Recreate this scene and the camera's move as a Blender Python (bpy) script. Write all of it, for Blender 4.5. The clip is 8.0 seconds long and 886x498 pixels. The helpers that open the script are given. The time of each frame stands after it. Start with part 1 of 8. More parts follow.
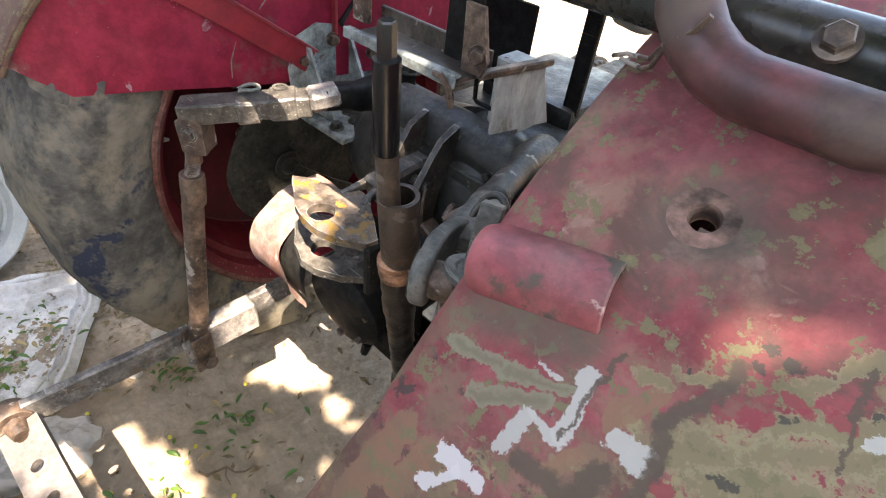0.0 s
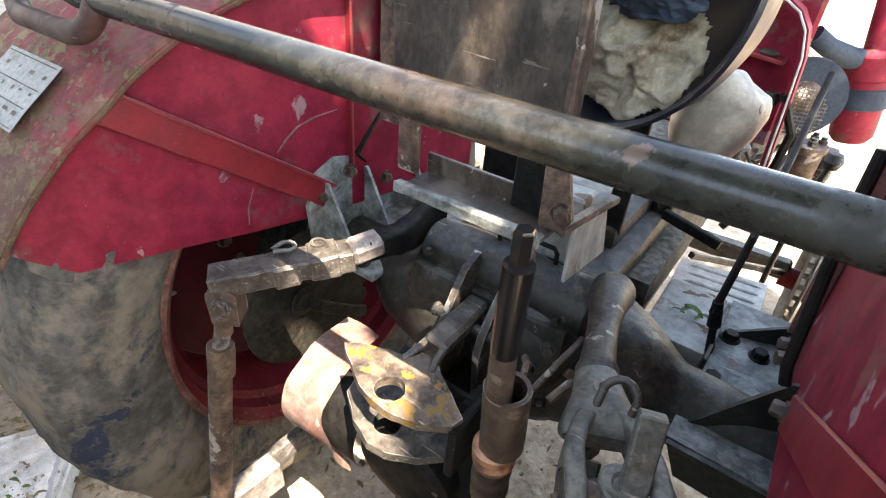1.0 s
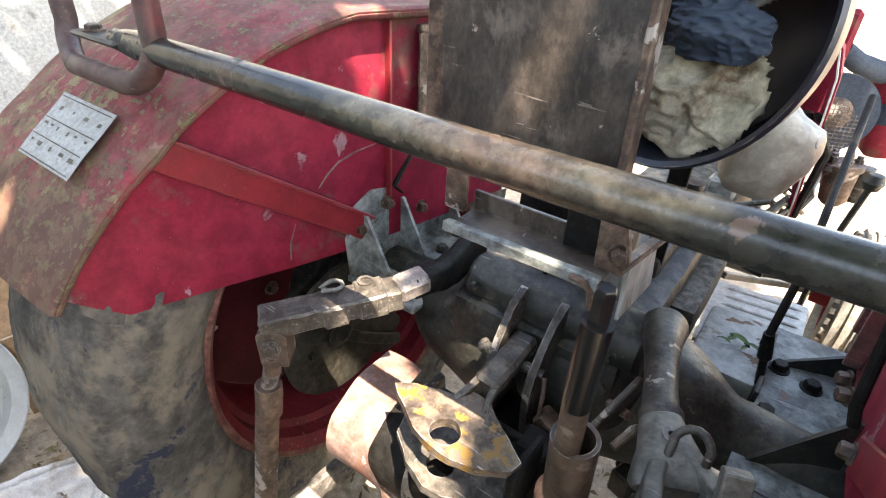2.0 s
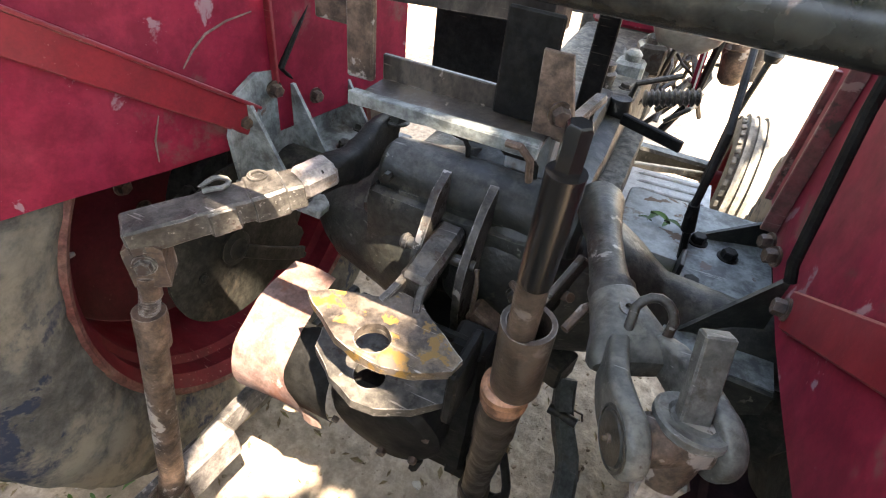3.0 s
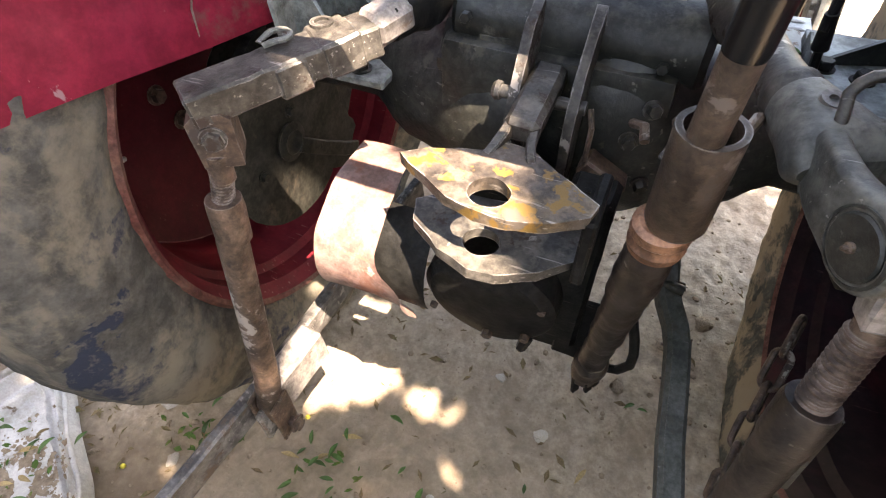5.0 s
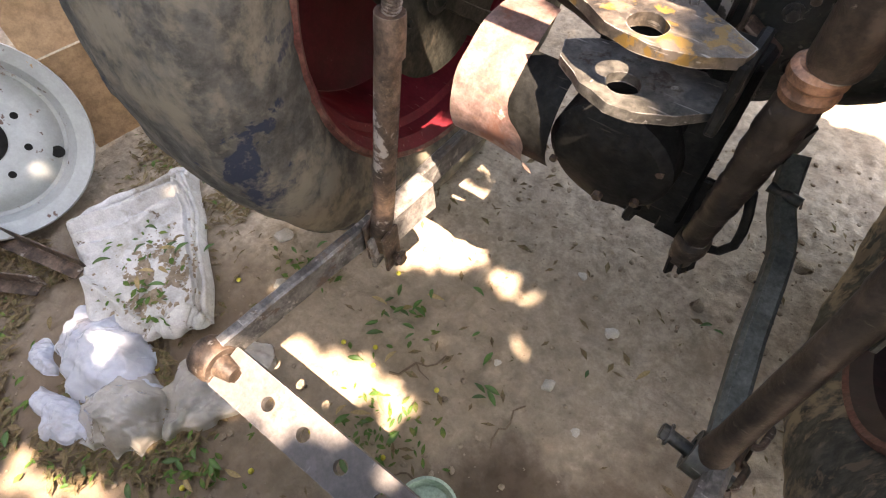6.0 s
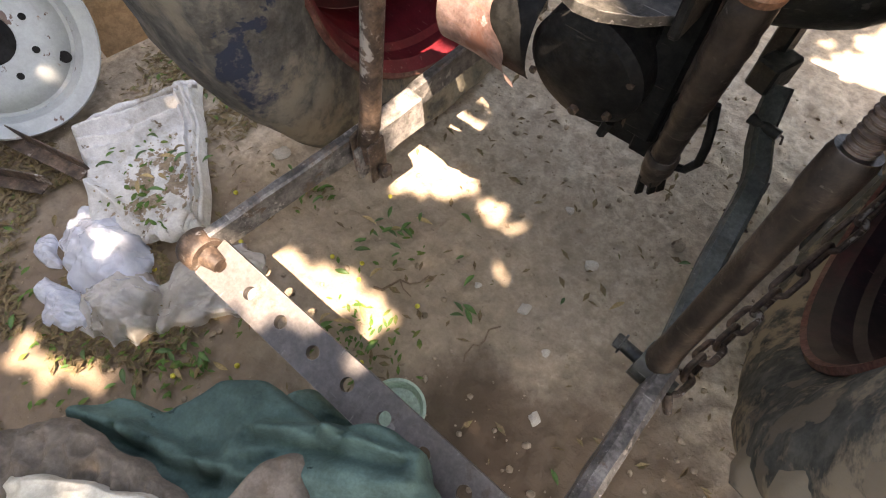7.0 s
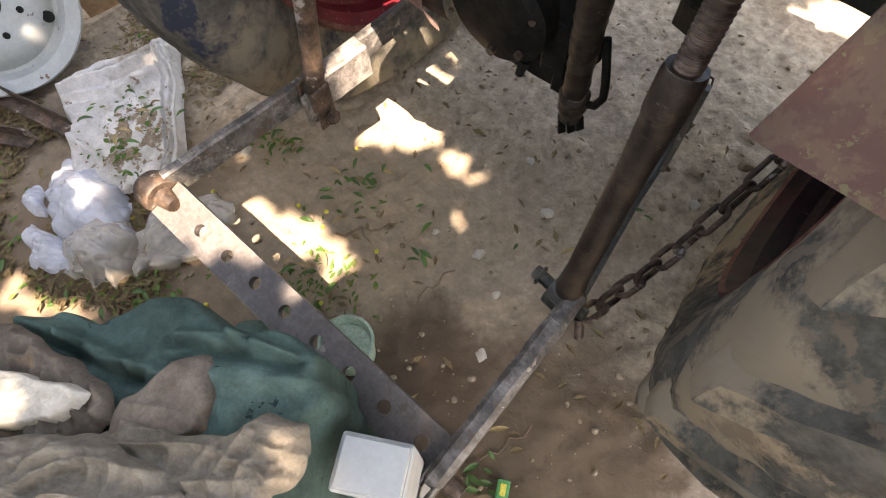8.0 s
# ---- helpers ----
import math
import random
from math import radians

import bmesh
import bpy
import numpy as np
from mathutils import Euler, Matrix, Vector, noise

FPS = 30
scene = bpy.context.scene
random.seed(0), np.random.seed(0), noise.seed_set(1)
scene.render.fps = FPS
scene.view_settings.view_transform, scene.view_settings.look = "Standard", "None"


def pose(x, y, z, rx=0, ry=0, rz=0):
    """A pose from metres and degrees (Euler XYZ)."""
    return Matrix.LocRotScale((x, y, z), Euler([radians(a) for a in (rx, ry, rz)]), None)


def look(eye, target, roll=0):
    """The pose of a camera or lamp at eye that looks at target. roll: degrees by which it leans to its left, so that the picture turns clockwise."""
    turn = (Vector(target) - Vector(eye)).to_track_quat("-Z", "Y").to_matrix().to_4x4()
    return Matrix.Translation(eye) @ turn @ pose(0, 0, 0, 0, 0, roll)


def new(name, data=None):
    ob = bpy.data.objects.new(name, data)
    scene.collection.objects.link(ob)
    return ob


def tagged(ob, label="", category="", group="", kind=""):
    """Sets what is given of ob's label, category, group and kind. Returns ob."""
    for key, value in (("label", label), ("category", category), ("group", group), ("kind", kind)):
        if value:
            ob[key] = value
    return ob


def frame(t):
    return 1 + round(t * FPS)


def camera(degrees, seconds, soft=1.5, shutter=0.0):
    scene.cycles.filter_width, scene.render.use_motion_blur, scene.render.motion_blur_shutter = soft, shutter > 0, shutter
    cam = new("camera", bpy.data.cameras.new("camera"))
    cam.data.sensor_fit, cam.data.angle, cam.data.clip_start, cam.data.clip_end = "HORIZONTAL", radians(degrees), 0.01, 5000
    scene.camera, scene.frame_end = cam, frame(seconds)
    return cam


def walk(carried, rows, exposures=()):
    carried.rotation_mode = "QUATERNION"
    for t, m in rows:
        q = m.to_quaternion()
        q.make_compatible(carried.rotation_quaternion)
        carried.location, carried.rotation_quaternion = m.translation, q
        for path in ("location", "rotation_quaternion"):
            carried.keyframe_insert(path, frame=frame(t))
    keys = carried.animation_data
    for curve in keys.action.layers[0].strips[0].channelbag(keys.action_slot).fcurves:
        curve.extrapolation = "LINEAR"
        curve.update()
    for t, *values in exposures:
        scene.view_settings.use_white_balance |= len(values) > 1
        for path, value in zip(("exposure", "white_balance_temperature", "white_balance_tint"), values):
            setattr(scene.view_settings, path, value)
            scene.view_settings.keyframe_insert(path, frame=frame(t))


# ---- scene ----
cam = camera(79.6, 8.0, 1.15)
PATH = [
    (0, (0.490, -0.610, 1.204), (-0.467, 0.594, -0.075), 7.9),
    (0.5, (0.390, -0.598, 1.218), (-0.509, 0.747, 0.042), 7.6),
    (1, (0.289, -0.609, 1.254), (-0.646, 0.788, 0.170), 5),
    (1.2, (0.264, -0.616, 1.277), (-0.727, 0.776, 0.236), 3.6),
    (2.3, (0.230, -0.623, 1.280), (-0.743, 0.760, 0.211), 2.8),
    (2.5, (0.222, -0.613, 1.256), (-0.649, 0.787, 0.123), 3.5),
    (3, (0.190, -0.583, 1.188), (-0.372, 0.860, -0.079), 7.1),
    (3.4, (0.166, -0.575, 1.129), (-0.248, 0.828, -0.234), 7.5),
    (3.5, (0.166, -0.571, 1.112), (-0.226, 0.839, -0.252), 8.2),
    (4, (0.147, -0.572, 1.105), (-0.265, 0.746, -0.342), 4.5),
    (4.2, (0.140, -0.575, 1.101), (-0.302, 0.710, -0.367), 2.5),
    (5.3, (0.107, -0.628, 1.070), (-0.500, 0.523, -0.449), -1.7),
    (5.5, (0.108, -0.654, 1.064), (-0.539, 0.425, -0.491), -1.5),
    (6, (0.125, -0.734, 1.047), (-0.580, 0.168, -0.593), -1.2),
    (6.5, (0.156, -0.759, 1.037), (-0.543, 0.044, -0.656), -0.3),
    (7, (0.215, -0.763, 1.034), (-0.438, 0.006, -0.693), 0.6),
    (7.5, (0.277, -0.741, 1.015), (-0.313, -0.013, -0.752), 1),
    (8, (0.364, -0.725, 1.051), (-0.282, -0.078, -0.728), -3.5),
]
walk(cam, [(t, look(eye, target, roll)) for t, eye, target, roll in PATH], [(0, 3.38, 8500, 14), (1, 3.42, 8700, 14), (2.5, 3.46, 8700, 14), (4, 3.76, 8800, 16), (6, 3.38, 9100, 19), (8, 3.17, 9100, 17)])

# ---------------------------------------------------------------- light
TO_SUN = Vector((0.372, -0.262, 0.897)).normalized()
world = bpy.data.worlds.new("daylight")
scene.world = world
world.use_nodes = True
wn = world.node_tree.nodes
sky = wn.new("ShaderNodeTexSky")
sky.sky_type = "NISHITA"
sky.sun_disc = False
sky.sun_elevation = math.asin(TO_SUN.z)
sky.sun_rotation = math.atan2(TO_SUN.x, TO_SUN.y)
world.node_tree.links.new(sky.outputs[0], wn["Background"].inputs[0])
wn["Background"].inputs[1].default_value = 0.15
sun_data = bpy.data.lights.new("sun", "SUN")
sun_data.energy = 4.0
sun_data.angle = radians(0.4)
sun_data.color = (1.0, 0.97, 0.965)
sun = new("sun", sun_data)
sun.matrix_world = look(TO_SUN * 20, (0, 0, 0))


# ---------------------------------------------------------------- materials
def surface(name, cols, scale=6.0, rough=(0.5, 0.8), metal=0.0, bump=0.15, fine=70.0, grime=None, grime_at=0.58,
            grime_scale=14.0, chips=None, chips_at=0.68, chips_scale=30.0, stretch=(1, 1, 1), bump_dist=0.004, vary=0.0,
            edge=None, scratch=None, scratch_at=0.66, grain_amp=0.2, dust=None, dust_at=0.55, soft=0.14, mottle=0.0, mottle_scale=34.0):
    """A weathered surface: tones in large areas, fine grain, grime, chips, scratches, bare edges and settled dust."""
    m = bpy.data.materials.new(name)
    m.use_nodes = True
    nt = m.node_tree
    n, li = nt.nodes, nt.links
    bsdf = n["Principled BSDF"]
    co = n.new("ShaderNodeTexCoord")
    mp = n.new("ShaderNodeMapping")
    mp.inputs["Scale"].default_value = stretch
    li.new(co.outputs["Object"], mp.inputs["Vector"])

    def tex(s, detail=5.0, dist=0.0, src=None, harsh=0.5):
        t = n.new("ShaderNodeTexNoise")
        t.inputs["Scale"].default_value = s
        t.inputs["Detail"].default_value = detail
        t.inputs["Roughness"].default_value = harsh
        t.inputs["Distortion"].default_value = dist
        li.new(src or mp.outputs[0], t.inputs["Vector"])
        return t.outputs["Fac"]

    def mix(fac, a, b, mode="MIX"):
        x = n.new("ShaderNodeMix")
        x.data_type = "RGBA"
        x.blend_type = mode
        for sock, val in ((x.inputs[0], fac), (x.inputs[6], a), (x.inputs[7], b)):
            if isinstance(val, (int, float)):
                sock.default_value = val
            elif isinstance(val, tuple):
                sock.default_value = (*val, 1)
            else:
                li.new(val, sock)
        return x.outputs[2]

    def ramp(fac, lo, hi, a=0.0, b=1.0):
        r = n.new("ShaderNodeMapRange")
        r.inputs[1].default_value, r.inputs[2].default_value = lo, hi
        r.inputs[3].default_value, r.inputs[4].default_value = a, b
        li.new(fac, r.inputs[0])
        return r.outputs[0]

    def math_node(op, a, b):
        x = n.new("ShaderNodeMath")
        x.operation = op
        for sock, val in ((x.inputs[0], a), (x.inputs[1], b)):
            if isinstance(val, (int, float)):
                sock.default_value = val
            else:
                li.new(val, sock)
        return x.outputs[0]

    big = tex(scale, 10.0, 0.1, None, 0.66)
    cr = n.new("ShaderNodeValToRGB")
    el = cr.color_ramp.elements
    k = len(cols)
    el[0].position, el[1].position = 0.30, 0.70
    el[0].color, el[1].color = (*cols[0], 1), (*cols[-1], 1)
    for i in range(1, k - 1):
        e = el.new(0.30 + 0.40 * i / (k - 1))
        e.color = (*cols[i], 1)
    li.new(big, cr.inputs[0])
    col = cr.outputs[0]
    grain = tex(fine * 2.2, 8.0, 0.0, None, 0.68)
    g = ramp(grain, 0.3, 0.7, 1 - 1.5 * grain_amp, 1 + 1.5 * grain_amp)
    gm = n.new("ShaderNodeCombineColor")
    for i in range(3):
        li.new(g, gm.inputs[i])
    col = mix(1.0, col, gm.outputs[0], "MULTIPLY")
    if vary:
        oi = n.new("ShaderNodeObjectInfo")
        v = ramp(oi.outputs["Random"], 0, 1, 1 - vary, 1 + vary)
        vm = n.new("ShaderNodeCombineColor")
        for i in range(3):
            li.new(v, vm.inputs[i])
        col = mix(1.0, col, vm.outputs[0], "MULTIPLY")
    if mottle:
        v = ramp(tex(mottle_scale, 10.0, 0.15, None, 0.7), 0.40, 0.60, 1 - mottle, 1 + mottle)
        vm = n.new("ShaderNodeCombineColor")
        for i in range(3):
            li.new(v, vm.inputs[i])
        col = mix(1.0, col, vm.outputs[0], "MULTIPLY")
    ro = ramp(tex(scale * 2.5, 8.0), 0.3, 0.7, *rough)
    bsdf.inputs["Specular IOR Level"].default_value = 0.38 if rough[0] < 0.45 else 0.10
    me = metal
    if chips:
        f = ramp(tex(chips_scale, 10.0, 0.3, None, 0.6), chips_at, chips_at + 0.02)
        col = mix(f, col, chips)
    if grime:
        f = ramp(tex(grime_scale, 12.0, 0.15, None, 0.7), grime_at, grime_at + soft)
        col = mix(f, col, grime)
        ro = math_node("ADD", math_node("MULTIPLY", ro, ramp(f, 0, 1, 1, 0)), math_node("MULTIPLY", f, 0.88))
        me = ramp(f, 0, 1, metal, metal * 0.15)
    if scratch:
        fs = None
        for ang, seed in ((0.5, 3.0), (-0.9, 9.0), (1.7, 15.0)):
            ms = n.new("ShaderNodeMapping")
            ms.inputs["Rotation"].default_value = (ang, ang * 0.7, ang)
            ms.inputs["Location"].default_value = (seed, seed, seed)
            ms.inputs["Scale"].default_value = (12, 170, 170)
            li.new(co.outputs["Object"], ms.inputs["Vector"])
            q = ramp(tex(1.0, 4.0, 0.25, ms.outputs[0]), scratch_at, scratch_at + 0.02)
            fs = q if fs is None else math_node("MAXIMUM", fs, q)
        fs = math_node("MULTIPLY", fs, ramp(tex(9.0, 8.0), 0.47, 0.62, 0.0, 0.75))
        col = mix(fs, col, scratch)
    if dust:
        ge = n.new("ShaderNodeNewGeometry")
        sp = n.new("ShaderNodeSeparateXYZ")
        li.new(ge.outputs["Normal"], sp.inputs[0])
        f = math_node("MULTIPLY", ramp(sp.outputs["Z"], 0.35, 0.95, 0, 0.75), ramp(tex(40.0, 10.0, 0.1, None, 0.72), dust_at - 0.08, dust_at + 0.06))
        col = mix(f, col, dust)
    if edge:
        bv = n.new("ShaderNodeBevel")
        bv.samples = 6
        bv.inputs["Radius"].default_value = 0.003
        ge = n.new("ShaderNodeNewGeometry")
        dp = n.new("ShaderNodeVectorMath")
        dp.operation = "DOT_PRODUCT"
        li.new(bv.outputs[0], dp.inputs[0])
        li.new(ge.outputs["Normal"], dp.inputs[1])
        f = math_node("MULTIPLY", ramp(dp.outputs["Value"], 0.97, 0.80), ramp(tex(34.0, 10.0, 0.3, None, 0.65), 0.47, 0.60))
        col = mix(f, col, edge)
        ro = math_node("SUBTRACT", ro, math_node("MULTIPLY", f, 0.15))
    if isinstance(me, float) or isinstance(me, int):
        bsdf.inputs["Metallic"].default_value = me
    else:
        li.new(me, bsdf.inputs["Metallic"])
    li.new(col, bsdf.inputs["Base Color"])
    li.new(ro, bsdf.inputs["Roughness"])
    if bump:
        b = n.new("ShaderNodeBump")
        b.inputs["Strength"].default_value = bump
        b.inputs["Distance"].default_value = bump_dist
        h = math_node("ADD", math_node("MULTIPLY", grain, 0.5), tex(fine * 0.7, 10.0, 0.2, None, 0.6))
        li.new(h, b.inputs["Height"])
        li.new(b.outputs[0], bsdf.inputs["Normal"])
    return m


M = {}
M["red"] = surface("worn_red_paint", [(0.125, 0.008, 0.019), (0.152, 0.011, 0.024), (0.170, 0.020, 0.032)], 3, (0.46, 0.6), 0, 0.04, 60, grain_amp=0.06,
                   grime=(0.12, 0.05, 0.045), grime_at=0.575, grime_scale=8, soft=0.08, chips=(0.21, 0.12, 0.13), chips_at=0.605, chips_scale=9,
                   scratch=(0.26, 0.12, 0.11), scratch_at=0.72, mottle=0.2, mottle_scale=22.0)
M["red_strap"] = surface("dull_red_paint", [(0.132, 0.00792, 0.0132), (0.165, 0.0132, 0.01848)], 6, (0.36, 0.5), 0, 0.06, 90, grain_amp=0.08,
                         grime=(0.13, 0.06, 0.04), grime_at=0.66, soft=0.06, chips=(0.10, 0.05, 0.035), chips_at=0.70, edge=(0.2, 0.12, 0.1), scratch=(0.22, 0.1, 0.09), scratch_at=0.70, mottle=0.14, mottle_scale=22.0)


GUARD_Y, GUARD_Z = -0.04, 0.59


def guard_paint():
    """Old red paint worn through to khaki and primer, more so towards the rear lip, with white flakes and dark scrapes there."""
    m = surface("peeling_mudguard_paint", [(0.155, 0.021, 0.030), (0.137, 0.041, 0.042), (0.10, 0.060, 0.050)], 6, (0.5, 0.7), 0, 0.10, 60, grain_amp=0.08,
                grime=(0.15, 0.085, 0.065), grime_at=0.54, grime_scale=7, soft=0.10, chips=(0.20, 0.125, 0.105), chips_at=0.62, chips_scale=14, scratch=(0.22, 0.12, 0.1), scratch_at=0.72, mottle=0.25, mottle_scale=26.0)
    nt = m.node_tree
    n, li = nt.nodes, nt.links
    bsdf = n["Principled BSDF"]
    base = bsdf.inputs["Base Color"].links[0].from_socket
    co = n.new("ShaderNodeTexCoord")
    sep = n.new("ShaderNodeSeparateXYZ")
    li.new(co.outputs["Object"], sep.inputs[0])
    ab = n.new("ShaderNodeMath")
    ab.operation = "ABSOLUTE"
    li.new(sep.outputs["X"], ab.inputs[0])
    lean = n.new("ShaderNodeMath")
    lean.operation = "MULTIPLY_ADD"
    li.new(ab.outputs[0], lean.inputs[0])
    lean.inputs[1].default_value = -0.9
    lean.inputs[2].default_value = 0.9 * 0.45
    level = n.new("ShaderNodeMath")
    level.operation = "ADD"
    li.new(sep.outputs["Z"], level.inputs[0])
    li.new(lean.outputs[0], level.inputs[1])

    def mask(scale, at, low, high, dist=0.5, detail=9.0, width=0.03, squash=(1, 1, 1), by=None):
        t = n.new("ShaderNodeTexNoise")
        mp = n.new("ShaderNodeMapping")
        mp.inputs["Scale"].default_value = squash
        li.new(co.outputs["Object"], mp.inputs["Vector"])
        li.new(mp.outputs[0], t.inputs["Vector"])
        t.inputs["Scale"].default_value, t.inputs["Detail"].default_value, t.inputs["Distortion"].default_value = scale, detail, dist
        t.inputs["Roughness"].default_value = 0.68
        g = n.new("ShaderNodeMapRange")
        g.inputs[1].default_value, g.inputs[2].default_value = low, high
        g.inputs[3].default_value, g.inputs[4].default_value = 0.0, 0.22
        li.new(by or sep.outputs["Z"], g.inputs[0])
        a = n.new("ShaderNodeMath")
        a.operation = "ADD"
        li.new(t.outputs["Fac"], a.inputs[0])
        li.new(g.outputs[0], a.inputs[1])
        r = n.new("ShaderNodeMapRange")
        r.inputs[1].default_value, r.inputs[2].default_value = at, at + width
        li.new(a.outputs[0], r.inputs[0])
        return r.outputs[0]

    def over(col, fac, rgb, most=1.0):
        x = n.new("ShaderNodeMix")
        x.data_type = "RGBA"
        lim = n.new("ShaderNodeMath")
        lim.operation = "MULTIPLY"
        li.new(fac, lim.inputs[0])
        lim.inputs[1].default_value = most
        li.new(lim.outputs[0], x.inputs[0])
        li.new(col, x.inputs[6])
        x.inputs[7].default_value = (*rgb, 1)
        return x.outputs[2]

    col = over(base, mask(34, 0.745, 1.075, 0.985, 0.15, 12.0, 0.02, (1, 1, 1), level.outputs[0]), (0.155, 0.138, 0.075), 0.8)
    col = over(col, mask(60, 0.80, 1.09, 1.00, 0.3), (0.04, 0.032, 0.028), 0.9)
    col = over(col, mask(24, 0.58, 0.985, 0.945, 0.4, 10.0, 0.22), (0.060, 0.034, 0.025), 0.85)
    col = over(col, mask(20, 0.52, 0.965, 0.915, 0.4, 10.0, 0.12), (0.075, 0.042, 0.034), 0.92)
    wob = n.new("ShaderNodeTexNoise")
    wob.inputs["Scale"].default_value, wob.inputs["Detail"].default_value = 48.0, 14.0
    wob.inputs["Roughness"].default_value = 0.74
    li.new(co.outputs["Object"], wob.inputs["Vector"])
    shake = n.new("ShaderNodeVectorMath")
    shake.operation = "MULTIPLY_ADD"
    li.new(wob.outputs["Color"], shake.inputs[0])
    shake.inputs[1].default_value = (0.022, 0.022, 0.022)
    shake.inputs[2].default_value = (-0.011, -0.011, -0.011)
    place = n.new("ShaderNodeVectorMath")
    place.operation = "ADD"
    li.new(co.outputs["Object"], place.inputs[0])
    li.new(shake.outputs[0], place.inputs[1])

    def stroke(a, b, r, edge=0.75):
        """One scrape or flake of its own: a ragged band from a to b."""
        a, b = Vector(a), Vector(b)
        ab_v = b - a
        rel = n.new("ShaderNodeVectorMath")
        rel.operation = "SUBTRACT"
        li.new(place.outputs[0], rel.inputs[0])
        rel.inputs[1].default_value = a
        out = Vector((0, (a.y + b.y) / 2 - GUARD_Y, (a.z + b.z) / 2 - GUARD_Z)).normalized()
        lift = n.new("ShaderNodeVectorMath")
        lift.operation = "DOT_PRODUCT"
        li.new(rel.outputs[0], lift.inputs[0])
        lift.inputs[1].default_value = out
        rise = n.new("ShaderNodeVectorMath")
        rise.operation = "SCALE"
        rise.inputs[0].default_value = out
        li.new(lift.outputs["Value"], rise.inputs["Scale"])
        flat = n.new("ShaderNodeVectorMath")
        flat.operation = "SUBTRACT"
        li.new(rel.outputs[0], flat.inputs[0])
        li.new(rise.outputs[0], flat.inputs[1])
        rel = flat
        dot = n.new("ShaderNodeVectorMath")
        dot.operation = "DOT_PRODUCT"
        li.new(rel.outputs[0], dot.inputs[0])
        dot.inputs[1].default_value = ab_v / ab_v.length_squared
        cl = n.new("ShaderNodeClamp")
        li.new(dot.outputs["Value"], cl.inputs[0])
        al = n.new("ShaderNodeVectorMath")
        al.operation = "SCALE"
        al.inputs[0].default_value = ab_v
        li.new(cl.outputs[0], al.inputs["Scale"])
        off = n.new("ShaderNodeVectorMath")
        off.operation = "DISTANCE"
        li.new(rel.outputs[0], off.inputs[0])
        li.new(al.outputs[0], off.inputs[1])
        r2 = n.new("ShaderNodeMapRange")
        r2.inputs[1].default_value, r2.inputs[2].default_value = r, r * edge
        li.new(off.outputs["Value"], r2.inputs[0])
        return r2.outputs[0]

    speck = n.new("ShaderNodeTexNoise")
    speck.inputs["Scale"].default_value, speck.inputs["Detail"].default_value, speck.inputs["Roughness"].default_value = 75.0, 12.0, 0.7
    li.new(co.outputs["Object"], speck.inputs["Vector"])

    def patchy(a, b, r, amount=1.5):
        """A broad area that breaks up into crisp flakes towards its rim."""
        f = stroke(a, b, r * 1.25, 0.15)
        x = n.new("ShaderNodeMath")
        x.operation = "MULTIPLY_ADD"
        li.new(speck.outputs["Fac"], x.inputs[0])
        x.inputs[1].default_value = amount
        li.new(f, x.inputs[2])
        r2 = n.new("ShaderNodeMapRange")
        r2.inputs[1].default_value, r2.inputs[2].default_value = 0.5 * amount + 0.46, 0.5 * amount + 0.52
        li.new(x.outputs[0], r2.inputs[0])
        return r2.outputs[0]

    # bare brown steel along the edge and between the scrapes
    for a, b, r in (((0.3953, -0.5079, 0.9735), (0.3883, -0.5371, 0.9349), 0.0135), ((0.4703, -0.463, 1.0225), (0.4818, -0.4505, 1.0345), 0.0062), ((0.4612, -0.4878, 0.9968), (0.4722, -0.4736, 1.0119), 0.0064),
                    ((0.407, -0.5245, 0.9523), (0.4155, -0.5056, 0.9764), 0.0086)):
        col = over(col, patchy(a, b, r), (0.135, 0.078, 0.050), 0.85)
    # khaki undercoat
    for a, b, r in (((0.4964, -0.4593, 1.0261), (0.5466, -0.4317, 1.0511), 0.0151), ((0.5109, -0.4633, 1.0223), (0.5523, -0.4383, 1.0454), 0.0127), ((0.481, -0.4409, 1.0431), (0.4984, -0.437, 1.0466), 0.0062),
                    ((0.4663, -0.447, 1.0377), (0.4812, -0.4469, 1.0378), 0.0050), ((0.5172, -0.4259, 1.0559), (0.5326, -0.4071, 1.0709), 0.0064), ((0.5081, -0.4466, 1.038), (0.5417, -0.4241, 1.0574), 0.0101)):
        col = over(col, patchy(a, b, r * 0.80, 3.4), (0.150, 0.128, 0.076), 0.78)
        col = over(col, patchy(a, b, r * 0.55, 7.0), (0.098, 0.084, 0.047), 0.6)
    col = over(col, mask(44, 0.70, 1.10, 1.01, 0.2, 12.0, 0.06), (0.105, 0.070, 0.048), 0.6)
    for a, b, r in (((0.5067, -0.4408, 1.0432), (0.512, -0.4395, 1.0443), 0.0040), ((0.5158, -0.431, 1.0517), (0.5201, -0.4328, 1.0501), 0.0035), ((0.5279, -0.429, 1.0534), (0.5321, -0.4283, 1.054), 0.0036),
                    ((0.4941, -0.4701, 1.0155), (0.5, -0.4701, 1.0155), 0.0040)):
        col = over(col, patchy(a, b, r, 0.8), (0.15, 0.030, 0.036), 0.85)
    # dirt round the hole and the socket
    col = over(col, stroke((0.4568, -0.393, 1.083), (0.4572, -0.393, 1.083), 0.036, 0.30), (0.072, 0.058, 0.046), 0.72)
    col = over(col, stroke((0.4568, -0.393, 1.083), (0.4572, -0.393, 1.083), 0.022, 0.5), (0.050, 0.042, 0.034), 0.6)
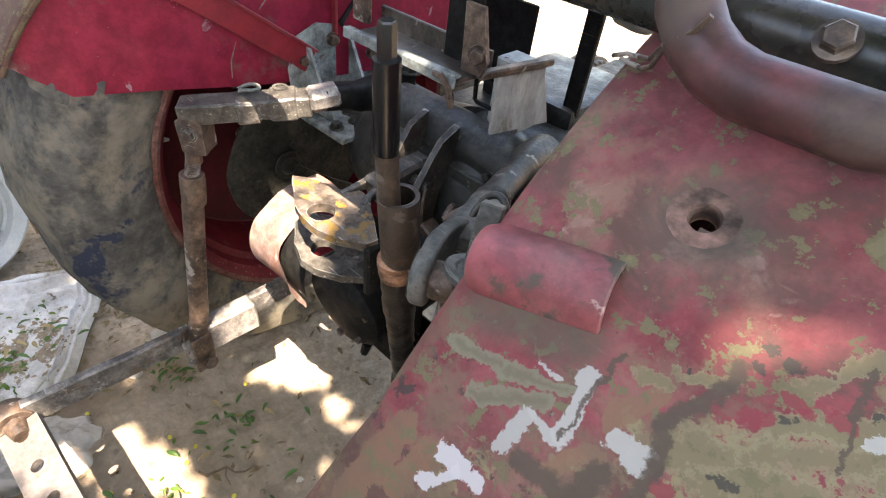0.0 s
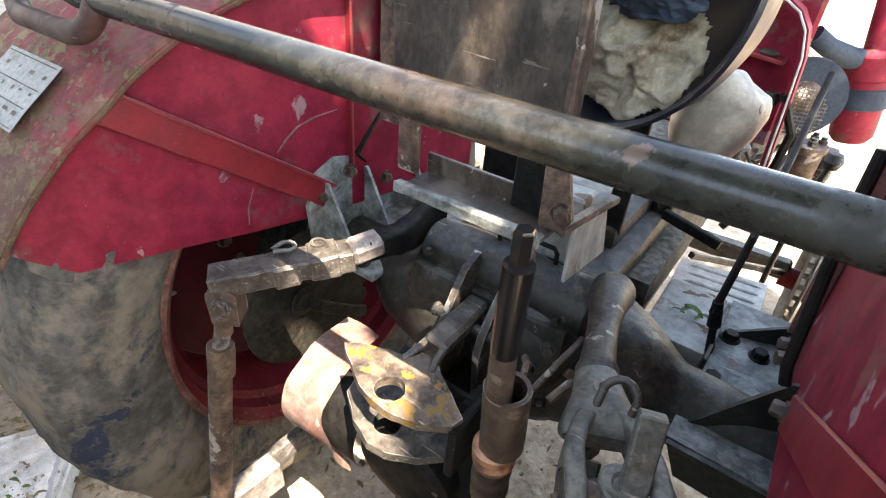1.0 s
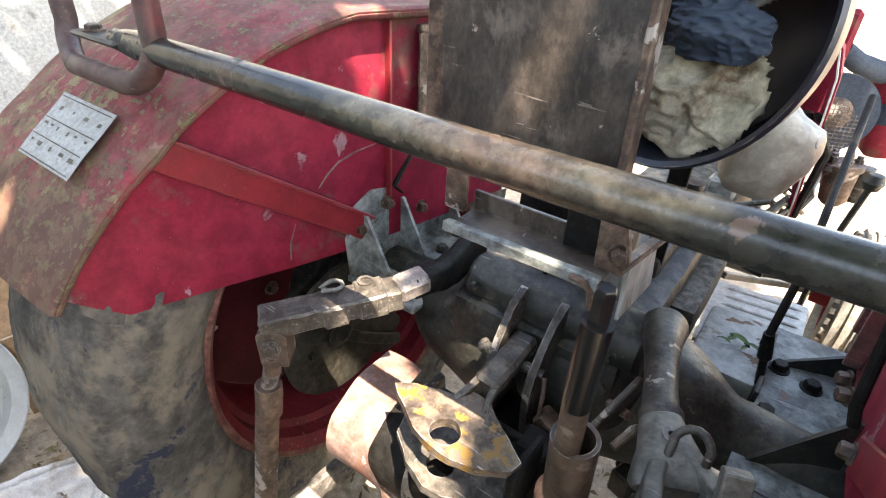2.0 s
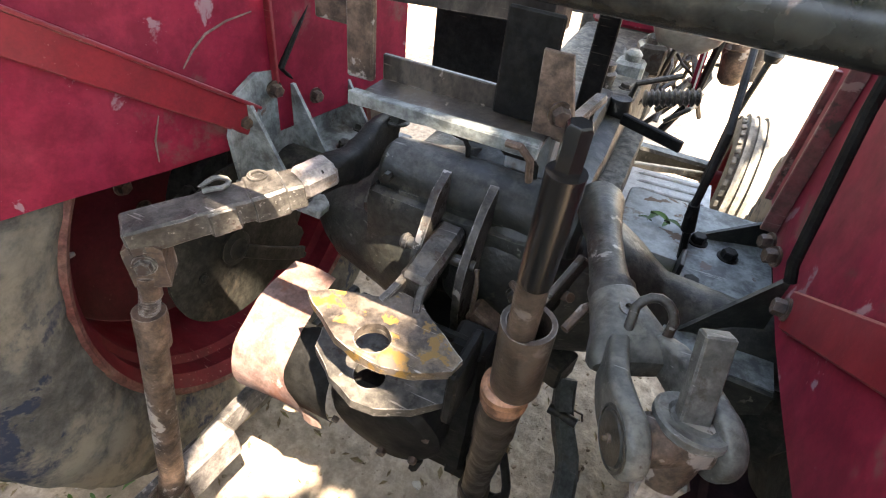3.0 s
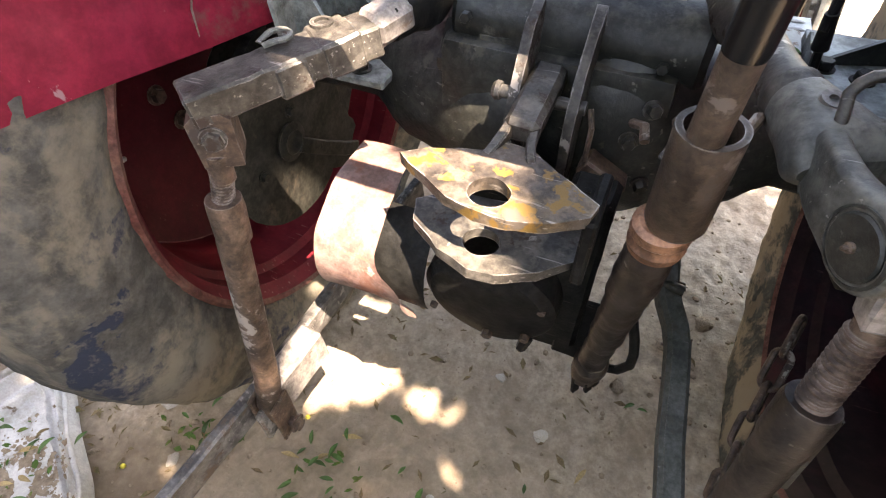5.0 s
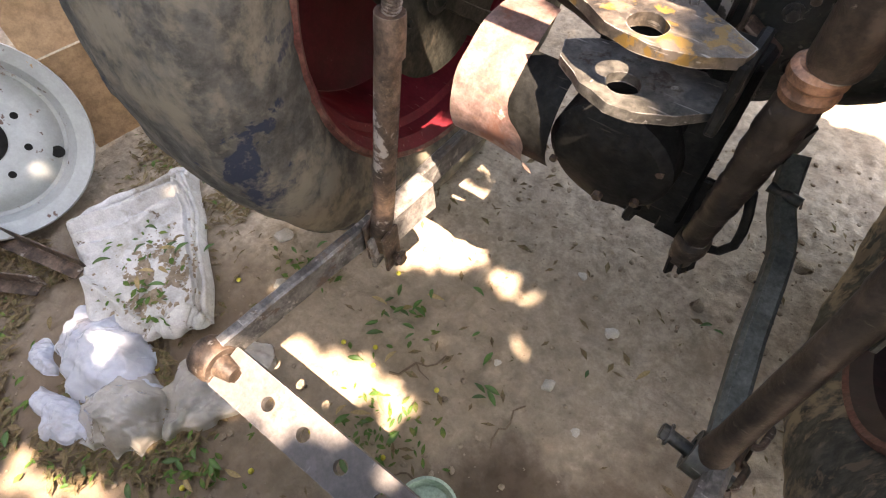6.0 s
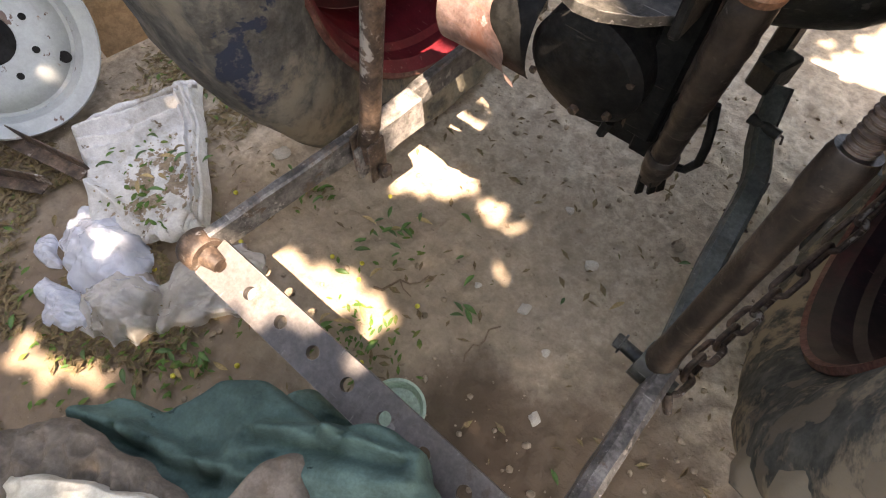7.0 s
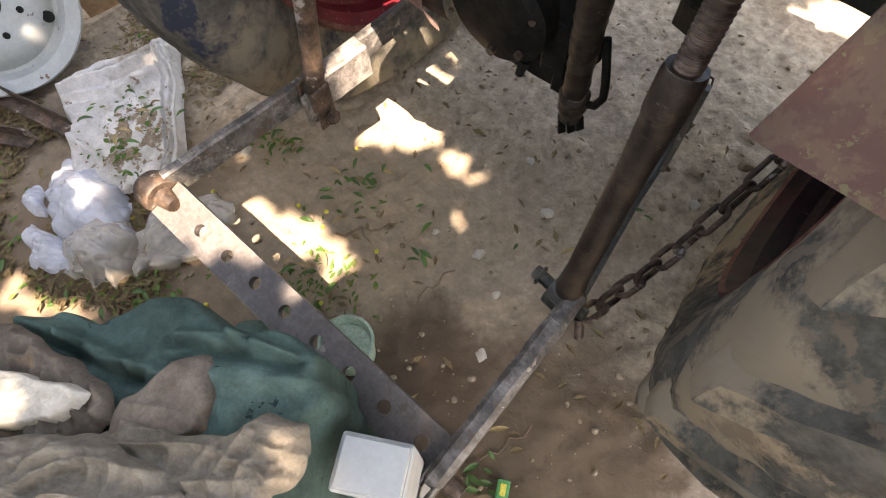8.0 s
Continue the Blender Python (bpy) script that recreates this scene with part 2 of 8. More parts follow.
    col = over(col, stroke((0.395, -0.452, 1.018), (0.447, -0.444, 1.030), 0.016, 0.35), (0.070, 0.058, 0.042), 0.7)
    # olive smears with a browner core
    for a, b, r in (((0.3929, -0.4739, 1.0116), (0.4222, -0.4705, 1.015), 0.0040), ((0.4222, -0.4705, 1.015), (0.4503, -0.465, 1.0205), 0.0036), ((0.4151, -0.4828, 1.0022), (0.4453, -0.4719, 1.0137), 0.0044)):
        col = over(col, patchy(a, b, r * 1.35, 1.3), (0.125, 0.118, 0.080), 0.9)
        col = over(col, stroke(a, b, r * 0.7, 0.2), (0.088, 0.074, 0.050), 0.6)
    # white flakes
    for a, b, r in (((0.4566, -0.4569, 1.0285), (0.4592, -0.4772, 1.0082), 0.0050), ((0.4596, -0.479, 1.0063), (0.4431, -0.4772, 1.0082), 0.0033), ((0.4425, -0.4781, 1.0072), (0.4392, -0.4884, 0.9961), 0.0052),
                    ((0.4769, -0.466, 1.0195), (0.4876, -0.4668, 1.0188), 0.0062), ((0.4445, -0.462, 1.0235), (0.4342, -0.4621, 1.0234), 0.0016), ((0.5401, -0.4284, 1.0539), (0.545, -0.4274, 1.0547), 0.0028)):
        col = over(col, patchy(a, b, r * 1.12, 0.9), (0.25, 0.243, 0.222), 0.9)
    for a, b, r in (((0.4181, -0.5031, 0.9793), (0.4411, -0.5037, 0.9786), 0.0050), ((0.4184, -0.5145, 0.9653), (0.4292, -0.5051, 0.9769), 0.0040)):
        col = over(col, patchy(a, b, r, 1.2), (0.33, 0.31, 0.31), 0.92)
    # dark brown scrapes
    for a, b, r in (((0.4975, -0.4306, 1.0521), (0.4984, -0.437, 1.0466), 0.0035), ((0.4984, -0.437, 1.0466), (0.4892, -0.455, 1.0302), 0.0040), ((0.4892, -0.455, 1.0302), (0.4927, -0.4672, 1.0184), 0.0040),
                    ((0.4927, -0.4672, 1.0184), (0.4913, -0.4777, 1.0077), 0.0033), ((0.4493, -0.4892, 0.9953), (0.4768, -0.488, 0.9966), 0.0050), ((0.4788, -0.4764, 1.009), (0.4768, -0.488, 0.9966), 0.0049),
                    ((0.4622, -0.4446, 1.0398), (0.46, -0.457, 1.0283), 0.0017), ((0.46, -0.457, 1.0283), (0.459, -0.4783, 1.007), 0.0013), ((0.532, -0.4114, 1.0676), (0.532, -0.4255, 1.0563), 0.0016),
                    ((0.532, -0.4255, 1.0563), (0.5364, -0.44, 1.0439), 0.0013)):
        col = over(col, stroke(a, b, r * 1.05, 0.55), (0.060, 0.045, 0.034), 0.9)
    # dark chips
    for a, b, r in (((0.5015, -0.4282, 1.054), (0.503, -0.4274, 1.0547), 0.0023), ((0.5017, -0.4206, 1.0603), (0.5034, -0.4211, 1.0599), 0.0022), ((0.5096, -0.4222, 1.059), (0.5113, -0.4232, 1.0582), 0.0023),
                    ((0.5169, -0.4372, 1.0464), (0.5177, -0.4371, 1.0465), 0.0016), ((0.5374, -0.4228, 1.0585), (0.5378, -0.422, 1.0592), 0.0016), ((0.5111, -0.4604, 1.025), (0.5192, -0.458, 1.0273), 0.0015),
                    ((0.4823, -0.4381, 1.0456), (0.4834, -0.4379, 1.0457), 0.0015)):
        col = over(col, stroke(a, b, r, 0.85), (0.040, 0.036, 0.030), 0.9)
    li.new(col, bsdf.inputs["Base Color"])
    return m


M["guard"] = guard_paint()
M["hole_lip"] = surface("stained_dished_lip", [(0.026, 0.024, 0.021), (0.095, 0.060, 0.048), (0.150, 0.080, 0.066)], 34, (0.5, 0.75), 0, 0.1, 80, mottle=0.4)
M["black_rod"] = surface("black_oiled_bar", [(0.006, 0.006, 0.006), (0.014, 0.012, 0.011)], 9, (0.18, 0.34), 0.2, 0.08, 90, stretch=(1, 1, 0.25), scratch=(0.10, 0.09, 0.08), scratch_at=0.68,
                         chips=(0.06, 0.042, 0.03), chips_at=0.63, chips_scale=22)
M["pale_tyre"] = surface("pale_dusty_front_tyre", [(0.10, 0.098, 0.088), (0.16, 0.155, 0.138)], 8, (0.8, 0.95), 0, 0.3, 40, grime=(0.12, 0.115, 0.10), grime_at=0.56, mottle=0.2)
M["peel"] = surface("pale_grey_peeling_paint", [(0.24, 0.255, 0.245), (0.31, 0.32, 0.30)], 6, (0.45, 0.65), 0, 0.15, 70, grain_amp=0.08, grime=(0.15, 0.12, 0.09), grime_at=0.56, soft=0.08,
                    chips=(0.12, 0.08, 0.055), chips_at=0.60, chips_scale=22, stretch=(1, 1, 0.5), mottle=0.2, edge=(0.38, 0.36, 0.32))
M["seam"] = surface("pale_dirty_weld", [(0.10, 0.06, 0.05), (0.19, 0.135, 0.115)], 40, (0.6, 0.8), 0, 0.3, 80)
M["socket"] = surface("scraped_red_socket_paint", [(0.19, 0.030, 0.038), (0.15, 0.050, 0.048), (0.10, 0.064, 0.052)], 14, (0.4, 0.6), 0, 0.2, 50, grain_amp=0.12,
                      grime=(0.060, 0.046, 0.036), grime_at=0.55, soft=0.06, grime_scale=20, chips=(0.24, 0.15, 0.13), chips_at=0.585, chips_scale=26, edge=(0.26, 0.2, 0.18), scratch=(0.28, 0.18, 0.16), scratch_at=0.68, mottle=0.3)
M["rail"] = surface("brown_red_tube_paint", [(0.066, 0.013, 0.016), (0.042, 0.020, 0.018), (0.024, 0.019, 0.018)], 9, (0.38, 0.6), 0, 0.1, 70, grain_amp=0.1,
                    grime=(0.060, 0.042, 0.035), grime_at=0.53, soft=0.1, chips=(0.05, 0.036, 0.032), chips_at=0.61, chips_scale=18, scratch=(0.26, 0.18, 0.16), scratch_at=0.70, mottle=0.4)
M["rim_red"] = surface("dark_red_rim_paint", [(0.075, 0.006, 0.0105), (0.1275, 0.012, 0.0165)], 5, (0.5, 0.7), 0, 0.05, 70, grain_amp=0.08,
                       grime=(0.07, 0.03, 0.026), grime_at=0.58, soft=0.2, scratch=(0.3, 0.16, 0.14), scratch_at=0.69, mottle=0.14, mottle_scale=22.0)
# right rim: near-black colour stands for the shade inside the barrel
M["rim_shaded"] = surface("black_greasy_rim_paint", [(0.010, 0.007, 0.0075), (0.018, 0.009, 0.010), (0.034, 0.006, 0.008)], 5, (0.5, 0.7), 0, 0.1, 70, grain_amp=0.1, scratch=(0.10, 0.06, 0.055), scratch_at=0.71, mottle=0.2, mottle_scale=40.0)
# rim red darkened: the wheel well's deep shade is put into the disc's colour
M["disc_shaded"] = surface("deep_red_disc_paint", [(0.030, 0.0036, 0.0056), (0.052, 0.0056, 0.0085)], 6, (0.5, 0.7), 0, 0.06, 70, grain_amp=0.08, scratch=(0.10, 0.05, 0.045), scratch_at=0.71, mottle=0.2, mottle_scale=30.0)
M["rim_lip"] = surface("dusty_brown_rim_lip", [(0.075, 0.022, 0.020), (0.10, 0.045, 0.036), (0.12, 0.072, 0.056)], 14, (0.55, 0.75), 0, 0.15, 70, grime=(0.13, 0.09, 0.07), grime_at=0.58, mottle=0.3, mottle_scale=50.0)
M["rubber"] = surface("dusty_tyre_rubber", [(0.0324, 0.0324, 0.03024), (0.0612, 0.0576, 0.0504), (0.0864, 0.0792, 0.0648)], 5, (0.75, 0.95), 0, 0.5, 30, grain_amp=0.15,
                      grime=(0.135, 0.117, 0.088), grime_at=0.485, grime_scale=5, soft=0.10, chips=(0.020, 0.024, 0.036), chips_at=0.585, chips_scale=10, mottle=0.3, mottle_scale=26.0)
M["mud_tyre"] = surface("mud_caked_tyre_rubber", [(0.04, 0.042, 0.038), (0.06, 0.06, 0.052), (0.085, 0.08, 0.066)], 6, (0.8, 0.95), 0, 0.6, 30, grain_amp=0.14,
                        grime=(0.20, 0.162, 0.115), grime_at=0.49, grime_scale=5, soft=0.06, chips=(0.12, 0.10, 0.075), chips_at=0.55, chips_scale=9, mottle=0.3, mottle_scale=26.0)
M["iron"] = surface("greasy_dark_cast_iron", [(0.008, 0.009, 0.0078), (0.018, 0.019, 0.0162), (0.036, 0.037, 0.031)], 9, (0.32, 0.62), 0.1, 0.35, 60, grain_amp=0.2,
                    grime=(0.062, 0.058, 0.046), grime_at=0.60, grime_scale=17, soft=0.05, scratch=(0.14, 0.138, 0.125), scratch_at=0.69, edge=(0.12, 0.115, 0.10),
                    dust=(0.075, 0.071, 0.058), dust_at=0.56, chips=(0.115, 0.11, 0.098), chips_at=0.655, chips_scale=34, mottle=0.4, mottle_scale=70.0)
M["casting"] = surface("dusty_grey_casting", [(0.020, 0.021, 0.019), (0.045, 0.045, 0.040), (0.085, 0.083, 0.074)], 8, (0.5, 0.7), 0.05, 0.3, 60, grain_amp=0.2, grime=(0.05, 0.045, 0.036), grime_at=0.56, soft=0.06, grime_scale=16,
                       edge=(0.20, 0.195, 0.18), dust=(0.17, 0.16, 0.135), dust_at=0.54, mottle=0.35, mottle_scale=50.0)
M["drum"] = surface("oily_dusty_drum", [(0.010, 0.0105, 0.009), (0.022, 0.021, 0.017), (0.036, 0.033, 0.026)], 9, (0.5, 0.75), 0.05, 0.3, 60, grain_amp=0.2,
                    grime=(0.055, 0.046, 0.035), grime_at=0.59, grime_scale=14, soft=0.08, edge=(0.08, 0.07, 0.056), scratch=(0.10, 0.09, 0.075), scratch_at=0.70, mottle=0.35, mottle_scale=60.0)
M["black"] = surface("black_grease", [(0.005, 0.005, 0.005), (0.013, 0.0125, 0.011)], 9, (0.46, 0.7), 0.0, 0.3, 60,
                     grime=(0.028, 0.025, 0.020), grime_at=0.64, edge=(0.05, 0.052, 0.044), scratch=(0.08, 0.07, 0.06), scratch_at=0.69, mottle=0.4, mottle_scale=60.0)
M["grey"] = surface("grey_green_paint", [(0.075, 0.088, 0.088), (0.12, 0.135, 0.13), (0.165, 0.175, 0.16)], 6, (0.42, 0.65), 0, 0.12, 80, grain_amp=0.1,
                    grime=(0.08, 0.073, 0.06), grime_at=0.57, soft=0.1, chips=(0.07, 0.042, 0.03), chips_at=0.64, edge=(0.25, 0.25, 0.23), scratch=(0.33, 0.33, 0.3), scratch_at=0.69, chips_scale=18, mottle=0.55)
M["armsteel"] = surface("grey_worn_forging", [(0.018, 0.016, 0.014), (0.040, 0.036, 0.031), (0.080, 0.073, 0.063)], 12, (0.32, 0.6), 0.2, 0.35, 60, grain_amp=0.24,
                        grime=(0.035, 0.022, 0.016), grime_at=0.56, soft=0.05, grime_scale=22, chips=(0.26, 0.235, 0.21), chips_at=0.635, chips_scale=26,
                        edge=(0.30, 0.275, 0.25), scratch=(0.28, 0.26, 0.24), scratch_at=0.67, dust=(0.12, 0.11, 0.09), dust_at=0.58, mottle=0.4, mottle_scale=60.0)
M["forksteel"] = surface("dusty_grey_forging", [(0.036, 0.036, 0.031), (0.072, 0.071, 0.062), (0.120, 0.117, 0.103)], 10, (0.4, 0.62), 0.1, 0.3, 60, grain_amp=0.2, grime=(0.055, 0.044, 0.034), grime_at=0.58, soft=0.06, grime_scale=20,
                         edge=(0.26, 0.25, 0.225), scratch=(0.26, 0.25, 0.23), scratch_at=0.69, dust=(0.16, 0.15, 0.125), dust_at=0.56, mottle=0.35, mottle_scale=60.0)
M["bright"] = surface("bare_worn_steel", [(0.16, 0.145, 0.132), (0.30, 0.272, 0.25)], 12, (0.3, 0.5), 0.35, 0.2, 90, grime=(0.13, 0.09, 0.065), grime_at=0.56, soft=0.06, grime_scale=20,
                      scratch=(0.10, 0.08, 0.07), scratch_at=0.66, mottle=0.4)
M["rust"] = surface("brown_rusty_steel", [(0.024, 0.016, 0.012), (0.068, 0.044, 0.031), (0.135, 0.092, 0.066)], 16, (0.4, 0.7), 0.15, 0.35, 80, grain_amp=0.22,
                    grime=(0.045, 0.034, 0.028), grime_at=0.58, soft=0.07, grime_scale=22, chips=(0.25, 0.22, 0.195), chips_at=0.595, chips_scale=18, edge=(0.2, 0.17, 0.145),
                    scratch=(0.24, 0.20, 0.17), scratch_at=0.68, mottle=0.55)
M["rodsteel"] = surface("black_brown_oiled_bar", [(0.016, 0.012, 0.009), (0.045, 0.030, 0.021), (0.105, 0.072, 0.050)], 9, (0.36, 0.6), 0.1, 0.3, 90,
                        stretch=(1, 1, 1), grime=(0.070, 0.048, 0.034), grime_at=0.57, grime_scale=11, soft=0.08, chips=(0.12, 0.095, 0.077), chips_at=0.62, scratch=(0.20, 0.17, 0.14), scratch_at=0.68,
                        edge=(0.28, 0.25, 0.22), mottle=0.4, mottle_scale=60.0)
M["rod_dark"] = surface("black_greasy_tube", [(0.008, 0.007, 0.006), (0.018, 0.013, 0.010), (0.034, 0.024, 0.018)], 7, (0.36, 0.6), 0.1, 0.3, 90,
                        stretch=(1, 1, 1), grime=(0.022, 0.018, 0.015), grime_at=0.59, grime_scale=11, soft=0.08, chips=(0.045, 0.037, 0.031), chips_at=0.62, scratch=(0.16, 0.14, 0.12), scratch_at=0.69,
                        edge=(0.14, 0.12, 0.105), mottle=0.6)
M["collar"] = surface("copper_brown_rust", [(0.14, 0.065, 0.035), (0.24, 0.12, 0.07)], 20, (0.35, 0.6), 0.3, 0.3, 90, edge=(0.34, 0.22, 0.15), grime=(0.07, 0.045, 0.03), grime_at=0.55, mottle=0.55)
M["shield"] = surface("pale_orange_rust_sheet", [(0.125, 0.066, 0.053), (0.160, 0.102, 0.087), (0.205, 0.153, 0.137)], 12, (0.45, 0.7), 0.1, 0.12, 90, grain_amp=0.1,
                      grime=(0.15, 0.070, 0.050), grime_at=0.55, grime_scale=14, soft=0.09, chips=(0.30, 0.25, 0.225), chips_at=0.65, chips_scale=20, edge=(0.40, 0.33, 0.29), scratch=(0.2, 0.11, 0.075), scratch_at=0.69, mottle=0.32)
M["yellow"] = surface("flaking_yellow_paint_on_steel", [(0.040, 0.033, 0.028), (0.085, 0.066, 0.050), (0.15, 0.105, 0.055)], 14, (0.36, 0.6), 0.25, 0.4, 70,
                      grime=(0.09, 0.07, 0.055), grime_at=0.54, grime_scale=16, soft=0.05, chips=(0.17, 0.098, 0.026), chips_at=0.545, chips_scale=26, edge=(0.46, 0.42, 0.38), scratch=(0.36, 0.32, 0.28), scratch_at=0.66, mottle=0.55)
M["pipe"] = surface("brown_black_worn_pipe", [(0.010, 0.013, 0.012), (0.022, 0.023, 0.020), (0.045, 0.031, 0.024)], 6, (0.18, 0.32), 0.25, 0.08, 90, grain_amp=0.14,
                    grime=(0.018, 0.020, 0.018), grime_at=0.55, grime_scale=7, soft=0.06, chips=(0.10, 0.07, 0.055), chips_at=0.66, chips_scale=24, scratch=(0.20, 0.16, 0.13), scratch_at=0.70, mottle=0.4, mottle_scale=60.0)
M["link"] = surface("grey_brown_link_bar", [(0.045, 0.042, 0.04), (0.12, 0.11, 0.10)], 9, (0.36, 0.62), 0.2, 0.25, 80, grime=(0.09, 0.062, 0.045), grime_at=0.57, soft=0.06, edge=(0.34, 0.32, 0.30),
                    scratch=(0.28, 0.26, 0.24), scratch_at=0.67, chips=(0.22, 0.2, 0.18), chips_at=0.60, chips_scale=20, mottle=0.55)
M["bar"] = surface("dark_brown_drilled_bar", [(0.062, 0.054, 0.051), (0.088, 0.077, 0.072), (0.115, 0.101, 0.094)], 7, (0.4, 0.6), 0.1, 0.2, 80, grain_amp=0.14, grime=(0.075, 0.055, 0.043), grime_at=0.60, soft=0.08, edge=(0.22, 0.20, 0.18),
                   scratch=(0.22, 0.20, 0.18), scratch_at=0.71, chips=(0.19, 0.17, 0.155), chips_at=0.67, chips_scale=30, mottle=0.16, mottle_scale=60.0)

M["strap"] = surface("dull_grey_green_strap", [(0.050, 0.056, 0.051), (0.072, 0.078, 0.070), (0.095, 0.100, 0.090)], 8, (0.45, 0.65), 0.05, 0.2, 80, grime=(0.07, 0.058, 0.045), grime_at=0.58, edge=(0.18, 0.175, 0.16), scratch=(0.2, 0.19, 0.175), scratch_at=0.70, mottle=0.25, mottle_scale=50.0)


def soil_paint():
    """Trampled dry soil, darker under the litter; round the pail and the bar's end damp soil and painted-in shade
    together.
    """
    m = surface("dry_beige_soil", [(0.275, 0.215, 0.156), (0.33, 0.268, 0.20), (0.375, 0.312, 0.24)], 2.2, (0.9, 1.0), 0, 1.0, 34, grain_amp=0.16,
                grime=(0.235, 0.175, 0.124), grime_at=0.55, grime_scale=5, soft=0.2, chips=(0.16, 0.118, 0.082), chips_at=0.70, chips_scale=45, bump_dist=0.006, mottle=0.2, mottle_scale=30.0)
    nt = m.node_tree
    n, li = nt.nodes, nt.links
    bsdf = n["Principled BSDF"]
    col = bsdf.inputs["Base Color"].links[0].from_socket
    co = n.new("ShaderNodeTexCoord")
    wob = n.new("ShaderNodeTexNoise")
    wob.inputs["Scale"].default_value, wob.inputs["Detail"].default_value, wob.inputs["Roughness"].default_value = 4.5, 10.0, 0.68
    li.new(co.outputs["Object"], wob.inputs["Vector"])
    # dark patches by pail, tub and bar's end also carry shade in their colour
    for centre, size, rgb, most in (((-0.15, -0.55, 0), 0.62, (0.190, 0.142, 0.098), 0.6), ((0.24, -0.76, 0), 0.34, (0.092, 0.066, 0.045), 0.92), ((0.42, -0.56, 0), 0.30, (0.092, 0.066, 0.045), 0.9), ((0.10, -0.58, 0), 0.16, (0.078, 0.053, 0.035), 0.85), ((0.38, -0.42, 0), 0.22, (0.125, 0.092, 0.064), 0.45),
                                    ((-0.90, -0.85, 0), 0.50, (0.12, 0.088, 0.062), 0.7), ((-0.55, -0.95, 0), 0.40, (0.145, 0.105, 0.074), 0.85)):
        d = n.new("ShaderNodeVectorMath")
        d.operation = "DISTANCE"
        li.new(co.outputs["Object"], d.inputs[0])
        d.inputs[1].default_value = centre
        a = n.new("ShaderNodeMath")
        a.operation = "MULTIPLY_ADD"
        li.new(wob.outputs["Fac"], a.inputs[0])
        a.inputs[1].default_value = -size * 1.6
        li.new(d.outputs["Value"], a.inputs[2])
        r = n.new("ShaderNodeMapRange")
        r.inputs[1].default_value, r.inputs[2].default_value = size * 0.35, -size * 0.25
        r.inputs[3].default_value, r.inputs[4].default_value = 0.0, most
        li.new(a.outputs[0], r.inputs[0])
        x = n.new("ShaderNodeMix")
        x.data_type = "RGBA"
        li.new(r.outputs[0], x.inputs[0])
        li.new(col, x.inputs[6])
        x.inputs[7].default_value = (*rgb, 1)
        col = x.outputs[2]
    li.new(col, bsdf.inputs["Base Color"])
    return m


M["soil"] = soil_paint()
M["concrete"] = surface("grey_stained_plaster", [(0.27, 0.27, 0.25), (0.37, 0.37, 0.345)], 2.5, (0.85, 0.95), 0, 0.4, 40, grime=(0.20, 0.19, 0.16), grime_at=0.56, soft=0.1)
M["white_rim"] = surface("chipped_white_rim_paint", [(0.26, 0.272, 0.256), (0.32, 0.332, 0.315)], 5, (0.35, 0.55), 0, 0.06, 70, grain_amp=0.05,
                         grime=(0.20, 0.12, 0.08), grime_at=0.63, grime_scale=14, soft=0.05, chips=(0.09, 0.05, 0.035), chips_at=0.645, chips_scale=26, edge=(0.20, 0.11, 0.07), mottle=0.06)
M["card"] = surface("brown_cardboard", [(0.30, 0.185, 0.105), (0.36, 0.235, 0.14)], 4, (0.85, 0.95), 0, 0.06, 100, grain_amp=0.07, grime=(0.22, 0.14, 0.085), grime_at=0.62, mottle=0.2)
M["sack"] = surface("dirty_white_woven_sack", [(0.36, 0.345, 0.318), (0.45, 0.44, 0.42), (0.52, 0.515, 0.50)], 5, (0.6, 0.85), 0, 0.3, 120, grain_amp=0.1,
                    grime=(0.19, 0.16, 0.12), grime_at=0.53, grime_scale=6, soft=0.12, chips=(0.14, 0.105, 0.075), chips_at=0.645, chips_scale=16, mottle=0.12)
M["green_cloth"] = surface("faded_dark_green_cloth", [(0.036, 0.062, 0.054), (0.054, 0.090, 0.077), (0.078, 0.118, 0.100)], 6, (0.85, 0.95), 0, 0.4, 120, grain_amp=0.12,
                           grime=(0.12, 0.16, 0.135), grime_at=0.68, grime_scale=12, soft=0.03, chips=(0.016, 0.028, 0.026), chips_at=0.655, chips_scale=34, mottle=0.22, mottle_scale=14.0)
M["beige_cloth"] = surface("crumpled_khaki_cloth", [(0.145, 0.120, 0.090), (0.21, 0.18, 0.142)], 5, (0.85, 0.95), 0, 0.4, 120, grain_amp=0.12, grime=(0.115, 0.092, 0.070), grime_at=0.58, soft=0.10, mottle=0.2)
M["cream_cloth"] = surface("pale_cream_cloth", [(0.34, 0.30, 0.235), (0.44, 0.40, 0.33)], 6, (0.85, 0.95), 0, 0.3, 120, grain_amp=0.1, grime=(0.24, 0.19, 0.13), grime_at=0.58, soft=0.1, mottle=0.15)
M["brown_cloth"] = surface("faded_brown_cloth", [(0.105, 0.083, 0.064), (0.15, 0.120, 0.093)], 6, (0.85, 0.95), 0, 0.3, 120, grain_amp=0.12, grime=(0.09, 0.06, 0.04), grime_at=0.6, mottle=0.2)
M["clod"] = surface("soil_clod", [(0.15, 0.11, 0.075), (0.29, 0.23, 0.17)], 60, (0.9, 1.0), 0, 0.5, 60)
M["leaf"] = surface("fresh_green_leaf", [(0.03375, 0.0825, 0.015), (0.06375, 0.1275, 0.02625)], 12, (0.4, 0.6), 0, 0.1, 90, vary=0.3)
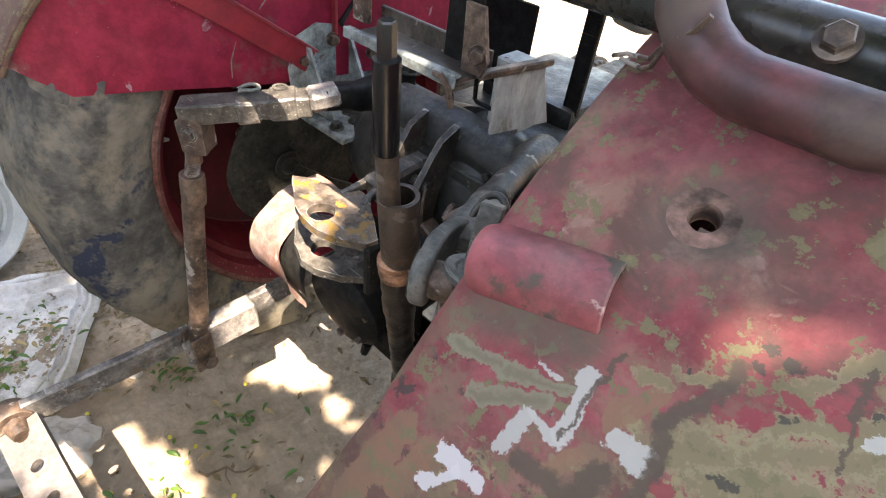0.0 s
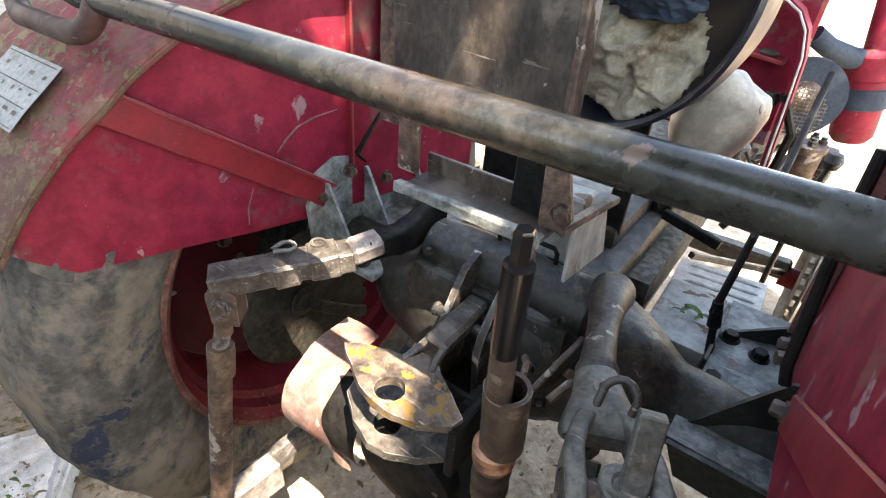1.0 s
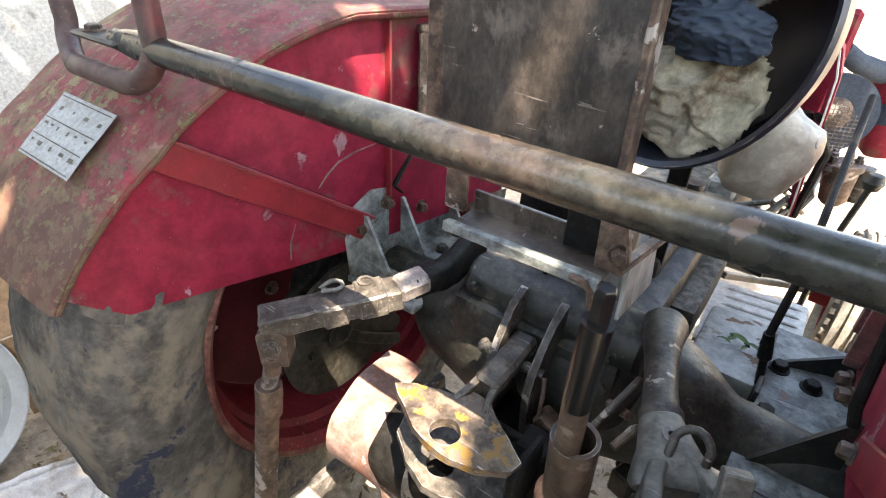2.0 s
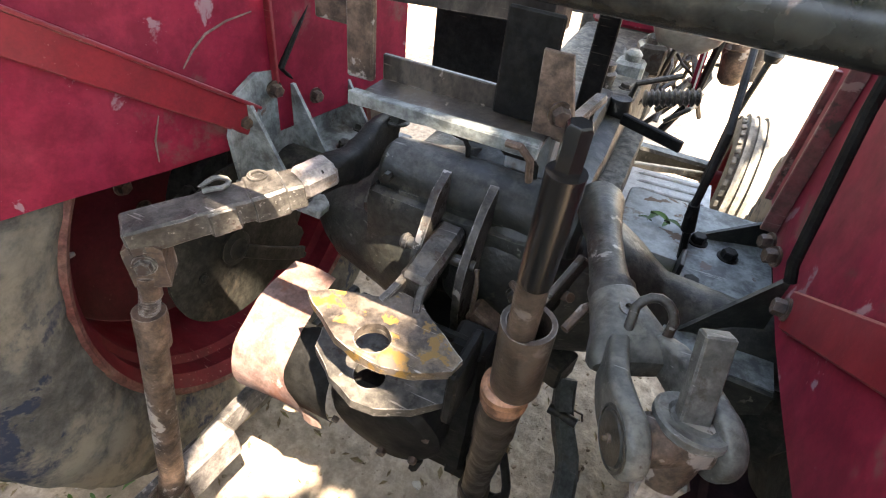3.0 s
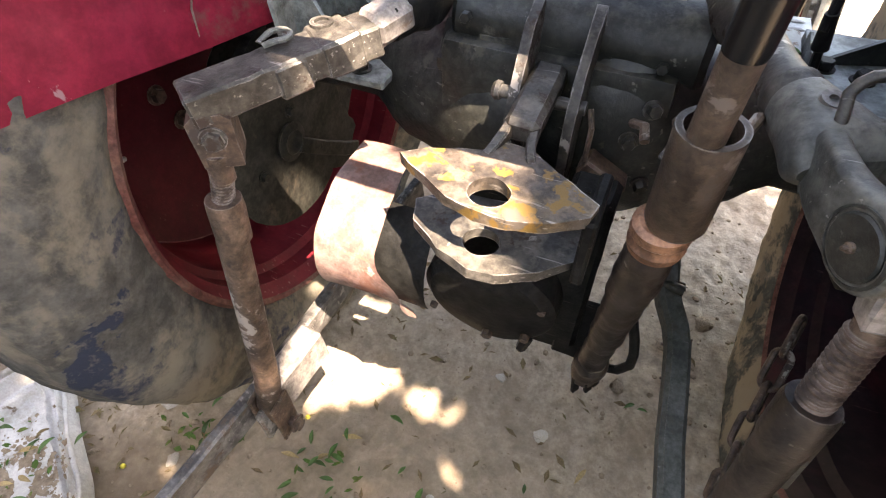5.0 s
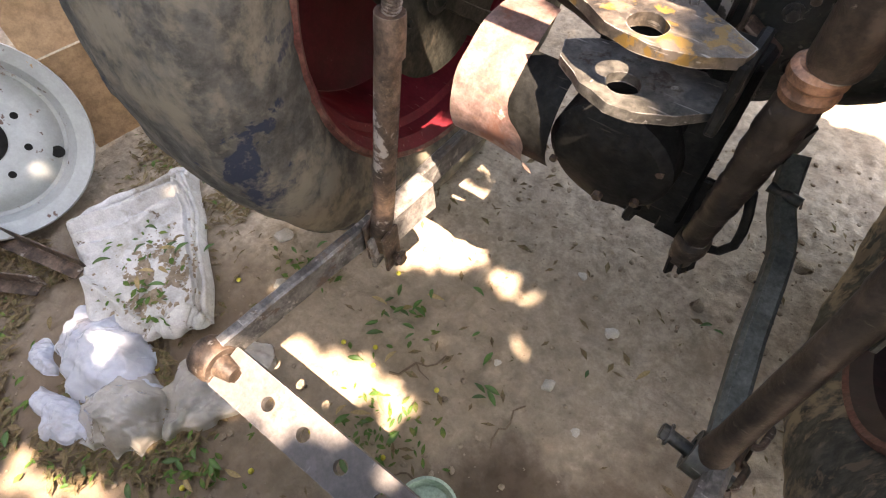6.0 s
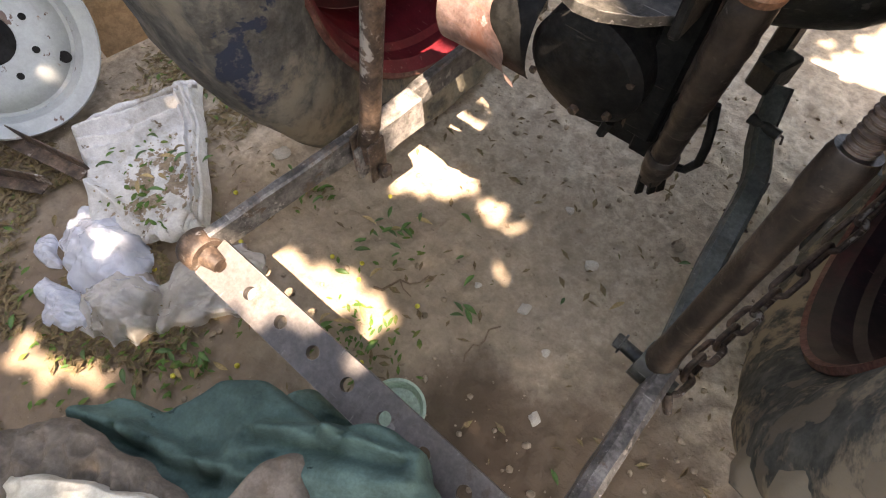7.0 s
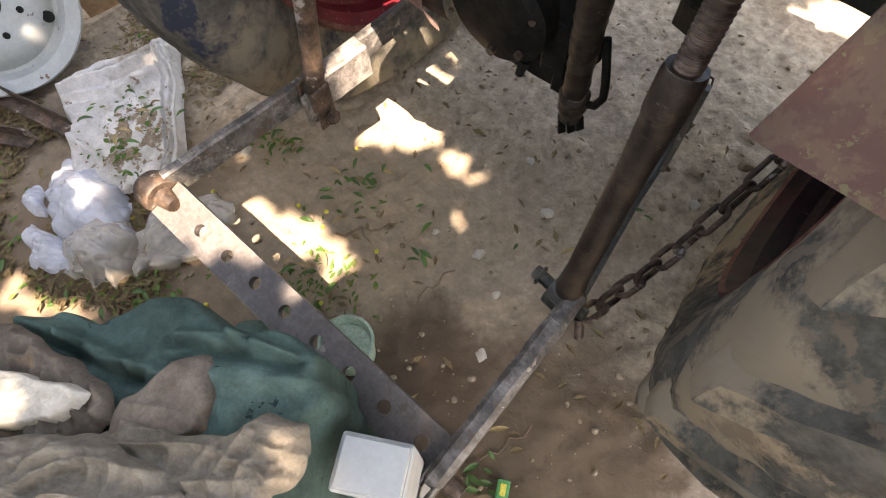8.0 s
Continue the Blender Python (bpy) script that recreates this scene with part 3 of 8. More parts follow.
M["dry_leaf"] = surface("dry_leaf", [(0.20, 0.14, 0.07), (0.34, 0.26, 0.13)], 12, (0.7, 0.9), 0, 0.1, 90, vary=0.4)
M["litter"] = surface("leaf_litter_bits", [(0.07, 0.048, 0.028), (0.16, 0.115, 0.065), (0.085, 0.095, 0.035)], 60, (0.7, 0.9), 0, 0.1, 90)
M["foliage"] = surface("mixed_fallen_leaves", [(0.03, 0.07, 0.014), (0.06, 0.11, 0.025), (0.15, 0.13, 0.04)], 45, (0.5, 0.7), 0, 0.1, 60)
M["twig"] = surface("dry_twig", [(0.10, 0.07, 0.045), (0.18, 0.13, 0.09)], 20, (0.8, 0.95), 0, 0.3, 120)
M["stone"] = surface("pale_pebble", [(0.30, 0.26, 0.21), (0.48, 0.44, 0.38)], 14, (0.8, 0.95), 0, 0.3, 90, vary=0.2)
M["alu"] = surface("pale_grey_ribbed_plate", [(0.30, 0.31, 0.29), (0.42, 0.425, 0.40)], 7, (0.35, 0.55), 0.15, 0.1, 80, grain_amp=0.1, grime=(0.17, 0.155, 0.13), grime_at=0.58, edge=(0.52, 0.51, 0.49), scratch=(0.5, 0.49, 0.47), scratch_at=0.68, mottle=0.2)
M["seat_steel"] = surface("blackened_scuffed_sheet", [(0.013, 0.011, 0.010), (0.035, 0.029, 0.024), (0.085, 0.068, 0.055)], 5, (0.32, 0.55), 0.2, 0.2, 60, stretch=(1.2, 1, 0.7),
                          grime=(0.10, 0.082, 0.065), grime_at=0.56, soft=0.1, chips=(0.24, 0.20, 0.17), chips_at=0.66, edge=(0.16, 0.13, 0.11), scratch=(0.22, 0.19, 0.16), scratch_at=0.69, mottle=0.4)
M["foam"] = surface("torn_dirty_foam", [(0.20, 0.175, 0.12), (0.34, 0.31, 0.235)], 8, (0.85, 1.0), 0, 0.5, 50, grime=(0.10, 0.062, 0.035), grime_at=0.57, soft=0.12, grime_scale=11, mottle=0.2)
M["vinyl"] = surface("black_vinyl", [(0.008, 0.009, 0.014), (0.016, 0.018, 0.026)], 8, (0.3, 0.5), 0, 0.1, 90, grime=(0.05, 0.05, 0.05), grime_at=0.64, edge=(0.25, 0.2, 0.16))
M["jug"] = surface("yellowed_plastic_jug", [(0.26, 0.24, 0.185), (0.36, 0.335, 0.27)], 6, (0.35, 0.55), 0, 0.08, 60, grain_amp=0.08, grime=(0.25, 0.19, 0.12), grime_at=0.60, soft=0.25, mottle=0.25)
M["blue"] = surface("grey_blue_rubber", [(0.016, 0.024, 0.036), (0.034, 0.048, 0.066)], 9, (0.5, 0.7), 0, 0.1, 60)
M["gold_leaf"] = surface("yellow_berry", [(0.42, 0.36, 0.05), (0.52, 0.46, 0.10)], 20, (0.5, 0.7), 0, 0.05, 90)
M["plate"] = surface("grey_white_number_board", [(0.20, 0.215, 0.21), (0.27, 0.28, 0.27)], 8, (0.45, 0.65), 0, 0.1, 70, grime=(0.15, 0.135, 0.11), grime_at=0.58, edge=(0.2, 0.16, 0.12))
M["packet_green"] = surface("green_printed_paper", [(0.05, 0.20, 0.07), (0.07, 0.26, 0.10)], 20, (0.45, 0.6), 0, 0.05, 90, grime=(0.3, 0.29, 0.26), grime_at=0.60)
M["pail"] = surface("pale_green_plastic", [(0.22, 0.30, 0.22), (0.33, 0.42, 0.32)], 10, (0.4, 0.6), 0, 0.05, 60)
M["white_plastic"] = surface("white_plastic_tub", [(0.29, 0.295, 0.28), (0.35, 0.355, 0.34)], 8, (0.35, 0.5), 0, 0.04, 60, grain_amp=0.04)


def clear_plastic(name, cols, alpha, dirt):
    m = surface(name, cols, 12, (0.16, 0.34), 0, 0, 40, grain_amp=0.0, grime=dirt, grime_at=0.57, grime_scale=7, mottle=0.05)
    m.node_tree.nodes["Principled BSDF"].inputs["Alpha"].default_value = alpha
    return m


M["poly"] = clear_plastic("thin_white_polythene", [(0.47, 0.50, 0.57), (0.58, 0.61, 0.67)], 0.66, (0.42, 0.41, 0.41))
M["poly_dirty"] = clear_plastic("dusty_grey_polythene", [(0.36, 0.33, 0.29), (0.48, 0.455, 0.42)], 0.58, (0.26, 0.20, 0.14))


# ---------------------------------------------------------------- building helpers
def V(*a):
    return Vector(a)


def box(bm, c, s, rot=None, bev=0.0, seg=1):
    """A block with rounded edges, centre c and size s."""
    m = Matrix.Translation(c) @ (rot or Matrix()).to_4x4() @ Matrix.Diagonal((*s, 1))
    r = bmesh.ops.create_cube(bm, size=1.0, matrix=m)
    if bev:
        es = list({e for v in r["verts"] for e in v.link_edges})
        bmesh.ops.bevel(bm, geom=es, offset=bev, segments=seg, affect="EDGES", profile=0.6)


def frame_to(d):
    """A turn that carries z onto d."""
    return Vector(d).to_track_quat("Z", "Y").to_matrix()


def beam(bm, a, b, w, h, bev=0.0, roll=0.0):
    """A bar of rectangular section from a to b: w across, h upright."""
    a, b = Vector(a), Vector(b)
    d = b - a
    side = d.cross(V(0, 0, 1))
    side = side.normalized() if side.length > 1e-4 else V(1, 0, 0)
    up = side.cross(d).normalized()
    r = Matrix((side, d.normalized(), up)).transposed() @ Matrix.Rotation(radians(roll), 3, "Y")
    box(bm, (a + b) / 2, (w, d.length, h), r, bev)


def tube(bm, pts, r, seg=12, caps=True, closed=False):
    """A round bar swept along points; r is one radius or one for each point."""
    pts = [Vector(p) for p in pts]
    k = len(pts)
    rs = r if isinstance(r, (list, tuple)) else [r] * k
    rings = []
    up = None
    for i, p in enumerate(pts):
        a = pts[(i - 1) % k] if closed else pts[max(i - 1, 0)]
        b = pts[(i + 1) % k] if closed else pts[min(i + 1, k - 1)]
        d = (b - a).normalized()
        if up is None:
            up = d.orthogonal().normalized()
        up = (up - d * up.dot(d)).normalized()
        sd = d.cross(up)
        rings.append([bm.verts.new(p + rs[i] * (math.cos(t) * up + math.sin(t) * sd)) for t in [2 * math.pi * j / seg for j in range(seg)]])
    for i in range(k if closed else k - 1):
        A, B = rings[i], rings[(i + 1) % k]
        for j in range(seg):
            bm.faces.new((A[j], A[(j + 1) % seg], B[(j + 1) % seg], B[j]))
    if caps and not closed:
        bm.faces.new(rings[0])
        bm.faces.new(rings[-1])


def lathe(bm, prof, o, d, seg=32, close=False):
    """A turned body: profile of (radius, distance along d) from the point o."""
    o, d = Vector(o), Vector(d).normalized()
    u = d.orthogonal().normalized()
    w = d.cross(u)
    rings = []
    for r, h in prof:
        if r < 1e-5:
            rings.append([bm.verts.new(o + d * h)])
        else:
            rings.append([bm.verts.new(o + d * h + r * (math.cos(t) * u + math.sin(t) * w)) for t in [2 * math.pi * j / seg for j in range(seg)]])
    pairs = list(zip(rings, rings[1:])) + ([(rings[-1], rings[0])] if close else [])
    for A, B in pairs:
        for j in range(seg):
            q = (j + 1) % seg
            if len(A) == 1 and len(B) > 1:
                bm.faces.new((A[0], B[j], B[q]))
            elif len(B) == 1 and len(A) > 1:
                bm.faces.new((A[j], A[q], B[0]))
            elif len(A) > 1:
                bm.faces.new((A[j], A[q], B[q], B[j]))


def slab(bm, poly, t, at=None):
    """A plate: outline of (u, v), t thick along w, carried by the matrix at."""
    at = at or Matrix()
    top = [bm.verts.new(at @ V(u, v, t / 2)) for u, v in poly]
    bot = [bm.verts.new(at @ V(u, v, -t / 2)) for u, v in poly]
    bm.faces.new(top)
    bm.faces.new(bot[::-1])
    k = len(poly)
    for i in range(k):
        bm.faces.new((top[i], bot[i], bot[(i + 1) % k], top[(i + 1) % k]))


def holed(bm, poly, hole, hr, t, at=None, n=40):
    """A plate with a round hole; the outline must be seen whole from the hole's centre."""
    at = at or Matrix()
    hx, hy = hole
    k = len(poly)
    angs = sorted([math.atan2(v - hy, u - hx) for u, v in poly] + [2 * math.pi * i / n - math.pi + 0.01 for i in range(n)])
    outer, inner = [], []
    for a in angs:
        dx, dy = math.cos(a), math.sin(a)
        best = None
        for i in range(k):
            (x0, y0), (x1, y1) = poly[i], poly[(i + 1) % k]
            ex, ey = x1 - x0, y1 - y0
            det = dx * -ey + ex * dy
            if abs(det) < 1e-12:
                continue
            s = ((x0 - hx) * -ey + ex * (y0 - hy)) / det
            q = (dx * (y0 - hy) - dy * (x0 - hx)) / det
            if s > 1e-6 and -1e-6 <= q <= 1 + 1e-6 and (best is None or s < best):
                best = s
        best = best or hr * 1.2
        outer.append((hx + best * dx, hy + best * dy))
        inner.append((hx + hr * dx, hy + hr * dy))
    mk = lambda L, w: [bm.verts.new(at @ V(u, v, w)) for u, v in L]
    ot, ob, it, ib = mk(outer, t / 2), mk(outer, -t / 2), mk(inner, t / 2), mk(inner, -t / 2)
    m = len(angs)
    for i in range(m):
        j = (i + 1) % m
        bm.faces.new((ot[i], ot[j], it[j], it[i]))
        bm.faces.new((ob[j], ob[i], ib[i], ib[j]))
        bm.faces.new((ob[i], ob[j], ot[j], ot[i]))
        bm.faces.new((it[i], it[j], ib[j], ib[i]))


def bolt(bm, p, d, r=0.012, h=0.01, washer=True):
    """A hexagon bolt head on a washer at p, standing out along d."""
    if washer:
        lathe(bm, [(0, -0.001), (r * 1.35, -0.001), (r * 1.35, 0.002), (0, 0.002)], p, d, 16)
    lathe(bm, [(0, 0), (r, 0), (r, h * 0.85), (r * 0.86, h), (0, h)], p, d, 6)


def rough(bm, amp, scale, seed=0.0):
    """Uneven, worn or cast: push every point by smooth noise."""
    o = V(seed, seed * 1.7, -seed)
    for v in bm.verts:
        v.co += amp * noise.noise_vector(v.co * scale + o)


def fineness(bm, length):
    """Split long edges so that noise can bend them."""
    for _ in range(4):
        es = [e for e in bm.edges if e.calc_length() > length]
        if not es:
            break
        bmesh.ops.subdivide_edges(bm, edges=es, cuts=1, use_grid_fill=True)


def mesh_of(name, bm, sharp=0.6):
    bmesh.ops.remove_doubles(bm, verts=bm.verts, dist=1e-5)
    bmesh.ops.recalc_face_normals(bm, faces=bm.faces)
    for f in bm.faces:
        f.smooth = True
    for e in bm.edges:
        if len(e.link_faces) == 2 and e.calc_face_angle(0) > sharp:
            e.smooth = False
    me = bpy.data.meshes.new(name)
    bm.to_mesh(me)
    bm.free()
    return me


def part(name, bm, material, parent, label="", sharp=0.6):
    """One mesh object under a thing or under a part."""
    me = mesh_of(name, bm, sharp)
    me.materials.append(material)
    ob = new(name, me)
    ob.parent = parent
    if parent.parent is None:
        ob.matrix_parent_inverse = parent.matrix_world.inverted() if parent.type == "EMPTY" else Matrix()
    if label:
        tagged(ob, label)
    return ob


def thing(name, bm, material, label, category, group="", kind="", sharp=0.6):
    """A top-level object that is one mesh."""
    me = mesh_of(name, bm, sharp)
    me.materials.append(material)
    return tagged(new(name, me), label, category, group, kind)


def root(name, at, label, category, group=""):
    """An Empty at a thing's base, to carry its parts."""
    ob = new(name)
    ob.location = at
    ob.empty_display_size = 0.05
    bpy.context.view_layer.update()
    return tagged(ob, label, category, group)


def B():
    return bmesh.new()


BOLTS = {}


def bolt_part(p, d, material, parent, r=0.012, h=0.012, washer=True, name="bolt"):
    """One bolt as a part of its own; bolts of one size share their mesh."""
    key = (name, r, h, washer, material.name)
    if key not in BOLTS:
        bm = B()
        bolt(bm, V(0, 0, 0), V(0, 0, 1), r, h, washer)
        BOLTS[key] = mesh_of(name, bm)
        BOLTS[key].materials.append(material)
    ob = new(name, BOLTS[key])
    ob.parent = parent
    if parent.parent is None and parent.type == "EMPTY":
        ob.matrix_parent_inverse = parent.matrix_world.inverted()
    spin = (p[0] * 37 + p[1] * 53) % 1.0
    ob.matrix_basis = Matrix.Translation(p) @ frame_to(d).to_4x4() @ Matrix.Rotation(spin, 4, "Z")
    return ob


def strap(bm, pts, w, h):
    """A flat bar bent along points: w thick sideways, h tall."""
    pts = [Vector(p) for p in pts]
    rings = []
    for i, p in enumerate(pts):
        d = (pts[min(i + 1, len(pts) - 1)] - pts[max(i - 1, 0)]).normalized()
        sd = d.cross(V(0, 0, 1)).normalized()
        up = sd.cross(d).normalized()
        b = min(w, h) * 0.18
        ring = []
        for a, c in ((-w / 2, -h / 2 + b), (-w / 2 + b, -h / 2), (w / 2 - b, -h / 2), (w / 2, -h / 2 + b), (w / 2, h / 2 - b), (w / 2 - b, h / 2), (-w / 2 + b, h / 2), (-w / 2, h / 2 - b)):
            ring.append(bm.verts.new(p + sd * a + up * c))
        rings.append(ring)
    for A, C in zip(rings, rings[1:]):
        for j in range(8):
            bm.faces.new((A[j], A[(j + 1) % 8], C[(j + 1) % 8], C[j]))
    bm.faces.new(rings[0])
    bm.faces.new(rings[-1])


def thread(bm, a, b, r0, r1, pitch, seg=16):
    """A threaded rod as one turned body."""
    a, b = Vector(a), Vector(b)
    n = int((b - a).length / pitch)
    prof = [(0, 0)]
    for i in range(n):
        prof += [(r0, pitch * (i + 0.12)), (r1, pitch * (i + 0.42)), (r1, pitch * (i + 0.58)), (r0, pitch * (i + 0.88))]
    prof.append((0, n * pitch))
    lathe(bm, prof, a, b - a, seg)


# ---------------------------------------------------------------- ground, and walls added to hold off low sky light
def soil_height(x, y):
    h = 0.010 * noise.noise(V(x * 2.3, y * 2.3, 0)) + 0.006 * noise.noise(V(x * 9, y * 9, 3)) + 0.0055 * noise.noise(V(x * 27, y * 27, 7)) - 0.005 * abs(noise.noise(V(x * 16, y * 16, 11)))
    h += 0.0030 * max(0.0, noise.noise(V(x * 48, y * 48, 5)) - 0.12) * 2 + 0.0012 * noise.noise(V(x * 110, y * 110, 9))
    return h - 0.004


def axis_steps(lo, hi, step, far):
    a = list(np.arange(lo, hi + step / 2, step))
    d, x = step, hi
    up = []
    while x < far:
        d *= 1.35
        x += d
        up.append(x)
    d, x = step, lo
    dn = []
    while x > -far:
        d *= 1.35
        x -= d
        dn.append(x)
    return dn[::-1] + [float(q) for q in a] + up


def ground_sheet():
    xs, ys = axis_steps(-1.4, 0.8, 0.007, 400), axis_steps(-1.1, 0.8, 0.007, 400)
    co = [(x, y, soil_height(x, y)) for y in ys for x in xs]
    w = len(xs)
    fs = [(j * w + i, j * w + i + 1, (j + 1) * w + i + 1, (j + 1) * w + i) for j in range(len(ys) - 1) for i in range(w - 1)]
    me = bpy.data.meshes.new("ground")
    me.from_pydata(co, [], fs)
    me.polygons.foreach_set("use_smooth", [True] * len(fs))
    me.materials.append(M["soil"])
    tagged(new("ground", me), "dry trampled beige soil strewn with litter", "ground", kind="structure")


ground_sheet()

# added wall that keeps low western sky light off the yard
bm = B()
box(bm, (-2.35, 0.6, 1.1), (0.22, 7.0, 2.24))
thing("wall_west", bm, M["concrete"], "stained grey plastered wall added to block low sky", "wall", kind="structure")
# unseen wall behind the camera, added to darken the near ground
bm = B()
box(bm, (0.3, -2.3, 0.85), (5.1, 0.22, 1.74))
thing("wall_south", bm, M["concrete"], "unseen plain grey plastered wall added to block low sky", "wall", kind="structure")


# ---------------------------------------------------------------- unseen tree added to shade the yard
# gaps cut in its crown to shape the sun patches: a lit spot on the ground level or on a thing, and how wide the gap is
GAPS = [(-0.375, -0.200, 0.0, 0.062), (-0.385, -0.155, 0.0, 0.050), (-0.325, -0.150, 0.0, 0.052), (-0.285, -0.150, 0.0, 0.040), (-0.240, -0.150, 0.0, 0.024), (-0.215, -0.120, 0.0, 0.014), (-0.40, -0.235, 0.0, 0.045),
        (-0.190, -0.140, 0.0, 0.015), (-0.156, -0.147, 0.0, 0.017), (-0.119, -0.135, 0.0, 0.015), (-0.084, -0.139, 0.0, 0.013), (-0.118, -0.170, 0.0, 0.013), (-0.428, -0.540, 0.0, 0.026), (-0.377, -0.545, 0.0, 0.028), (-0.322, -0.540, 0.0, 0.032),
        (-0.272, -0.530, 0.0, 0.032), (-0.273, -0.498, 0.0, 0.022), (-0.240, -0.492, 0.0, 0.022), (-0.238, -0.555, 0.0, 0.026), (-0.198, -0.518, 0.0, 0.020), (-0.158, -0.495, 0.0, 0.019), (-0.167, -0.536, 0.0, 0.018),
        (-0.162, -0.573, 0.0, 0.013), (-0.106, -0.566, 0.0, 0.016), (-0.312, -0.495, 0.0, 0.014), (-0.60, -1.04, 0.0, 0.034), (-0.55, -0.99, 0.0, 0.030), (-0.495, -0.962, 0.0, 0.022), (-0.67, -1.03, 0.0, 0.034),
        (-0.30, -0.69, 0.29, 0.085), (-0.21, -0.675, 0.28, 0.055), (-0.15, -0.668, 0.28, 0.026), (-0.005, -0.667, 0.28, 0.014), (-0.70, -0.80, 0.06, 0.024), (-0.80, -0.82, 0.05, 0.022), (-0.70, -0.76, 0.06, 0.010), (-0.16, -0.20, 0.65, 0.06), (-0.17, -0.27, 0.60, 0.06),
        (-0.12, -0.26, 0.54, 0.05), (-0.055, -0.27, 0.76, 0.016), (0.005, -0.235, 0.76, 0.012), (0.015, -0.295, 0.69, 0.022), (-0.045, -0.265, 0.69, 0.010), (-0.27, -0.25, 0.33, 0.05), (-0.29, -0.34, 0.33, 0.035), (0.0, -0.31, 1.15, 0.06),
        (0.12, -0.31, 1.15, 0.03), (-0.16, -0.14, 0.85, 0.006), (-0.13, -0.27, 0.58, 0.06), (-0.11, -0.25, 0.53, 0.06), (0.01, -0.14, 0.95, 0.035), (-0.05, -0.08, 1.12, 0.035), (0.407, -0.39, 1.085, -0.006), (0.503, -0.402, 1.075, -0.001), (-0.60, -0.47, 0.93, 0.04), (-1.22, -0.60, 0.2, 0.016), (-0.95, -0.45, 0.05, 0.02), (-0.40, -0.05, 0.35, 0.06), (0.112, -0.712, 0.50, 0.012), (0.095, -0.722, 0.50, 0.010),
        (-0.06, -0.93, 0.48, 0.010), (0.06, -0.87, 0.50, 0.012), (0.19, -0.80, 0.50, 0.014), (0.24, -0.765, 0.46, 0.012), (0.357, 0.668, 0.0, 0.05), (0.43, 0.64, 0.0, 0.06),
        (0.26, 0.87, 0.0, 0.04), (0.34, 0.90, 0.0, 0.06), (0.36, 1.0, 0.0, 0.10), (0.70, 0.75, 0.0, 0.08), (-0.38, 0.0, 1.05, 0.05), (0.27, -0.335, 0.80, 0.012)]


def crown(name, x0, x1, y0, y1, count, size, gaps, seed=11):
    rnd = random.Random(seed)
    spots = []
    for gx, gy, gz, gr in gaps:
        k = (4.0 - gz) / TO_SUN.z
        spots.append((gx + TO_SUN.x * k, gy + TO_SUN.y * k, gr))
    co, fs = [], []
    for _ in range(count):
        z = rnd.uniform(3.6, 4.4)
        x, y = rnd.uniform(x0, x1), rnd.uniform(y0, y1)
        s = size * rnd.uniform(0.7, 1.3)
        k = (4.0 - z) / TO_SUN.z
        px, py = x + TO_SUN.x * k, y + TO_SUN.y * k
        if any((px - a) ** 2 + (py - b) ** 2 < (r + 0.16 * s) ** 2 for a, b, r in spots):
            continue
        d = Matrix.Rotation(rnd.uniform(0, 6.28), 3, "Z") @ Matrix.Rotation(rnd.uniform(-0.5, 0.5), 3, "X")
        b = len(co)
        for u, v in ((-0.5, 0), (-0.2, 0.2), (0.25, 0.17), (0.5, 0), (0.25, -0.17), (-0.2, -0.2)):
            co.append(tuple(V(x, y, z) + d @ V(u * s, v * s, 0.08 * s * abs(u))))
        fs.append(tuple(range(b, b + 6)))
    me = bpy.data.meshes.new(name)
    me.from_pydata(co, [], fs)
    me.materials.append(M["leaf"])
    return me


tree = root("shade_tree", (-2.9, -3.0, 0), "broad leafy tree, unseen, added to shade the yard", "tree")
bm = B()
tube(bm, [(-2.9, -3.0, -0.1), (-2.85, -2.9, 1.2), (-2.6, -2.7, 2.6), (-2.2, -2.4, 3.8)], [0.2, 0.16, 0.13, 0.09], 12)
tube(bm, [(-2.6, -2.7, 2.6), (-1.6, -1.8, 3.5), (-0.3, -0.9, 3.95)], [0.1, 0.07, 0.03], 8)
tube(bm, [(-2.7, -2.75, 2.2), (-1.4, -2.9, 3.3), (0.4, -2.6, 4.0)], [0.1, 0.07, 0.03], 8)
part("trunk", bm, M["twig"], tree)
me = crown("crown", -0.9, 2.4, -3.25, -0.38, 15500, 0.125, GAPS)
for me in (me, crown("outer_crown", 0.46, 1.85, -0.38, 1.45, 1700, 0.14, [], 12)):
    ob = new(me.name, me)
    ob.parent = tree
    ob.matrix_parent_inverse = tree.matrix_world.inverted()

# ---------------------------------------------------------------- the tractor
tractor = root("tractor", (0, 0.05, 0), "old worn red farm tractor with rear three-point linkage", "tractor")
AY, AZ = 0.07, 0.553
GC, GR = (GUARD_Y, GUARD_Z), 0.585


def tyre_section(r_scale=1.0):
    # (x from the middle, radius)
    return [(-0.118, 0.395), (-0.140, 0.405), (-0.152, 0.43), (-0.163, 0.47), (-0.165, 0.505), (-0.158, 0.535), (-0.148, 0.555), (-0.135, 0.568),
            (-0.10, 0.578), (-0.05, 0.584), (0.0, 0.586), (0.05, 0.584), (0.10, 0.578), (0.135, 0.568), (0.148, 0.555), (0.158, 0.535), (0.165, 0.505),
            (0.163, 0.47), (0.152, 0.43), (0.140, 0.405), (0.118, 0.395)]


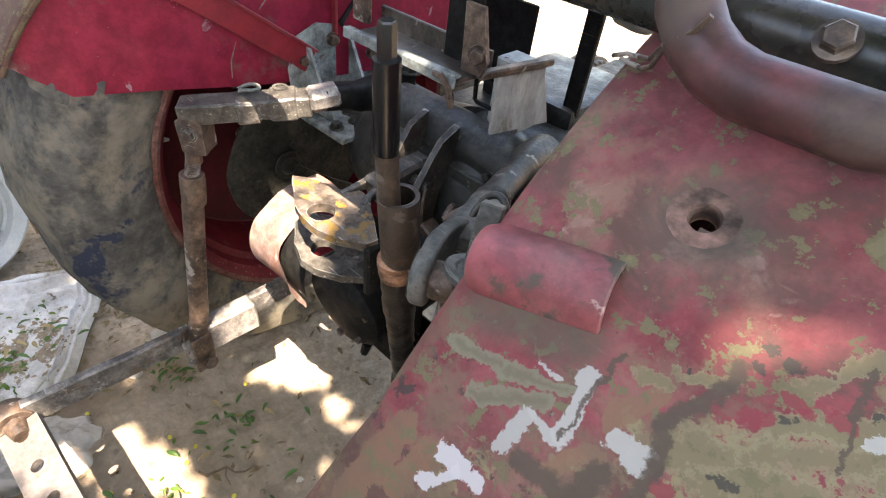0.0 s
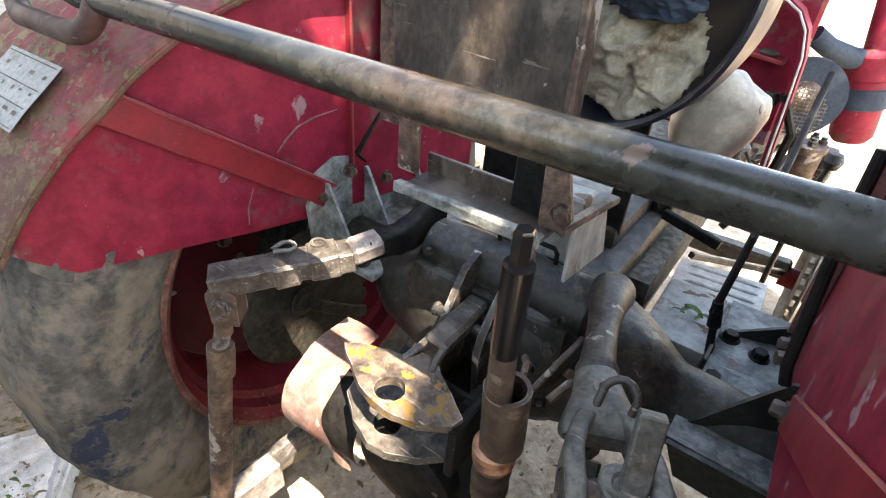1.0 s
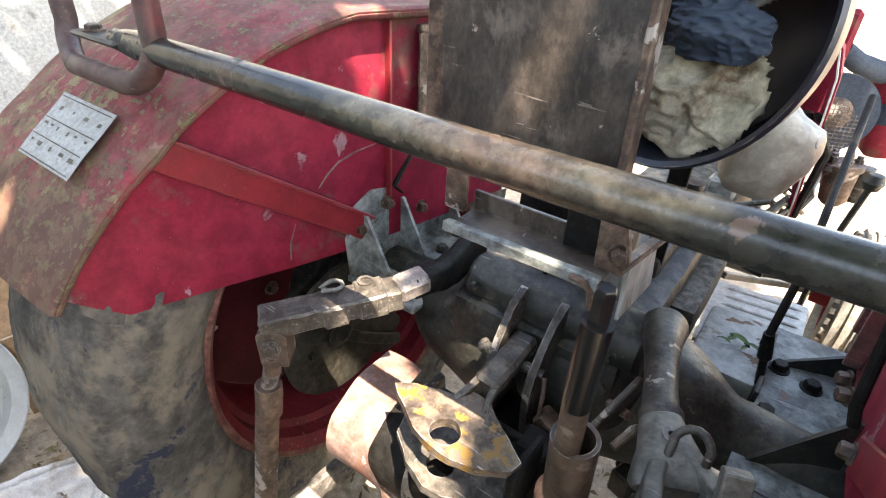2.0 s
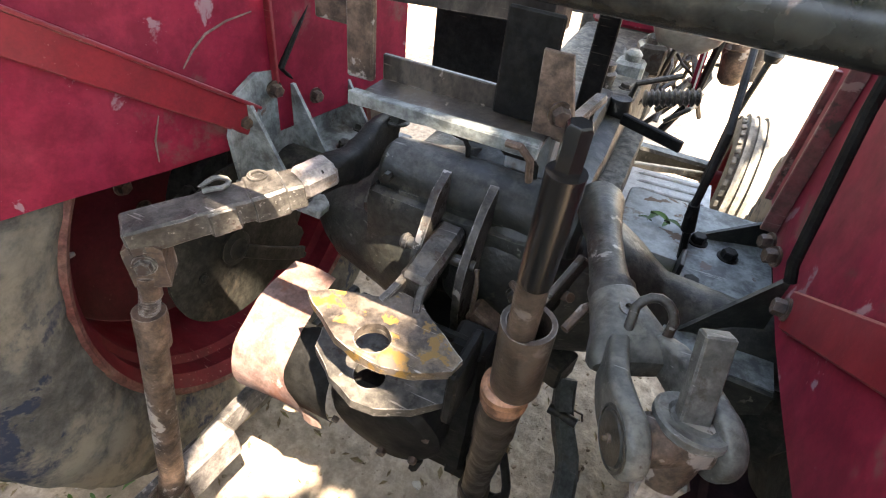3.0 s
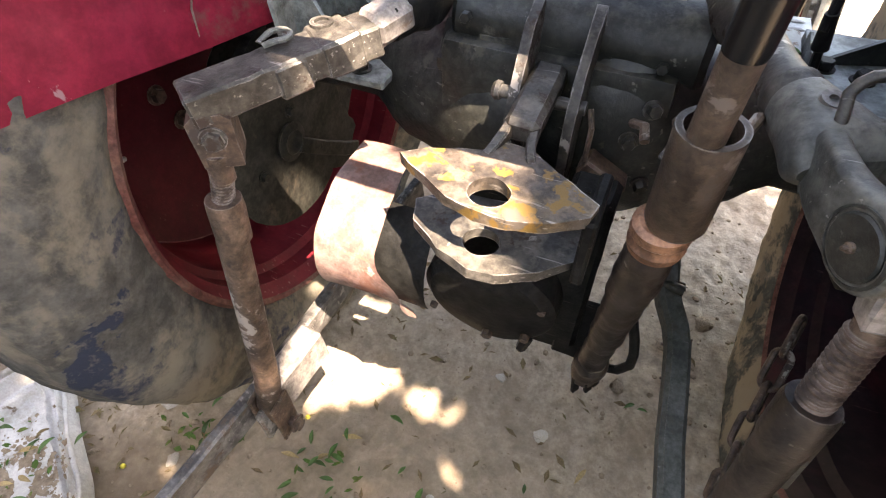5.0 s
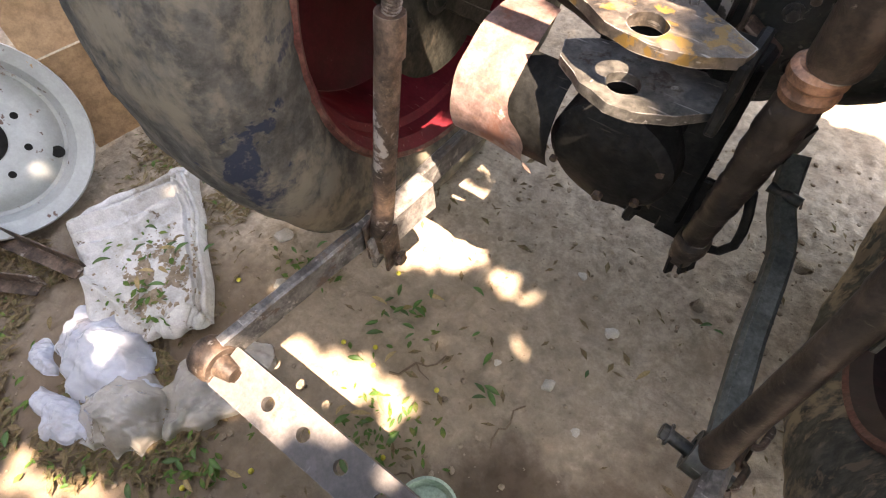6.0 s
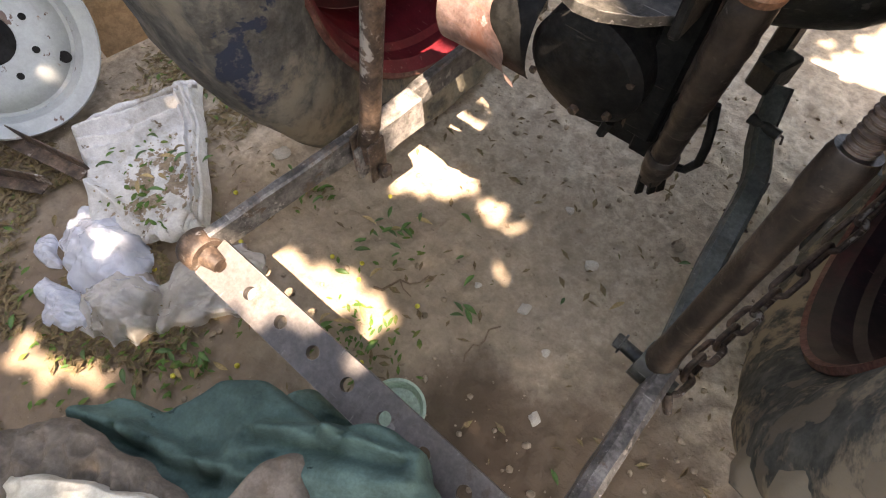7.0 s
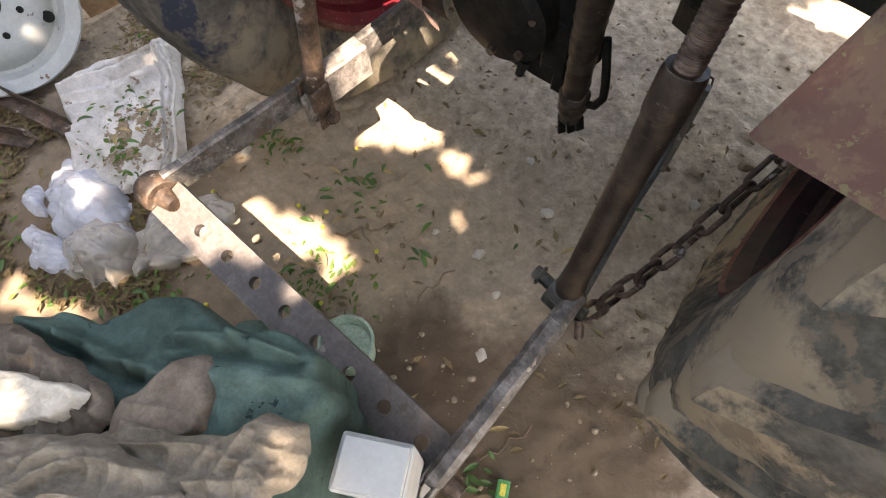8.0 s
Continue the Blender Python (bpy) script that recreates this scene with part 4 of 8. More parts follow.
def rear_wheel(side):
    cx = side * 0.598
    # tyre carcass with worn lugs, flattened where it stands
    bm = B()
    lathe(bm, [(0.385 + (r - 0.395) * 1.075, x) for x, r in tyre_section()], (cx, AY, AZ), (1, 0, 0), 220)
    fineness(bm, 0.022)
    rough(bm, 0.006, 9, side)
    rough(bm, 0.004, 30, side)
    rough(bm, 0.0022, 75, side)
    for v in bm.verts:
        if v.co.z < 0.06:
            sq = 0.06 - v.co.z
            v.co.z = 0.06 - sq * 0.62
            v.co.x += math.copysign(min(sq, 0.08) * 0.25, v.co.x - cx)
    coat = M["rubber"] if side < 0 else M["mud_tyre"]
    tyre = part("rear_tyre", bm, coat, tractor, "dusty worn black tractor tyre" if side < 0 else "black tractor tyre caked with dry mud", 0.8)
    for sgn in (-1, 1):
        lug = B()
        rows = []
        for u in (0.0, 0.35, 0.7, 0.93, 1.0):
            x = sgn * (0.006 + 0.148 * u)
            aa = 0.23 * u
            base = 0.590 - 0.018 * u ** 2 - (0.03 if u > 0.9 else 0) - (0.035 if u > 0.95 else 0)
            top = 0.607 - 0.020 * u ** 2 - (0.02 if u > 0.95 else 0)
            hw = 0.020 + 0.008 * u
            ring = []
            for da, r in ((-hw * 1.4, base - 0.012), (-hw * 0.8, top), (hw * 0.8, top), (hw * 1.4, base - 0.012)):
                t = aa + da / 0.6
                ring.append(lug.verts.new((x, r * math.cos(t), r * math.sin(t))))
            rows.append(ring)
        for A, C in zip(rows, rows[1:]):
            for q in range(3):
                lug.faces.new((A[q], A[q + 1], C[q + 1], C[q]))
        lug.faces.new(rows[-1])
        lug.faces.new(rows[0])
        fineness(lug, 0.03)
        rough(lug, 0.004, 25, sgn)
        lug_mesh = mesh_of("lug", lug, 0.8)
        lug_mesh.materials.append(coat)
        for i in range(22):
            a = 2 * math.pi * (i + (0.5 if sgn > 0 else 0)) / 22
            if math.sin(a + 0.1) < -0.62 or (side < 0 and math.cos(a) < 0.1 and math.sin(a) < 0.6):
                continue
            ob = new("lug", lug_mesh)
            ob.parent = tyre
            ob.matrix_basis = Matrix.Translation((cx, AY, AZ)) @ Matrix.Rotation(a, 4, "X")
    # rim: flange, stepped barrel and disc
    bm = B()
    q = -side
    prof = [(0.388, 0.118), (0.402, 0.122), (0.410, 0.131), (0.412, 0.142), (0.406, 0.148), (0.398, 0.142), (0.394, 0.132), (0.380, 0.118), (0.376, 0.085), (0.362, 0.072),
            (0.356, 0.03), (0.352, 0.022), (0.350, -0.02), (0.352, -0.10), (0.37, -0.118), (0.405, -0.135), (0.41, -0.146)]
    lathe(bm, [(r * 0.965, q * h) for r, h in prof], (cx, AY, AZ), (1, 0, 0), 80)
    rim = part("rim", bm, M["rim_red"] if side < 0 else M["rim_shaded"], tyre, "dark red painted steel rim" if side < 0 else "rim coloured near black for shade, with red paint traces")
    bm = B()
    lathe(bm, [(r * 0.965, q * h) for r, h in ((0.398, 0.1435), (0.4065, 0.1495), (0.4135, 0.1425), (0.4115, 0.130), (0.406, 0.126))], (cx, AY, AZ), (1, 0, 0), 96)
    part("rim_lip", bm, M["rim_lip"], tyre, "dusty brown rubbed rim lip")
    bm = B()
    lathe(bm, [(0, 0), (0.0055, 0.0), (0.006, 0.004), (0.003, 0.018), (0, 0.018)], (cx + q * 0.10, AY - 0.352, AZ + 0.10), (0, 0.9, -0.3), 12)
    part("valve_stem", bm, M["bright"], tyre)
    bm = B()
    prof = [(0.339, -0.085), (0.32, -0.095), (0.26, -0.12), (0.20, -0.13), (0.10, -0.125), (0.0, -0.125)]
    lathe(bm, [(r, q * h) for r, h in prof], (cx, AY, AZ), (1, 0, 0), 64)
    part("wheel_disc", bm, M["disc_shaded"], tyre, "red wheel disc coloured darker for deep shade")
    for i in range(8):
        a = 2 * math.pi * i / 8
        bolt_part((cx + q * -0.123, AY + 0.10 * math.cos(a), AZ + 0.10 * math.sin(a)), (q, 0, 0), M["rust"], tyre, 0.014, 0.014, name="wheel_nut")
    # brake housing on the axle end
    bm = B()
    prof = [(0, -0.035), (0.125, -0.035), (0.135, -0.025), (0.135, 0.02), (0.128, 0.03), (0.10, 0.036), (0.085, 0.05), (0.08, 0.12), (0.0, 0.12)]
    lathe(bm, [(r, q * (h + 0.06)) for r, h in prof], (cx, AY, AZ), (1, 0, 0), 48)
    box(bm, (cx + q * 0.10, AY - 0.13, AZ + 0.03), (0.02, 0.07, 0.12), Matrix.Rotation(0.4, 3, "X"), 0.006)
    rough(bm, 0.004, 25)
    part("brake_housing", bm, M["drum"], tractor, "dusty black brake housing on the axle end")


def guard_radius(side, a):
    """The left guard sits lower than the right one, rising towards the front."""
    return GR if side > 0 else 0.516 + 0.05 * min(1.0, max(0.0, (125 - a) / 35))


def guard_path(side):
    """Points (y, z, outward y, outward z) along the guard from its rear lip over the top to the front."""
    out = []
    for i in range(61):
        deg = 150 - 60 * i / 60
        a, r = radians(deg), guard_radius(side, deg)
        out.append((GC[0] + r * math.cos(a), GC[1] + r * math.sin(a), math.cos(a), math.sin(a)))
    for i in range(1, 13):
        out.append((GC[0] + 0.4 * i / 12, GC[1] + guard_radius(side, 90) - 0.012 * (i / 12) ** 2, 0, 1))
    return out


def splay(bm, s):
    """The left fender stands a few degrees outward towards the rear."""
    if s < 0:
        for v in bm.verts:
            v.co.x += 0.17 * (v.co.y + 0.12)


SEAMS = ([(-0.389, -0.105, 0.899), (-0.386, -0.088, 0.918), (-0.383, -0.065, 0.934), (-0.377, -0.032, 0.945), (-0.37, 0.009, 0.949)], [(-0.4, -0.167, 0.786), (-0.399, -0.164, 0.817), (-0.397, -0.151, 0.849)],)


def fender(side):
    s = side
    fen = B()
    # inner plate
    path = guard_path(s)
    low = [(0.36, 0.76), (0.2, 0.755), (-0.04, 0.758), (-0.16, 0.768), (-0.277, 0.782), (-0.36, 0.790), (-0.408, 0.794), (-0.445, 0.825), (-0.478, 0.855)]
    poly = [(p[0], p[1]) for p in path] + low
    at = Matrix(((0, 0, 1, s * (0.392 if s < 0 else 0.398)), (1, 0, 0, 0), (0, 1, 0, 0), (0, 0, 0, 1)))
    slab(fen, poly, 0.004, at)
    splay(fen, s)
    fender_ob = part("fender", fen, M["red"], tractor, "red painted sheet fender with scratches")
    # mudguard over the tyre: rolled inner edge, shallow crown
    g = B()
    e = 0.012 if s < 0 else 0.0
    prof = [(0.402 - e, -0.006), (0.392 - e, -0.004), (0.380 - e, -0.001), (0.375 - e, 0.003), (0.374 - e, 0.007), (0.378 - e, 0.011), (0.386, 0.013), (0.40, 0.0145), (0.415, 0.016), (0.43, 0.018), (0.445, 0.020), (0.4575, 0.021), (0.47, 0.021), (0.52, 0.025), (0.58, 0.027), (0.66, 0.026), (0.72, 0.02), (0.735, 0.008), (0.737, -0.02)]
    fine_prof = []
    for (x0, h0), (x1, h1) in zip(prof, prof[1:]):
        k = max(1, int(abs(x1 - x0) / 0.005))
        fine_prof += [(x0 + (x1 - x0) * q / k, h0 + (h1 - h0) * q / k) for q in range(k)]
    prof = fine_prof + [prof[-1]]
    steps = []
    for A, C in zip(path, path[1:]):
        steps += [A, tuple((p + q) / 2 for p, q in zip(A, C))]
    path = steps + [path[-1]]
    rows = []
    for y, z, oy, oz in path:
        rows.append([(g.verts.new((s * x, y + oy * h, z + oz * h)), g.verts.new((s * x, y + oy * (h - 0.004), z + oz * (h - 0.004)))) for x, h in prof])
    hole = V(s * 0.457, -0.393, 1.083)
    for A, C in zip(rows, rows[1:]):
        for j in range(len(prof) - 1):
            mid = (A[j][0].co + C[j + 1][0].co) / 2
            for k in (0, 1):
                if s > 0 and (mid - hole).length < 0.0075:
                    continue
                g.faces.new((A[j][k], A[j + 1][k], C[j + 1][k], C[j][k]))
    for R in (rows[0], rows[-1]):
        for j in range(len(prof) - 1):
            g.faces.new((R[j][0], R[j + 1][0], R[j + 1][1], R[j][1]))
    if s > 0:
        nrm = V(0, hole.y - GC[0], hole.z - GC[1]).normalized()
        for v in g.verts:
            q = (v.co - hole).length
            v.co -= nrm * (0.0058 * math.exp(-(q / 0.0185) ** 4) - 0.0010 * math.exp(-((q - 0.0255) / 0.005) ** 2))
    if s > 0:
        for v in g.verts:
            low_end = max(0.0, min(1.0, (0.96 - v.co.z) / 0.08))
            if v.co.y < -0.40:
                v.co.x -= 0.016 * low_end * max(0.0, 1 - (v.co.x - 0.37) / 0.12)
    rough(g, 0.003, 7, 0.0)
    splay(g, s)
    part("mudguard", g, M["guard"], fender_ob, "faded brown-red mudguard with peeling paint", 0.9)
    # stiffening strap and angle strip
    st = B()
    if s < 0:
        beam(st, (-0.4165, -0.334, 1.016), (-0.359, -0.024, 0.800), 0.006, 0.044, 0.002)
        beam(st, (-0.4115, -0.321, 1.035), (-0.3535, -0.011, 0.819), 0.010, 0.005, 0.001)
        part("brace_strap", st, M["red_strap"], fender_ob, "red painted flat steel strap")
        st = B()
        box(st, (-0.364, 0.035, 0.985), (0.022, 0.006, 0.32), None, 0.001)
        box(st, (-0.3715, 0.048, 0.985), (0.005, 0.032, 0.32), None, 0.001)
        part("angle_strip", st, M["red_strap"], fender_ob)
        for seam in SEAMS:
            st = B()
            tube(st, [V(x + 0.0035, y, z) for x, y, z in seam], [0.0008] + [0.0015] * (len(seam) - 2) + [0.0007], 6)
            rough(st, 0.0012, 90)
            part("weld_seam", st, M["seam"], fender_ob, "pale dirty weld seam")
        for p in ((-0.366, -0.036, 0.804), (-0.357, 0.028, 0.834), (-0.350, 0.118, 0.795)):
            bolt_part(p, (1, -0.3, 0), M["rust"], fender_ob, 0.010, 0.014)
        st = B()
        tube(st, [(-0.366, 0.10, 0.81), (-0.36, 0.05, 0.86), (-0.352, 0.18, 1.02)], 0.006, 8)
        part("stay_rod", st, M["black"], fender_ob)
        st = B()
        box(st, (-0.340, 0.17, 1.05), (0.004, 0.16, 0.15), None, 0.001)
        box(st, (-0.338, 0.17, 1.13), (0.012, 0.17, 0.012), None, 0.002)
        part("rusty_patch", st, M["rust"], fender_ob, "rusty brown patch panel")
    else:
        for nm, cc, sz in (("angle_strip", (0.384, 0.19, 0.90), (0.022, 0.006, 0.26)), ("angle_strip", (0.390, 0.205, 0.90), (0.005, 0.034, 0.26)), ("front_edge", (0.385, 0.29, 0.87), (0.010, 0.016, 0.20))):
            pl = B()
            box(pl, cc, sz, Matrix.Rotation(-0.06, 3, "X"), 0.001)
            part(nm, pl, M["socket"], fender_ob, "faded red-brown edge strip")
        pl = B()
        tube(pl, [(0.372, -0.04, 0.842), (0.366, -0.036, 0.862), (0.352, -0.02, 1.02), (0.350, -0.01, 1.10)], 0.0065, 10)
        part("stay_rod", pl, M["black"], fender_ob, "thin black stay rod")
        for p in ((0.378, 0.118, 0.790), (0.376, 0.06, 0.806)):
            bolt_part(p, (-1, -0.3, 0), M["rust"], fender_ob, 0.010, 0.014)
        beam(st, (0.392, -0.375, 1.02), (0.390, -0.030, 0.800), 0.006, 0.046, 0.002)
        bolt_part((0.386, -0.036, 0.804), (-1, 0, 0), M["rust"], fender_ob, 0.010, 0.014)
        part("brace_strap", st, M["red_strap"], fender_ob, "red painted flat steel strap")
        # dished ring round the hole
        st = B()
        nrm = V(0, hole.y - GC[0], hole.z - GC[1]).normalized()
        mid = hole + 0.003 * noise.noise_vector(hole * 7) - nrm * 0.0058
        lathe(st, [(0.0062, -0.012), (0.0062, -0.001), (0.0072, 0.0008), (0.0095, 0.0013), (0.0125, 0.0013), (0.0150, 0.0012), (0.0170, 0.0006), (0.0178, -0.0010), (0.0120, -0.0045), (0.0062, -0.014)], mid, nrm, 40)
        part("hole_ring", st, M["hole_lip"], fender_ob, "rust-stained lip of a pressed hole")
        # short pipe socket welded on the inner edge
        st = B()
        a, b = V(0.374, -0.434, 1.028), V(0.447, -0.424, 1.042)
        d = (b - a).normalized()
        lathe(st, [(0.0, 0.0), (0.012, 0.0), (0.0180, 0.003), (0.0205, 0.010), (0.0205, 0.072), (0.0198, 0.0727), (0.0182, 0.0727), (0.0176, 0.072), (0.0176, 0.02), (0.0, 0.02)], a, d, 28)
        part("pipe_socket", st, M["socket"], fender_ob, "short red pipe socket welded on")
    # bent tube handrail
    lp = B()
    x0, x1, y = (0.397, 0.535, -0.352) if s > 0 else (-0.385, -0.605, -0.318)
    pts = []
    zt, zb = 1.36, (1.130 if s > 0 else 1.100)
    R = 0.045
    sx = 1 if x1 > x0 else -1
    pts.append((x0, y, zt))
    pts.append((x0, y, zb + R))
    for i in range(1, 6):
        a = math.pi / 2 * i / 5
        pts.append((x0 + sx * R * (1 - math.cos(a)), y - 0.02 * i / 5, zb + R * (1 - math.sin(a))))
    pts.append((x1 - sx * R, y - 0.02, zb))
    for i in range(1, 6):
        a = math.pi / 2 * i / 5
        pts.append((x1 - sx * R * (1 - math.sin(a)), y - 0.02 + 0.02 * i / 5, zb + R * (1 - math.cos(a))))
    pts.append((x1, y, zt))
    tube(lp, pts, 0.0138, 16)
    part("handrail", lp, M["rail"], fender_ob, "bent red-brown tube handrail")
    return fender_ob


for side in (-1, 1):
    rear_wheel(side)
fender_left, fender_right = fender(-1), fender(1)

# board with faded writing on the rear of the left guard
bm = B()
pc = V(-0.50, -0.465, 0.0)
ang = math.atan2(1.03 - GC[1], -0.40 - GC[0])


def on_guard(x, a, h):
    r = guard_radius(-1, math.degrees(a)) + h
    return V(x, GC[0] + r * math.cos(a), GC[1] + r * math.sin(a))


rows = [[on_guard(x, radians(a), 0.031) for x in (-0.478, -0.53, -0.58, -0.625)] for a in (133.5, 130, 126.5, 123)]
vs = [[bm.verts.new(p) for p in r] for r in rows]
for A, C in zip(vs, vs[1:]):
    for j in range(3):
        bm.faces.new((A[j], A[j + 1], C[j + 1], C[j]))
board = part("number_board", bm, M["plate"], fender_left, "grey-white board with worn dark marks")
rnd = random.Random(5)
bm = B()


def mark(x0, x1, a0, a1):
    P = [on_guard(xx, aa, 0.0325) for xx, aa in ((x0, a0), (x1, a0), (x1, a1), (x0, a1))]
    bm.faces.new([bm.verts.new(p) for p in P])


for deg in (123.5, 127.2, 130.0, 133.0):
    mark(-0.482, -0.620, radians(deg), radians(deg + 0.18))
for k in range(3):
    a = radians(125 + 2.9 * k)
    x = -0.490
    while x > -0.61:
        w = rnd.uniform(0.003, 0.012)
        mark(x, x - w, a, a + rnd.uniform(0.005, 0.012))
        x -= w + rnd.uniform(0.008, 0.03)
part("faded_marks", bm, M["iron"], fender_left, "rows of worn dark bars")

# cross pipe between the handrails
bm = B()
tube(bm, [(-0.475, -0.318, 1.14), (-0.462, -0.318, 1.14), (-0.45, -0.317, 1.14)] + [(-0.43 + 0.1 * i, -0.317 + 0.002 * math.sin(i), 1.14) for i in range(9)] + [(0.50, -0.32, 1.14), (0.58, -0.32, 1.142)],
     [0.012, 0.0125, 0.0145] + [0.0165] * 9 + [0.0165, 0.0165], 24)
cross = part("cross_pipe", bm, M["pipe"], tractor, "brown-black worn steel pipe across the fenders")
bm = B()
box(bm, (-0.50, -0.320, 1.139), (0.11, 0.036, 0.007), None, 0.003)
part("flat_end", bm, M["iron"], cross, "flattened grey pipe end")
bolt_part((-0.525, -0.320, 1.143), (0, 0, 1), M["rust"], cross, 0.010, 0.008)
bolt_part((0.460, -0.3385, 1.1475), (0, -1, 0.75), M["rust"], cross, 0.0066, 0.007)
bm = B()
tube(bm, [(0.368, -0.335, 1.111), (0.377, -0.34, 1.116), (0.395, -0.355, 1.122), (0.406, -0.372, 1.136), (0.417, -0.377, 1.145), (0.421, -0.377, 1.152)], 0.0013, 8)
tube(bm, [(0.374, -0.338, 1.112), (0.391, -0.35, 1.115), (0.398, -0.358, 1.12), (0.404, -0.368, 1.131), (0.412, -0.376, 1.141)], 0.0013, 8)
part("binding_wire", bm, M["rust"], cross, "twisted rusty binding wire")

# ---- axle, centre housing and lift cover
bm = B()
lathe(bm, [(0, -0.05), (0.10, -0.05), (0.125, -0.03), (0.135, 0.0), (0.14, 0.10), (0.13, 0.2), (0.0, 0.2)], (0, 0.02, 0.64), (0, 1, 0), 40)
for s in (-1, 1):
    lathe(bm, [(0.0, 0.03), (0.138, 0.04), (0.130, 0.09), (0.119, 0.13), (0.108, 0.17), (0.097, 0.205), (0.082, 0.235), (0.066, 0.255), (0.054, 0.275), (0.050, 0.46), (0.0, 0.46)], (0, 0.05, 0.672), (s, 0, 0), 48)
fineness(bm, 0.05)
rough(bm, 0.005, 18)
housing = part("axle_housing", bm, M["iron"], tractor, "greasy dark cast iron rear axle housing")
bm = B()
box(bm, (0, 0.18, 0.735), (0.27, 0.50, 0.11), None, 0.02, 2)
box(bm, (0, 0.30, 0.80), (0.20, 0.24, 0.05), None, 0.015, 2)
fineness(bm, 0.06)
rough(bm, 0.003, 20)
cover = part("lift_cover", bm, M["iron"], tractor, "dark cast lift cover")
bm = B()
lathe(bm, [(0, -0.137), (0.036, -0.137), (0.042, -0.130), (0.0445, -0.05), (0.0435, 0.05), (0.0445, 0.134), (0.038, 0.142), (0, 0.142)], (0.012, -0.012, 0.801), (1, 0, 0), 36)
fineness(bm, 0.02)
rough(bm, 0.0022, 22)
part("rockshaft_housing", bm, M["iron"], cover, "dark round rockshaft housing")
for p in ((-0.104, -0.055, 0.812), (0.112, -0.054, 0.795)):
    bolt_part(p, (0, -1, 0.1), M["iron"], cover, 0.0065, 0.009, False)
bolt_part((-0.139, 0.027, 0.846), (0, 0, 1), M["iron"], cover, 0.013, 0.012)
bm = B()
slab(bm, [(-0.088, 0.795), (-0.088, 0.70), (-0.080, 0.63), (-0.055, 0.585), (0.045, 0.585), (0.06, 0.63), (0.06, 0.795)], 0.03, Matrix(((1, 0, 0, 0), (0, 0, 1, -0.040), (0, 1, 0, 0), (0, 0, 0, 1))))
fineness(bm, 0.012)
rough(bm, 0.0025, 45)
rough(bm, 0.0015, 110)
part("rear_wall", bm, M["iron"], cover, "pitted dark cast rear wall", 0.9)
bm = B()
at = Matrix(((0, 0, 1, -0.113), (1, 0, 0, 0), (0, 1, 0, 0), (0, 0, 0, 1)))
slab(bm, [(-0.062, 0.760), (-0.062, 0.748), (-0.058, 0.741), (0.0, 0.741), (0.0, 0.795), (-0.030, 0.793)], 0.052, at)
es = [e for e in bm.edges if len(e.link_faces) == 2 and e.calc_face_angle(0) > 0.6]
bmesh.ops.bevel(bm, geom=es, offset=0.003, segments=2, affect="EDGES", profile=0.6)
part("cast_lug", bm, M["iron"], cover)

# rear face of the housing: plate, ribs and bolts
RC, RS = V(0.072, -0.010, 0.690), V(0.105, 0.078, 0.135)
bm = B()
bmesh.ops.create_icosphere(bm, subdivisions=4, radius=1.0, matrix=Matrix.Translation(RC) @ Matrix.Diagonal((*RS, 1)))
rough(bm, 0.006, 14)
rough(bm, 0.002, 40)
face = part("rear_cover", bm, M["iron"], housing, "dark rounded rear casting", 1.0)
for x, z in ((0.10, 0.72), (0.125, 0.66), (0.10, 0.61), (0.115, 0.755)):
    q = ((x - RC.x) / RS.x) ** 2 + ((z - RC.z) / RS.z) ** 2
    y = RC.y - RS.y * math.sqrt(max(0.0, 1 - q))
    nrm = V((x - RC.x) / RS.x ** 2, (y - RC.y) / RS.y ** 2, (z - RC.z) / RS.z ** 2).normalized()
    bolt_part((x, y, z), nrm, M["armsteel"], housing, 0.008, 0.012)

# top link bracket: two upright ears with a pin
ears = None
for x in (-0.024, 0.040):
    bm = B()
    at = Matrix(((0, 0, 1, x), (1, 0, 0, 0), (0, 1, 0, 0), (0, 0, 0, 1)))
    slab(bm, [(-0.05, 0.845), (-0.085, 0.83), (-0.13, 0.765), (-0.135, 0.735), (-0.125, 0.66), (-0.10, 0.60), (-0.05, 0.60)], 0.011, at)
    fineness(bm, 0.04)
    rough(bm, 0.0015, 40)
    if ears is None:
        ears = part("top_link_bracket", bm, M["armsteel"], tractor, "worn steel bracket ear")
    else:
        part("bracket_ear", bm, M["armsteel"], ears)
bm = B()
tube(bm, [(-0.042, -0.114, 0.767), (0.052, -0.114, 0.767)], 0.0075, 14)
lathe(bm, [(0, 0), (0.010, 0), (0.011, 0.005), (0.008, 0.009), (0, 0.009)], (-0.040, -0.114, 0.767), (-1, 0, 0), 14)
part("pin", bm, M["armsteel"], ears)
bm = B()
tube(bm, [(0.058, -0.125, 0.775), (0.064, -0.135, 0.76), (0.064, -0.136, 0.70), (0.058, -0.13, 0.665), (0.055, -0.12, 0.67)], 0.003, 8)
part("linchpin_ring", bm, M["rust"], ears, "thin rusty linchpin ring")
bm = B()
box(bm, (0.085, -0.125, 0.70), (0.055, 0.03, 0.02), Matrix.Rotation(0.5, 3, "Y"), 0.003)
rough(bm, 0.002, 50)
part("rusty_catch", bm, M["rust"], ears, "rusty bent catch")
bm = B()
tube(bm, [(0.10, -0.11, 0.76), (0.112, -0.13, 0.772), (0.116, -0.145, 0.765)], 0.005, 8)
part("spring_end", bm, M["rust"], ears)
bm = B()
tube(bm, [(0.14, -0.10, 0.765), (0.17, -0.13, 0.79)], 0.006, 8)
part("peg", bm, M["rust"], ears)
